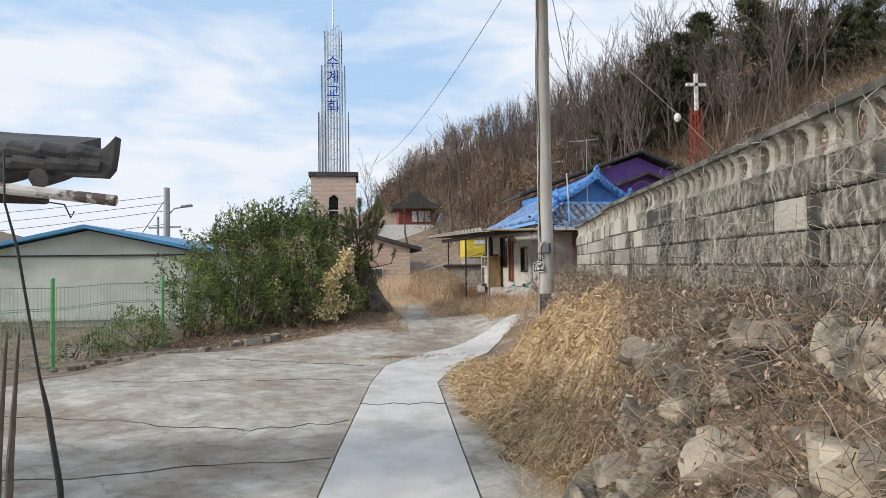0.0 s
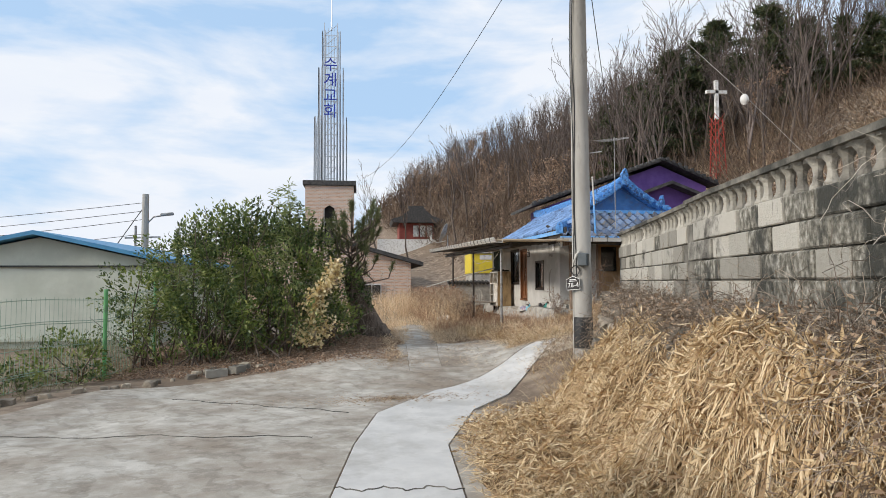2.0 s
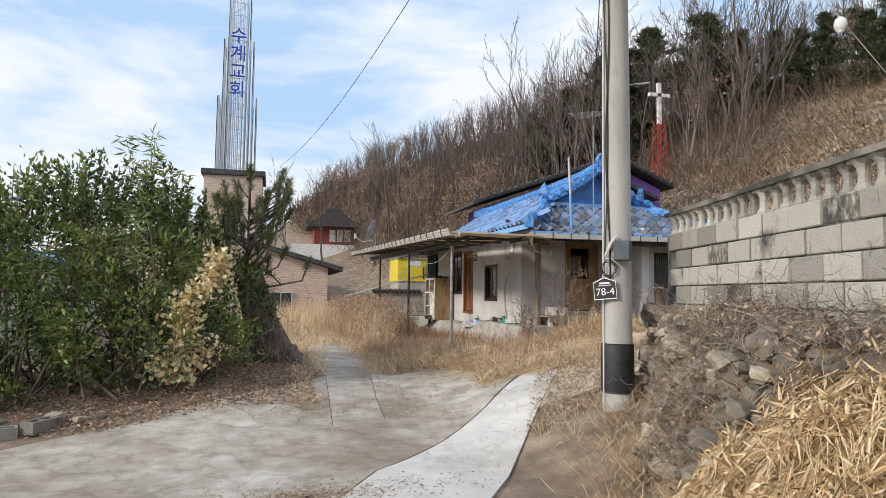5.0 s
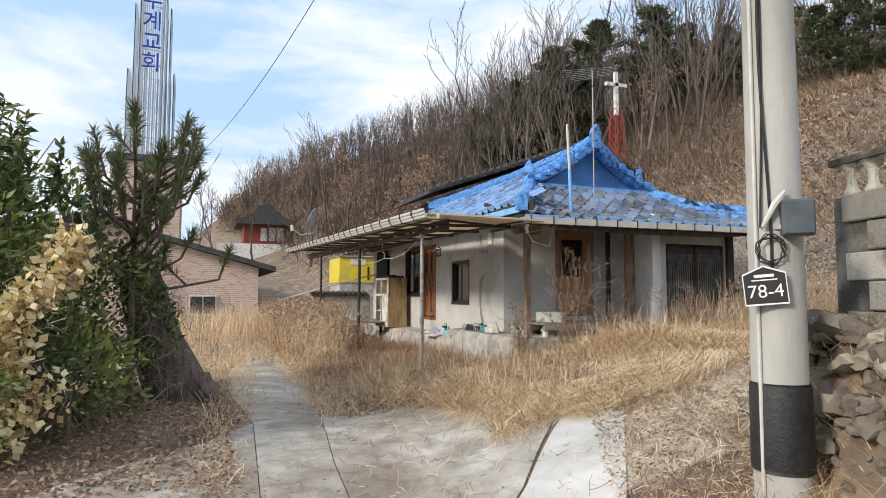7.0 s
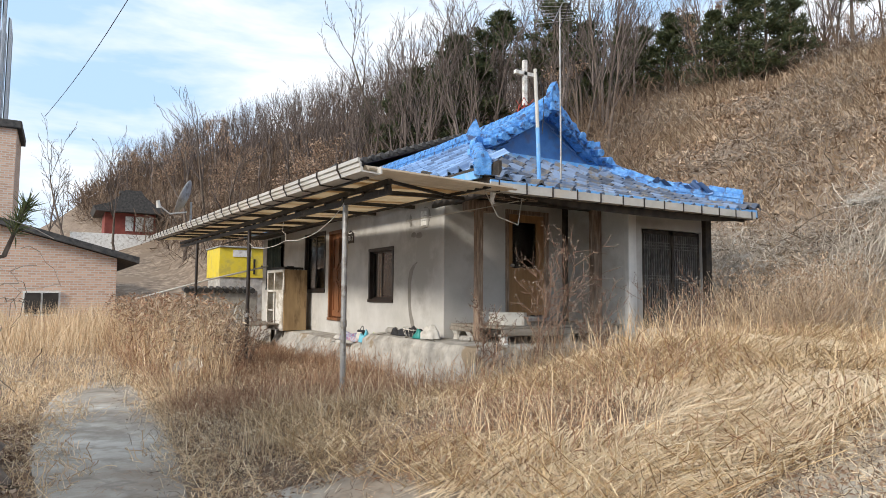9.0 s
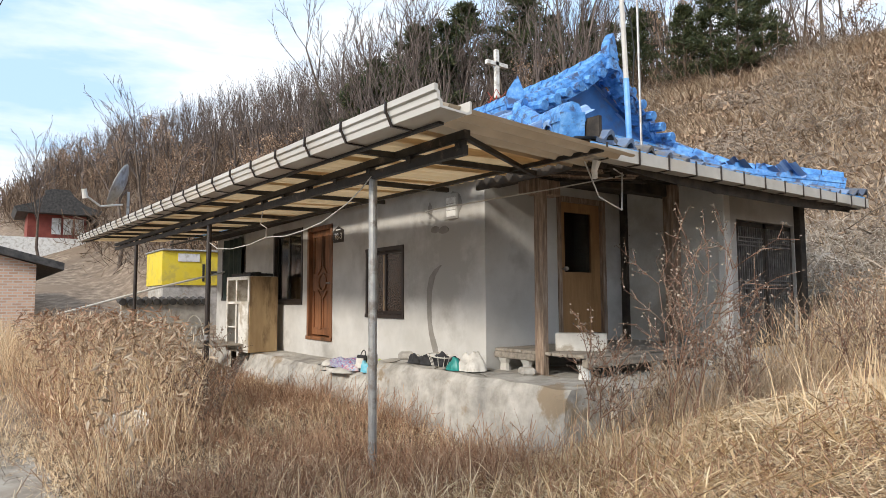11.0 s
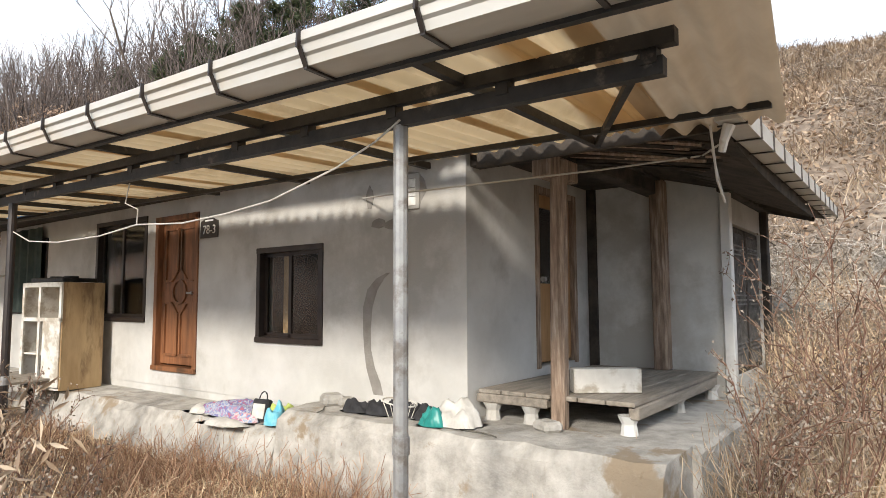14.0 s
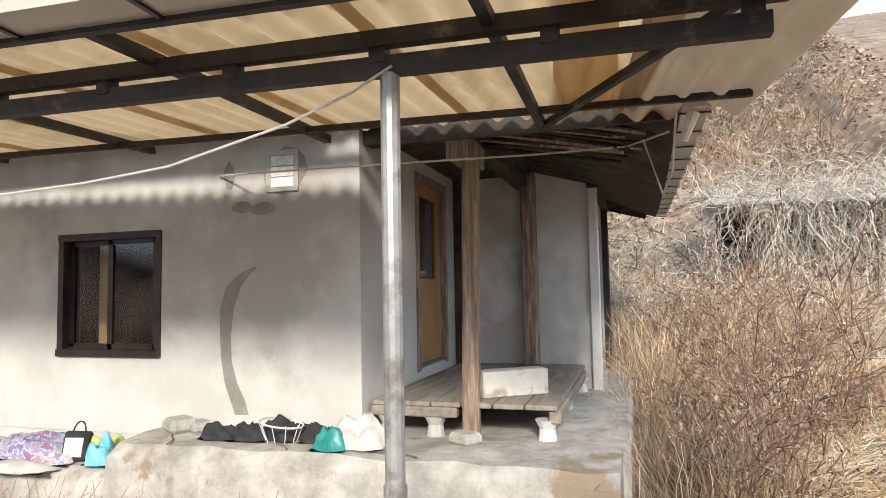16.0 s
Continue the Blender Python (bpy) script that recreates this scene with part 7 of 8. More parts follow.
# ---- straw heap ----
def heap(x, y):
    a = 0.62 * np.exp(-(((x - 2.5 - 0.1 * (y - 7)) / 0.55) ** 2 + ((y - 7.2) / 1.25) ** 2))
    b = 0.42 * np.exp(-(((x - 2.75 - 0.12 * (y - 9)) / 0.6) ** 2 + ((y - 10.4) / 1.4) ** 2))
    c = 0.18 * np.exp(-(((x - 2.0) / 0.55) ** 2 + ((y - 9.2) / 2.6) ** 2))
    lump = 1 + 0.22 * np.sin(4.1 * x + 2.3 * y) * np.sin(3.3 * y - 1.7 * x)
    return (np.maximum(a, b) * lump + c) * (1 - 0.85 * ss(1.2, 1.5, ground(x, y)))


hx, hy = np.meshgrid(np.linspace(1.25, 4.1, 50), np.linspace(4.6, 13.4, 110))
hz = ground(hx, hy) + heap(hx, hy) - 0.08 + 0.05 * np.sin(9 * hx + 2 * hy) * np.sin(5 * hy)
ii = np.arange(hx.size).reshape(hx.shape)
hq = np.stack([ii[:-1, :-1], ii[:-1, 1:], ii[1:, 1:], ii[1:, :-1]], -1).reshape(-1, 4)
# mound under the stalks, its colour including the shade between them
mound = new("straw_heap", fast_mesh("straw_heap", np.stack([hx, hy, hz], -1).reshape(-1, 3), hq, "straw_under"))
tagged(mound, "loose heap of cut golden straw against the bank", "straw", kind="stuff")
n = 115000
x, y = rng.uniform(1.3, 3.9, n), rng.uniform(5.0, 13.2, n)
hh = heap(x, y)
ok = hh > rng.uniform(0.05, 0.35, n)
x, y, hh = x[ok], y[ok], hh[ok]
P = np.stack([x, y, ground(x, y) + hh + rng.uniform(-0.07, 0.05, len(x))], 1)
e = 0.05
gxv = (ground(x + e, y) + heap(x + e, y) - ground(x - e, y) - heap(x - e, y)) / (2 * e)
gyv = (ground(x, y + e) + heap(x, y + e) - ground(x, y - e) - heap(x, y - e)) / (2 * e)
tuft = rng.normal(0, 1.0, 4000)[(np.floor(x * 8.1 + 0.7 * np.sin(3 * y)).astype(int) * 61 + np.floor(y * 7.3 + 0.6 * np.sin(4 * x)).astype(int)) % 4000]
ang = np.arctan2(-gyv - 0.25, -gxv - 0.35) + rng.normal(0, 0.55, len(x)) + 1.0 * tuft
P[:, 2] += 0.05 * tuft
L = rng.uniform(0.06, 0.34, len(x))
dirx, diry = np.cos(ang), np.sin(ang)
tx, ty = x + dirx * L, y + diry * L
tip = np.stack([tx, ty, ground(tx, ty) + heap(tx, ty) + rng.uniform(-0.03, 0.09, len(x))], 1)
tip[:, 2] = np.minimum(tip[:, 2] + 0.05 * tuft, P[:, 2] + 0.14)
w = np.where(rng.random(len(x)) < 0.25, rng.uniform(0.004, 0.007, len(x)), rng.uniform(0.0016, 0.0032, len(x)))
sv = np.stack([-diry, dirx, rng.normal(0, 0.5, len(x))], 1)
mid_drop = strips(P, tip, w, sv)
fl = rng.random(len(P)) < 0.4
FP = P[fl] + np.stack([np.zeros(fl.sum()), np.zeros(fl.sum()), rng.uniform(0.0, 0.09, fl.sum())], 1)
stuff("straw_flakes", *leaves(FP, rng.normal(size=FP.shape) + [-0.5, -0.3, 0], rng.uniform(0.05, 0.13, len(FP)), 6.0), "straw", "curled dry husk leaves in the straw heap", "straw")
stuff("straw_stalks", *mid_drop, "straw", "golden cut straw stalks lying over one another", "straw")


# ---- vines ----
n = 10000
y = rng.uniform(-1.0, 13.0, n)
s = rng.random(n)
x = bank_foot(y) + (wall_line(y) - bank_foot(y)) * (0.25 + 0.75 * s)
P = np.stack([x - 0.08, y, ground(x, y) + rng.uniform(0.02, 0.22, n)], 1)
P = P[~((P[:, 1] > 6.2) & (P[:, 1] < 11.8) & (s < 0.62))]
stuff("bank_vines", *curls(P, rng.uniform(0.25, 0.8, len(P)), 7, np.full(len(P), 0.0017), 0.1, 0.45), "vine", "dry grey vines and stems tangled over the stone bank", "vines")
n = 2600
y = rng.uniform(-1.0, 6.4, n)
x = wall_line(y) - 0.03
PW = np.stack([x, y, 1.3 + 1.45 * rng.random(n) ** 1.5], 1)
stuff("wall_vines", *curls(PW, rng.uniform(0.2, 0.7, n), 7, np.full(n, 0.0014), 0.25, 0.5, (-0.25, 0, 0)), "palevine", "thin dry creepers hanging over the block wall", "vines")
P2 = P[rng.random(len(P)) < 0.45]
stuff("bank_weeds", *scrub(P2 + rng.normal(0, 0.08, P2.shape) * [1, 1, 0.2], 0.1, 0.32, 0.0023, 0.1), "brush", "brown dead weeds growing from the stone bank", "weeds")
P3 = np.repeat(P[rng.random(len(P)) < 0.6], 2, 0)
P3 = P3 + rng.normal(0, 0.12, P3.shape) * [1, 1, 0.3]
stuff("bank_leaves", *leaves(P3, rng.normal(size=P3.shape), rng.uniform(0.02, 0.055, len(P3)), 2.2), "bracken", "curled dead leaves caught on the bank", "leaves")
P4 = scatter(900, 1.95, 2.8, -0.5, 6.0, lambda x, y: x > bank_foot(y) - 0.1)
stuff("bank_weeds", *scrub(P4, 0.15, 0.5, 0.0016, 0.3), "grass", "tall dry stems at the foot of the bank", "weeds")

n = 30000
x, y = rng.uniform(10.9, 17.5, n), rng.uniform(15.5, 28.0, n)
bulge = 1.7 * np.exp(-(((x - 12.9) / 1.2) ** 2 + ((y - 22.5) / 2.8) ** 2)) * (0.75 + 0.3 * np.sin(2.3 * y + x)) + 0.7 * np.exp(-(((x - 13.2) / 1.8) ** 2 + ((y - 19.0) / 1.8) ** 2))
P = np.stack([x, y, ground(x, y) + 0.12 + bulge * rng.uniform(0.1, 1.2, n)], 1)
RV = np.stack([rng.uniform(12.3, 15.4, 5000), rng.uniform(15.0, 19.7, 5000), np.zeros(5000)], 1)
RV[:, 2] = 3.52 + 0.158 * (RV[:, 0] - 14.0) + rng.uniform(0, 0.12, 5000)
stuff("roof_vines", *curls(RV, rng.uniform(0.3, 1.0, 5000), 7, rng.uniform(0.003, 0.006, 5000), 0.12, 0.5, (-0.4, 0, 0)), "palevine", "dry vines matted over the shed roof", "vines")
RV = np.stack([rng.uniform(12.35, 12.7, 3000), rng.uniform(15.0, 19.7, 3000), rng.uniform(2.3, 3.3, 3000)], 1)
RV = RV[clumpy(RV[:, 1], RV[:, 1] * 0.3, 1.5, -0.9)]
stuff("hanging_vines", *curls(RV, rng.uniform(0.4, 1.3, len(RV)), 7, rng.uniform(0.003, 0.006, len(RV)), 0.5, 0.4), "palevine", "dry vines hanging over the front of the shed", "vines")
away = ~((P[:, 0] > 12.6) & (P[:, 0] < 15.3) & (P[:, 1] > 15.6) & (P[:, 1] < 19.5))
P, n = P[away], int(away.sum())
stuff("hanging_vines", *curls(P, rng.uniform(0.4, 1.4, n), 7, rng.uniform(0.003, 0.0065, n), 0.3, 0.5), "palevine", "curtain of dry grey vines beside the house", "vines")
n = 22000
x, y = rng.uniform(12.5, 42.0, n), rng.uniform(13.0, 44.0, n)
ok = clumpy(x, y, 0.32, 0.55)
x, y = x[ok], y[ok]
P = np.stack([x, y, ground(x, y) + rng.uniform(0.1, 0.9, len(x))], 1)
stuff("bramble", *curls(P, rng.uniform(0.7, 1.8, len(x)), 6, np.full(len(x), 0.011), 0.1, 0.6), "vine", "dry grey-brown bramble thickets on the slope", "bramble")


# ---- branching plants ----
def grow(r, p, d, length, radius, level, segs, kids=(4, 4, 3), up=0.12, angle=0.7, shrink=0.62):
    steps = 4 if level == 0 else 3
    for k in range(steps):
        nd = (d + Vector((r.gauss(0, 0.1), r.gauss(0, 0.1), up * 0.5 + r.gauss(0, 0.06)))).normalized()
        q = p + nd * (length / steps)
        r1 = radius * (1 - 0.7 * (k + 1) / steps)
        r0 = radius * (1 - 0.7 * k / steps)
        segs.append((p.copy(), q.copy(), r0, r1, level))
        if level < len(kids) and (level > 0 or k >= 1):
            for _ in range(max(1, round(kids[level] / (steps - (1 if level == 0 else 0)) + r.random() - 0.3))):
                a = r.uniform(0, 2 * math.pi)
                o = nd.cross(Vector((math.cos(a), math.sin(a), 0.3))).normalized()
                c = (nd * math.cos(angle) + o * math.sin(angle)).normalized()
                grow(r, q, c, length * shrink * r.uniform(0.6, 1.0), max(r1 * 0.6, 0.004), level + 1, segs, kids, up, angle, shrink)
        p, d = q, nd


def seg_mesh(segs, n=3, thin=0.0):
    A = np.array([s[0] for s in segs], float)
    B = np.array([s[1] for s in segs], float)
    R0 = np.maximum(np.array([s[2] for s in segs]), thin)
    R1 = np.maximum(np.array([s[3] for s in segs]), thin)
    d = B - A
    d = d / np.maximum(np.linalg.norm(d, axis=1, keepdims=True), 1e-6)
    ref = np.where(np.abs(d[:, 2:3]) < 0.9, np.array([[0, 0, 1.0]]), np.array([[1.0, 0, 0]]))
    u = np.cross(d, ref)
    u = u / np.linalg.norm(u, axis=1, keepdims=True)
    v = np.cross(d, u)
    rings = []
    for P0, R in ((A, R0), (B, R1)):
        for k in range(n):
            w = 2 * math.pi * k / n
            rings.append(P0 + R[:, None] * (math.cos(w) * u + math.sin(w) * v))
    V = np.stack(rings, 1).reshape(-1, 3)
    base = (np.arange(len(segs)) * 2 * n)[:, None]
    F = []
    for k in range(n):
        q = (k + 1) % n
        F += [base + np.array([[k, q, n + q]]), base + np.array([[k, n + q, n + k]])]
    return V, np.stack(F, 1).reshape(-1, 3)


def bare_tree(seed, height, kids=(7, 5, 4), spread=0.6, leafy=0.0, thin=0.012):
    r = random.Random(seed)
    segs = []
    grow(r, Vector((0, 0, -0.3)), Vector((r.gauss(0, 0.06), r.gauss(0, 0.06), 1)).normalized(), height * 0.8, height * 0.013, 0, segs, kids, 0.14, spread, 0.42)
    trunk = fast_mesh("trunk", *seg_mesh([s for s in segs if s[4] == 0], 6), "bark")
    twigs = [s for s in segs if s[4] > 0]
    V, F = seg_mesh(twigs, 3, thin)
    crown = fast_mesh("crown", V, F, "twig")
    leaf = None
    if leafy:
        ends = np.array([s[1] for s in twigs if s[4] >= 2], float)
        P = np.repeat(ends, leafy, 0) + rng.normal(0, 0.16, (len(ends) * leafy, 3))
        leaf = fast_mesh("dead_leaves", *leaves(P, rng.normal(size=P.shape), rng.uniform(0.1, 0.2, len(P)), 1.6), "litter")
    return trunk, crown, leaf


def plant(name, meshes, x, y, scale, turn, label, category, group="", sink=0.0):
    ob = new(name)
    ob.location = (x, y, float(ground(x, y)) - sink)
    ob.rotation_euler = (0, 0, turn)
    ob.scale = (scale,) * 3
    tagged(ob, label, category, group)
    for nm, me in meshes:
        if me:
            c = new(nm, me)
            c.parent = ob
            if nm in ("stem", "seed_head", "dead_leaves", "crown"):
                tagged(c, kind="stuff")
    return ob


CREST = ((-20, 5.0), (-0.2, 9.4), (3.7, 11.6), (10, 14.7), (14.7, 16.4), (19.4, 18.2), (23, 20.8), (26, 24.0), (32, 30.0), (60, 34.0), (180, 34.0))


def crest(x, y):
    """The height to which tree tops reach over a place on the hill, by its bearing from the yard."""
    b = math.degrees(math.atan2(x - 1.4, y - 14.3))
    return 1.7 + math.hypot(x - 1.4, y - 14.3) * math.tan(radians(np.interp(b, [c[0] for c in CREST], [c[1] for c in CREST])))


kinds = [bare_tree(20 + k, 8.5, (9, 4, 2), 0.45, 0, 0.011) for k in range(5)]
oaks = [bare_tree(40 + k, 5.5, (7, 3, 2), 0.8, 3, 0.015) for k in range(3)]
rt = random.Random(5)
count = 0
for tries in range(4000):
    if count >= 200:
        break
    x, y = rt.uniform(2, 75), rt.uniform(32, 120)
    D = x - (12.2 - 0.15 * (y - 20))
    bearing = math.degrees(math.atan2(x, y - 2))
    if D < 4 or (3.0 < x < 11 and y < 82) or bearing > 58:
        continue
    if 12 < x < 19 and y < 42:
        continue
    if math.degrees(math.atan2(x - 1.4, y - 14)) > 49 and math.hypot(x - 1.4, y - 14) < 46:
        continue
    if bearing > 24 and D < 7:
        continue
    if 26.5 < bearing < 31.5 and y < 46:
        continue
    room = crest(x, y) - float(ground(x, y))
    if room < 3.0:
        continue
    k = rt.randrange(8)
    if D < 13 and bearing < 27 and rt.random() < 0.45 or k >= 6:
        t, c, l = oaks[rt.randrange(3)]
        plant("oak_tree", (("trunk", t), ("crown", c), ("dead_leaves", l)), x, y, min(rt.uniform(0.7, 1.3), room / 5.6), rt.uniform(0, 6.3), "small oak keeping its brown dead leaves", "tree", "woods on the hill")
    else:
        t, c, l = kinds[rt.randrange(5)]
        plant("bare_tree", (("trunk", t), ("crown", c)), x, y, min(rt.uniform(0.75, 1.25), room / 9.0 * rt.uniform(0.88, 1.05)), rt.uniform(0, 6.3), "slender leafless grey-brown tree on the hill", "tree", "woods on the hill")
    count += 1
for x, y, s in ((2.5, 62, 1.1), (5.0, 66, 1.0), (8.6, 60, 1.3), (0.5, 70, 0.9), (11, 66, 1.2), (-2.5, 75, 0.9), (9.8, 52, 1.0), (13.5, 47, 0.9)):
    t, c, l = kinds[int(x * 3) % 5]
    plant("bare_tree", (("trunk", t), ("crown", c)), x, y, s, x, "tall leafless tree standing by the shrine", "tree", "trees by the shrine")
# tall trees on the shoulder of the hill
for k in range(34):
    b, r = 24 + 23 * rt.random(), rt.uniform(44, 66)
    x, y = 1.4 + r * math.sin(radians(b)), 14.3 + r * math.cos(radians(b))
    if abs(b - 38.8) < 1.2 and r < 48:
        continue
    t, c, l = kinds[k % 5]
    plant("bare_tree", (("trunk", t), ("crown", c)), x, y, rt.uniform(1.3, 1.75) * float(np.interp(b, [24, 30], [0.8, 1.0])), rt.uniform(0, 6.3), "tall leafless grey-brown tree on the hill shoulder", "tree", "woods on the hill")
# the close stand of trunks further up, joined
woods_V, woods_F, wk = [], [], 0
arrays = []
slim = [bare_tree(140 + k, 9.0, (9, 4), 0.38, 0, 0.016) for k in range(8)]
for t, c, l in slim:
    for me in (t, c):
        v = np.zeros(len(me.vertices) * 3, np.float32)
        me.vertices.foreach_get("co", v)
        f = np.zeros(len(me.loops), np.int32)
        me.loops.foreach_get("vertex_index", f)
        arrays.append((v.reshape(-1, 3), f.reshape(-1, 3)))
made = 0
for tries in range(9000):
    if made >= 700:
        break
    x, y = rt.uniform(4, 80), rt.uniform(40, 125)
    D = x - (12.2 - 0.15 * (y - 20))
    bearing = math.degrees(math.atan2(x, y - 2))
    if D < (2 if y > 80 else 9) or bearing > 55 or bearing < 3.5 or (math.degrees(math.atan2(x - 1.4, y - 14)) > 49 and math.hypot(x - 1.4, y - 14) < 50) or (26.5 < bearing < 31.5 and y < 50):
        continue
    k = rt.randrange(8)
    a, sc = rt.uniform(0, 6.3), min(rt.uniform(0.75, 1.15), (crest(x, y) - float(ground(x, y))) / 9.6 * rt.uniform(0.88, 1.05))
    if sc < 0.3:
        continue
    R = np.array([[math.cos(a), -math.sin(a), 0], [math.sin(a), math.cos(a), 0], [0, 0, 1]]) * sc
    for v, f in arrays[2 * k:2 * k + 2]:
        woods_V.append(v @ R.T + np.array([x, y, float(ground(x, y))]))
        woods_F.append(f + wk)
        wk += len(v)
    made += 1
stuff("far_woods", np.concatenate(woods_V), np.concatenate(woods_F), "twig", "dense leafless grey-brown woods on the hill", "woods")
# far undergrowth: brown scrub low on the wooded slope
n = 40000
x, y = rng.uniform(3, 60, n), rng.uniform(32, 118, n)
D = x - (12.2 - 0.15 * (y - 20))
ok = (D > 2) & ~((np.degrees(np.arctan2(x - 1.4, y - 14)) > 49) & (np.hypot(x - 1.4, y - 14) < 43)) & ~((x < 19.5) & (y < 42))
x, y = x[ok], y[ok]
d = np.hypot(x, y)
P = np.stack([x, y, ground(x, y) + rng.uniform(0, 0.9, len(x))], 1)
stuff("undergrowth", *curls(P, rng.uniform(1.2, 3.0, len(x)), 4, 0.0003 * d, -0.45, 0.45), "brush", "dense brown twiggy undergrowth beneath the woods", "undergrowth")


def conifer(seed, height, full=1.0, low=0.12):
    r = random.Random(seed)
    segs, P, N = [], [], []
    trunk = [(Vector((0, 0, -0.3)), Vector((0, 0, height * 0.5)), height * 0.018, height * 0.011, 0), (Vector((0, 0, height * 0.5)), Vector((0, 0, height)), height * 0.011, 0.01, 0)]
    tiers = int(13 * full)
    for k in range(tiers):
        z = height * (low + (0.98 - low) * k / tiers)
        reach = height * 0.26 * (1 - (k / tiers) ** 1.3) * r.uniform(0.7, 1.15) + 0.15
        for b in range(r.randint(4, 6)):
            a = r.uniform(0, 2 * math.pi)
            d = Vector((math.cos(a), math.sin(a), r.uniform(-0.05, 0.35)))
            p, q = Vector((0, 0, z)), Vector((0, 0, z)) + d * reach
            segs.append((p, q, 0.035, 0.012, 1))
            for s in range(9):
                u = 0.25 + 0.75 * s / 8
                c = p.lerp(q, u) + Vector((r.gauss(0, 0.1), r.gauss(0, 0.1), r.gauss(0, 0.07)))
                for _ in range(12):
                    P.append(c + Vector((r.gauss(0, 0.1), r.gauss(0, 0.1), r.gauss(0, 0.06))))
                    N.append((d.x * 0.6 + r.gauss(0, 0.6), d.y * 0.6 + r.gauss(0, 0.6), r.gauss(0.35, 0.4)))
    P, N = np.array(P, float), np.array(N, float)
    t = fast_mesh("trunk", *seg_mesh(trunk + segs, 6), "bark")
    c = fast_mesh("crown", *leaves(P, N, rng.uniform(0.2, 0.42, len(P)), 5.0), "needle")
    return t, c


pines = [conifer(60 + k, 7.0) for k in range(3)]
high = [conifer(80 + k, 8.0, 0.8, 0.5) for k in range(2)]
for k, (bearing, r, scale, tall) in enumerate(((27.0, 46, 1.15, 0), (28.8, 48, 1.3, 0), (30.8, 45, 1.15, 0), (32.6, 48, 1.35, 1), (34.5, 47, 1.3, 0), (36.5, 50, 1.5, 1), (41.5, 48, 1.4, 1), (44.5, 50, 1.2, 0), (47.5, 50, 1.0, 0), (49.5, 51, 0.9, 0), (51.5, 50, 1.0, 0), (55.0, 45, 0.85, 0), (57.0, 44, 0.95, 0), (59.0, 44, 1.0, 0), (60.8, 45, 0.85, 0), (65.0, 46, 0.95, 1), (43.5, 58, 1.0, 0), (70, 48, 0.9, 1), (53.0, 56, 0.9, 1), (24.5, 70, 1.1, 0))):
    t, c = high[k % 2] if tall else pines[k % 3]
    x, y = 1.42 + r * math.sin(radians(bearing)), 14.3 + r * math.cos(radians(bearing))
    plant("pine_tree", (("trunk", t), ("crown", c)), x, y, scale, k * 1.3, "bare-stemmed pine tree with a high crown" if tall else "dark green pine tree on the hillside", "tree", "pines on the hill")

# ---- bush by the yard ----
bush = thing("evergreen_bush", (-1.8, 18.8, 0.3), "large tangled evergreen bush of glossy leaves", "bush")
lobes = [(-5.1, 16.3, 0.25, 0.9, 0.6, 0.65), (-5.6, 15.0, 0.0, 0.6, 0.5, 0.5), (-4.1, 17.6, 1.3, 1.0, 0.9, 1.0), (-3.2, 18.2, 1.9, 1.2, 1.0, 1.5), (-2.2, 18.3, 2.1, 1.2, 1.1, 1.6), (-1.3, 18.6, 1.8, 1.1, 1.1, 1.4), (-0.6, 19.0, 1.6, 0.9, 0.9, 1.2), (-2.9, 17.3, 1.1, 1.1, 0.7, 0.8), (-1.4, 17.6, 1.2, 1.2, 0.8, 0.9), (-0.5, 18.0, 1.0, 0.8, 0.7, 0.7), (-3.4, 19.5, 2.1, 1.3, 1.0, 1.4), (-1.5, 20.0, 2.1, 1.5, 1.0, 1.5)]
LP, LN, ST = [], [], []
for cx, cy, cz, rx, ry, rz in lobes:
    n = int(6800 * rx * rz / 1.6)
    d = rng.normal(size=(n, 3))
    d = d / np.linalg.norm(d, axis=1, keepdims=True)
    lump = 1 + 0.22 * np.sin(5 * d[:, 0] + cx) * np.sin(4 * d[:, 1] + cy) + 0.15 * np.sin(11 * d[:, 2] + cx * 3)
    rad = rng.uniform(0.45, 1.0, n) ** 0.5 * lump
    p = np.array([cx, cy, cz]) + d * rad[:, None] * [rx, ry, rz]
    keep = clumpy(p[:, 0] * 2.2 + p[:, 2] * 1.7, p[:, 1] * 2.2 - p[:, 2] * 1.3, 1.3, -0.35)
    LP.append(p[keep])
    LN.append((d + rng.normal(0, 0.7, d.shape) + [0, 0, 0.25])[keep])
    for k in range(16):
        a = rng.normal(size=3)
        a = a / np.linalg.norm(a)
        top = np.array([cx, cy, cz]) + a * [rx, ry, rz] * rng.uniform(0.8, 1.25)
        foot = np.array([cx + rng.normal(0, 0.3), cy + rng.normal(0, 0.3), float(ground(cx, cy)) - 0.05])
        if top[2] > foot[2] + 0.4:
            ST.append((Vector(foot), Vector((foot * 0.45 + top * 0.55) + rng.normal(0, 0.12, 3)), 0.022, 0.014, 0))
            ST.append((ST[-1][1], Vector(top), 0.014, 0.005, 1))
LP, LN = np.concatenate(LP), np.concatenate(LN)
ok = LP[:, 2] > ground(LP[:, 0], LP[:, 1]) + 0.05
LP, LN = LP[ok], LN[ok]
stuff("stem", *seg_mesh(ST, 5), "bark", "thin woody stems", "bush", bush)
pale = clumpy(LP[:, 0] * 1.4 + 2, LP[:, 2] * 1.6 + LP[:, 1], 1.1, 0.45) & (rng.random(len(LP)) < 0.75)
stuff("foliage", *leaves(LP[~pale], LN[~pale], rng.uniform(0.045, 0.11, (~pale).sum()), 2.2), "leaf", "glossy dark green leaves", "bush", bush)
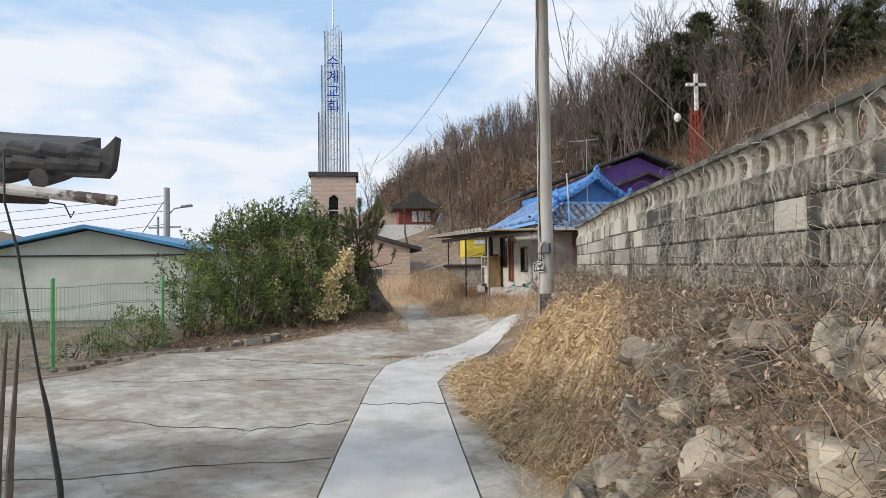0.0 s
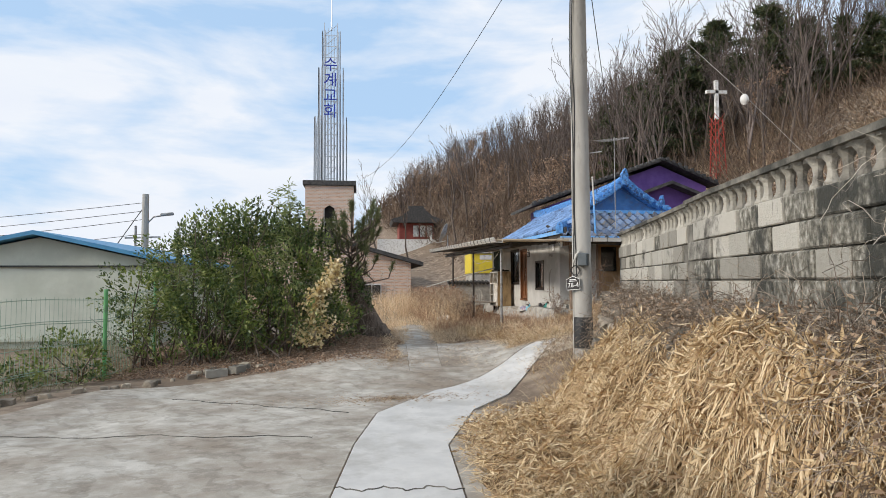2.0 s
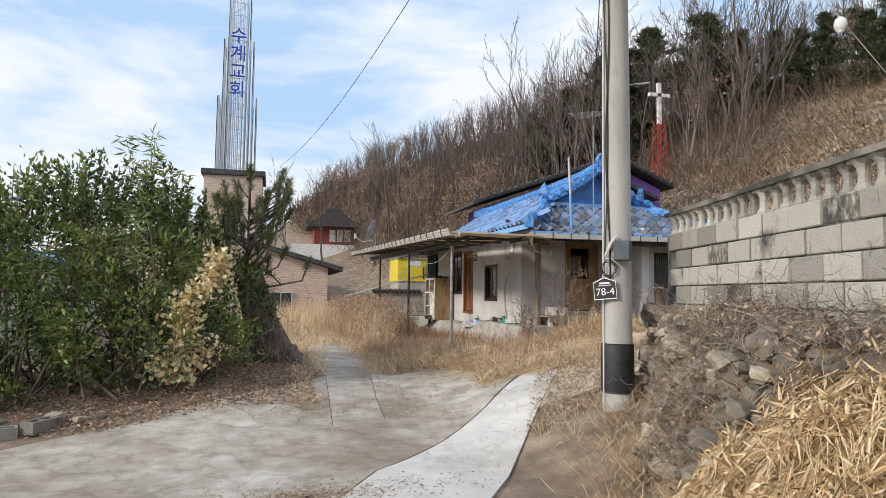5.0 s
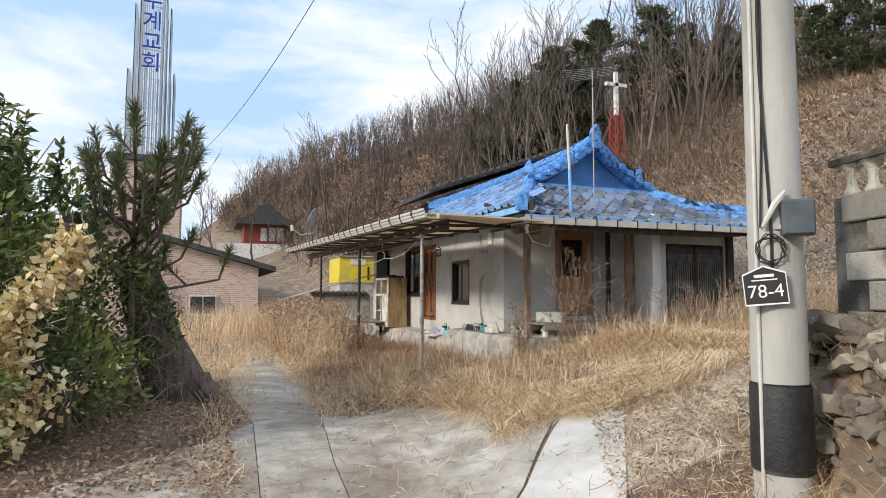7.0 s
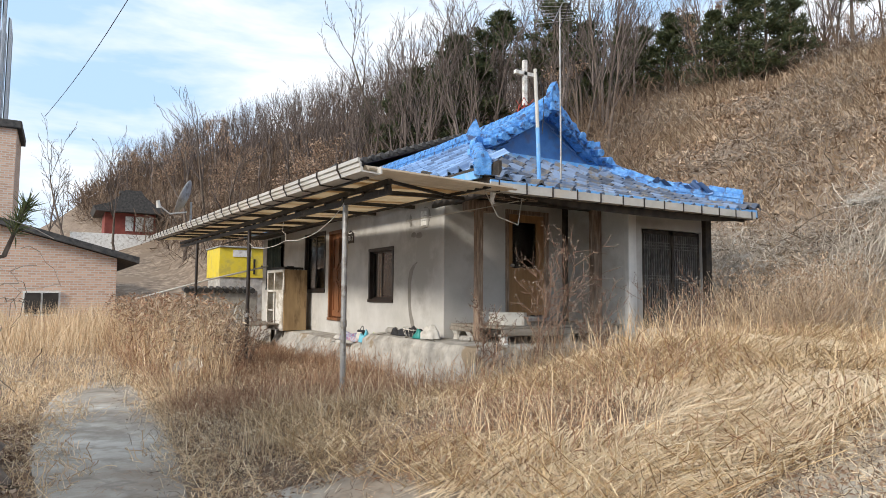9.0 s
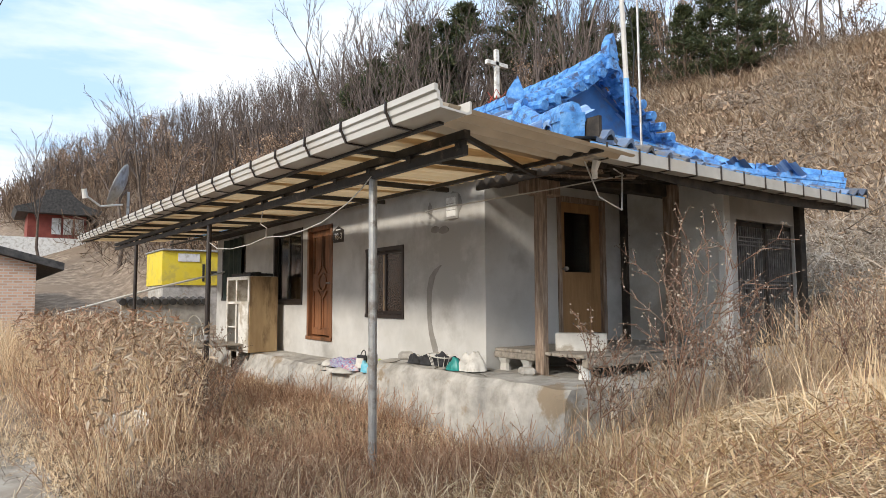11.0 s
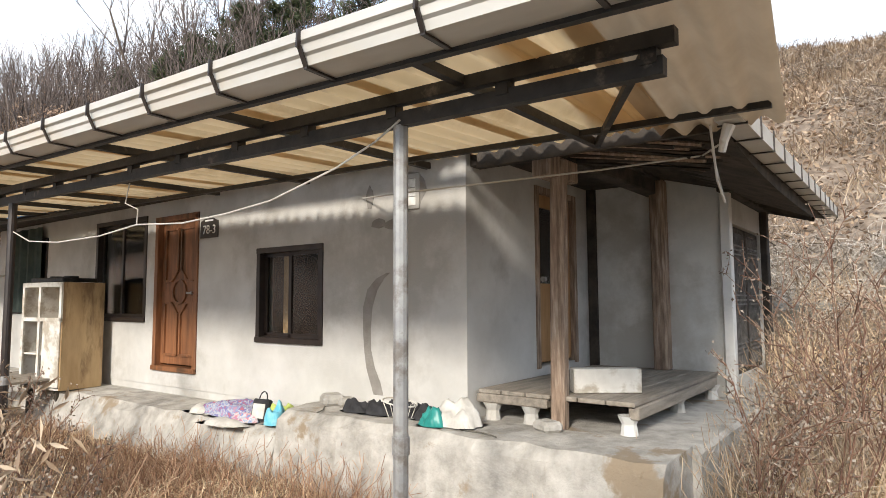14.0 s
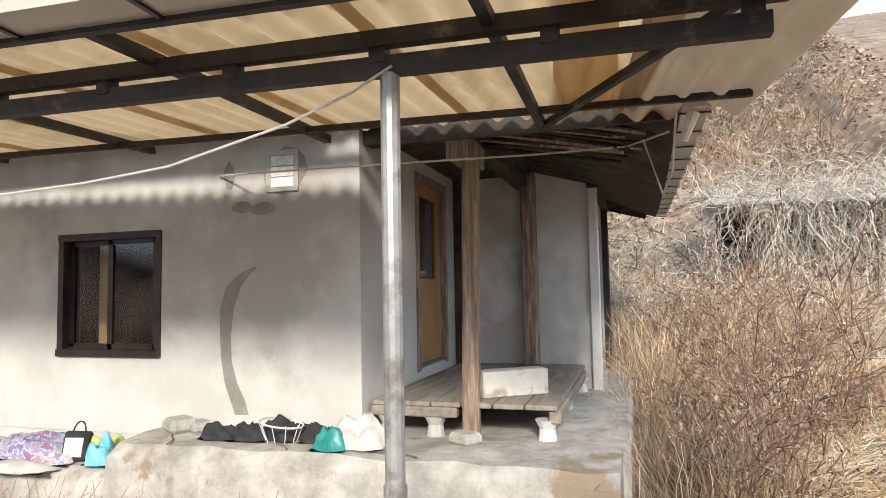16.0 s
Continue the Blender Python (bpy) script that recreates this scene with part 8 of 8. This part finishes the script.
stuff("pale_foliage", *leaves(LP[pale], LN[pale], rng.uniform(0.06, 0.14, pale.sum()), 2.4), "leaf_light", "yellow-green leaves", "bush", bush)
# upright sprays standing out of the top
SP, SN, SS = [], [], []
for k in range(60):
    x, y = rng.uniform(-3.9, -0.7), rng.uniform(18.0, 19.8)
    z0 = 2.2 + 0.9 * math.exp(-((x + 1.9) / 1.7) ** 2)
    top = Vector((x + rng.normal(0, 0.15), y, z0 + rng.uniform(0.2, 0.85)))
    root = Vector((x, y, z0 - 0.5))
    SS.append((root, top, 0.009, 0.004, 0))
    for s in np.linspace(0.25, 1.0, 22):
        c = root.lerp(top, s)
        for _ in range(3):
            SP.append(np.array(c))
            SN.append(rng.normal(size=3) + [0, 0, 0.6])
stuff("spray_stems", *seg_mesh(SS, 4), "bark", "thin upright shoots", "bush", bush)
stuff("spray_leaves", *leaves(np.array(SP), np.array(SN), rng.uniform(0.07, 0.13, len(SP)), 2.3), "leaf", "leaves on the upright shoots", "bush", bush)

bam = thing("bamboo_clump", (-2.0, 18.3, 0.3), "pale green bamboo growing through the bush", "bamboo")
CN, BP, BN = [], [], []
for k in range(34):
    x, y = rng.uniform(-4.6, -0.5), rng.uniform(17.2, 19.0)
    h = rng.uniform(1.4, 2.7) if x > -3.7 else rng.uniform(1.0, 1.7)
    if k < 5:
        x, y, h = -1.25 + 0.1 * k, 18.3, 3.7 - 0.15 * k
    z = float(ground(x, y))
    lean = rng.normal(0, 0.12, 2)
    pts = [Vector((x, y, z)), Vector((x + lean[0], y + lean[1], z + h * 0.6)), Vector((x + lean[0] * 3, y + lean[1] * 3, z + h))]
    CN += [(pts[0], pts[1], 0.012, 0.009, 0), (pts[1], pts[2], 0.009, 0.004, 0)]
    for s in np.linspace(0.3, 1, 7):
        c = pts[1].lerp(pts[2], s)
        a0 = rng.uniform(0, 6.3)
        for j in range(11):
            a = a0 + rng.normal(0, 1.2)
            BP.append(np.array(c) + rng.normal(0, 0.03, 3))
            BN.append([math.cos(a), math.sin(a), rng.normal(-0.15, 0.45)])
for k in range(0, len(CN), 2):
    cv, cf = seg_mesh(CN[k:k + 2], 5)
    stem = new("cane", fast_mesh("cane", cv - np.array(BASE[bam.name]), cf, "bamboo"))
    stem.parent = bam
stuff("bamboo_leaves", *leaves(np.array(BP), np.array(BN), rng.uniform(0.13, 0.28, len(BP)), 8.0), "bamboo", "long narrow leaves in tufts", "bamboo", bam)

stump = thing("tree_stump", (0.55, 19.9, 0.2), "thick leaning stump wrapped in dry creeper", "stump")
gz0 = float(ground(0.5, 19.8))
part("trunk", tube([(0.75, 19.9, gz0 - 0.1), (0.62, 19.9, gz0 + 0.12), (0.38, 19.85, gz0 + 0.7), (0.2, 19.8, gz0 + 1.35), (0.12, 19.8, gz0 + 1.75)], [0.46, 0.38, 0.3, 0.26, 0.2], 16), "bark", stump, smooth=True)
part("root", tube([(0.85, 19.7, gz0 + 0.2), (1.0, 19.55, gz0 + 0.03), (1.2, 19.4, gz0 - 0.05)], [0.2, 0.13, 0.04], 9), "bark", stump)
P = np.stack([0.35 + rng.normal(0, 0.36, 450), 19.6 + rng.normal(0, 0.25, 450), gz0 + rng.uniform(0.1, 1.6, 450)], 1)
stuff("creeper_stem", *curls(P, rng.uniform(0.3, 0.9, 450), 6, np.full(450, 0.0028), 0.25, 0.5), "vine", "bare creeper stems", "creeper", stump)

d = rng.normal(size=(2200, 3))
d = d / np.linalg.norm(d, axis=1, keepdims=True)
P = np.array([0.0, 19.35, gz0 + 1.15]) + d * [0.62, 0.5, 0.85] * (rng.uniform(0.5, 1.0, 2200) ** 0.5 * (1 + 0.25 * np.sin(6 * d[:, 0]) * np.sin(5 * d[:, 2])))[:, None]
P = P[clumpy(P[:, 0] * 4, P[:, 2] * 4, 1.0, -0.6)]
stuff("creeper_leaves", *leaves(P, rng.normal(size=P.shape) + [0.2, -0.5, 0], rng.uniform(0.045, 0.1, len(P)), 2.0), "leaf", "dark green creeper leaves over the stump", "creeper", stump)

ivy = thing("ivy", (-0.2, 18.5, 0.3), "yellowed ivy climbing the bush", "ivy")
IP = []
for k in range(330):
    s = rng.random()
    c = np.array([-0.72 + 0.5 * s ** 1.5 + rng.normal(0, 0.07) + 0.12 * math.sin(9 * s), 17.3 + 0.25 * s + rng.normal(0, 0.06), gz0 + 0.1 + 1.7 * s])
    if s < 0.3:
        c[0] += rng.normal(0, 0.16)
    IP.append(c)
IP = np.repeat(np.array(IP), 5, 0)
IP = IP + rng.normal(0, 0.06, IP.shape)
stuff("ivy_leaves", *leaves(IP, rng.normal(size=IP.shape) + [0, -0.5, -0.2], rng.uniform(0.06, 0.11, len(IP)), 1.2), "ivy", "pale yellow ivy leaves", "ivy", ivy)
stuff("ivy_stem", *curls(IP[::6], rng.uniform(0.2, 0.5, len(IP[::6])), 5, np.full(len(IP[::6]), 0.004), 0.1, 0.5), "vine", "thin ivy stems", "ivy", ivy)

young = thing("young_pine", (0.15, 19.2, 0.3), "young pine with upright needle candles", "pine")
r = random.Random(77)
segs = [(Vector((0.15, 19.2, gz0)), Vector((0.12, 19.2, 3.6)), 0.05, 0.012, 0)]
NP, NN = [], []


def candle(a, b, n):
    a, b = Vector(a), Vector(b)
    segs.append((a, b, 0.018, 0.008, 1))
    d = (b - a).normalized()
    for k in range(n):
        c = a.lerp(b, 0.35 + 0.65 * k / n)
        for _ in range(6):
            NP.append(np.array(c))
            NN.append(np.array(d) * 0.9 + rng.normal(0, 0.55, 3))


candle((0.12, 19.2, 3.2), (0.12, 19.2, 3.85), 26)
for k in range(30):
    z = 1.75 + 1.4 * r.random()
    a = r.uniform(0, 6.3)
    reach = r.uniform(0.45, 1.05) * (1.1 - (z - 1.75) / 2.6)
    p = Vector((0.14, 19.2, z))
    q = p + Vector((math.cos(a) * reach, math.sin(a) * reach, 0.18 + 0.2 * r.random()))
    segs.append((p, q, 0.024, 0.014, 1))
    candle(q, q + Vector((math.cos(a) * 0.14, math.sin(a) * 0.14, r.uniform(0.3, 0.55))), 22)
    candle(p.lerp(q, 0.6), p.lerp(q, 0.6) + Vector((r.gauss(0, 0.15), r.gauss(0, 0.15), 0.3)), 16)
stuff("branch", *seg_mesh(segs, 6), "bark", "rough young branches", "pine", young)
stuff("needles", *leaves(np.array(NP), np.array(NN), rng.uniform(0.1, 0.17, len(NP)), 20.0), "pine_green", "dark green needle candles", "pine", young)

# dead shrubs before the porch and by the path
for x, y, h, seed in ((6.35, 20.1, 1.75, 91), (5.9, 20.4, 1.1, 92), (7.1, 20.0, 1.2, 93), (4.3, 25.2, 1.0, 94), (8.2, 19.6, 1.1, 95), (3.6, 23.2, 0.8, 96), (8.9, 20.2, 1.3, 97), (6.75, 20.55, 0.8, 98), (7.6, 20.4, 0.9, 99), (10.4, 20.3, 1.2, 100)):
    r = random.Random(seed)
    segs = []
    for k in range(8 if h > 1.5 else 5):
        grow(r, Vector((r.gauss(0, 0.12), r.gauss(0, 0.08), -0.05)), Vector((r.gauss(0, 0.25), r.gauss(0, 0.25), 1)).normalized(), h * r.uniform(0.6, 0.85), 0.0065, 0, segs, (5, 4), 0.08, 0.65, 0.45)
    ends = np.repeat(np.array([s[1] for s in segs if s[4] >= 1], float), 2, 0)
    plant("dead_shrub", (("stem", fast_mesh("stem", *seg_mesh(segs, 4, 0.0022), "redstem")), ("seed_head", fast_mesh("seed_head", *leaves(ends + rng.normal(0, 0.015, ends.shape), rng.normal(size=ends.shape), rng.uniform(0.012, 0.028, len(ends)), 1.4), "vine"))), x, y, 1.0, 0.0, "dead reddish shrub with dry seed heads", "shrub", "dead shrubs")

# loose straw at the foot of the bank, and scrub along the plinth
n = 15000
y = rng.uniform(1.5, 14.4, n)
x = bank_foot(y) + rng.normal(0.2, 0.42, n) - 0.1 * ss(9, 13, y)
x, y = x[x > 1.1 + 0.05 * y + 0.5 * np.clip(y - 11.0, 0, None)], y[x > 1.1 + 0.05 * y + 0.5 * np.clip(y - 11.0, 0, None)]
P = np.stack([x, y, ground(x, y) + rng.uniform(0.0, 0.08, len(x))], 1)
stuff("loose_straw", *blades(P, 0.1, 0.35, 1.0, 0.003, (-0.3, -0.3), 0.85), "straw", "loose straw strewn along the foot of the bank", "straw")
P = scatter(9000, 4.3, 6.0, 19.6, 25.5, lambda x, y: clumpy(x, y, 1.4, 0.2))
stuff("plinth_scrub", *scrub(P, 0.2, 0.6, 0.0022, 0.35, 0.4), "weed", "thin red-brown stems standing before the plinth", "weeds")
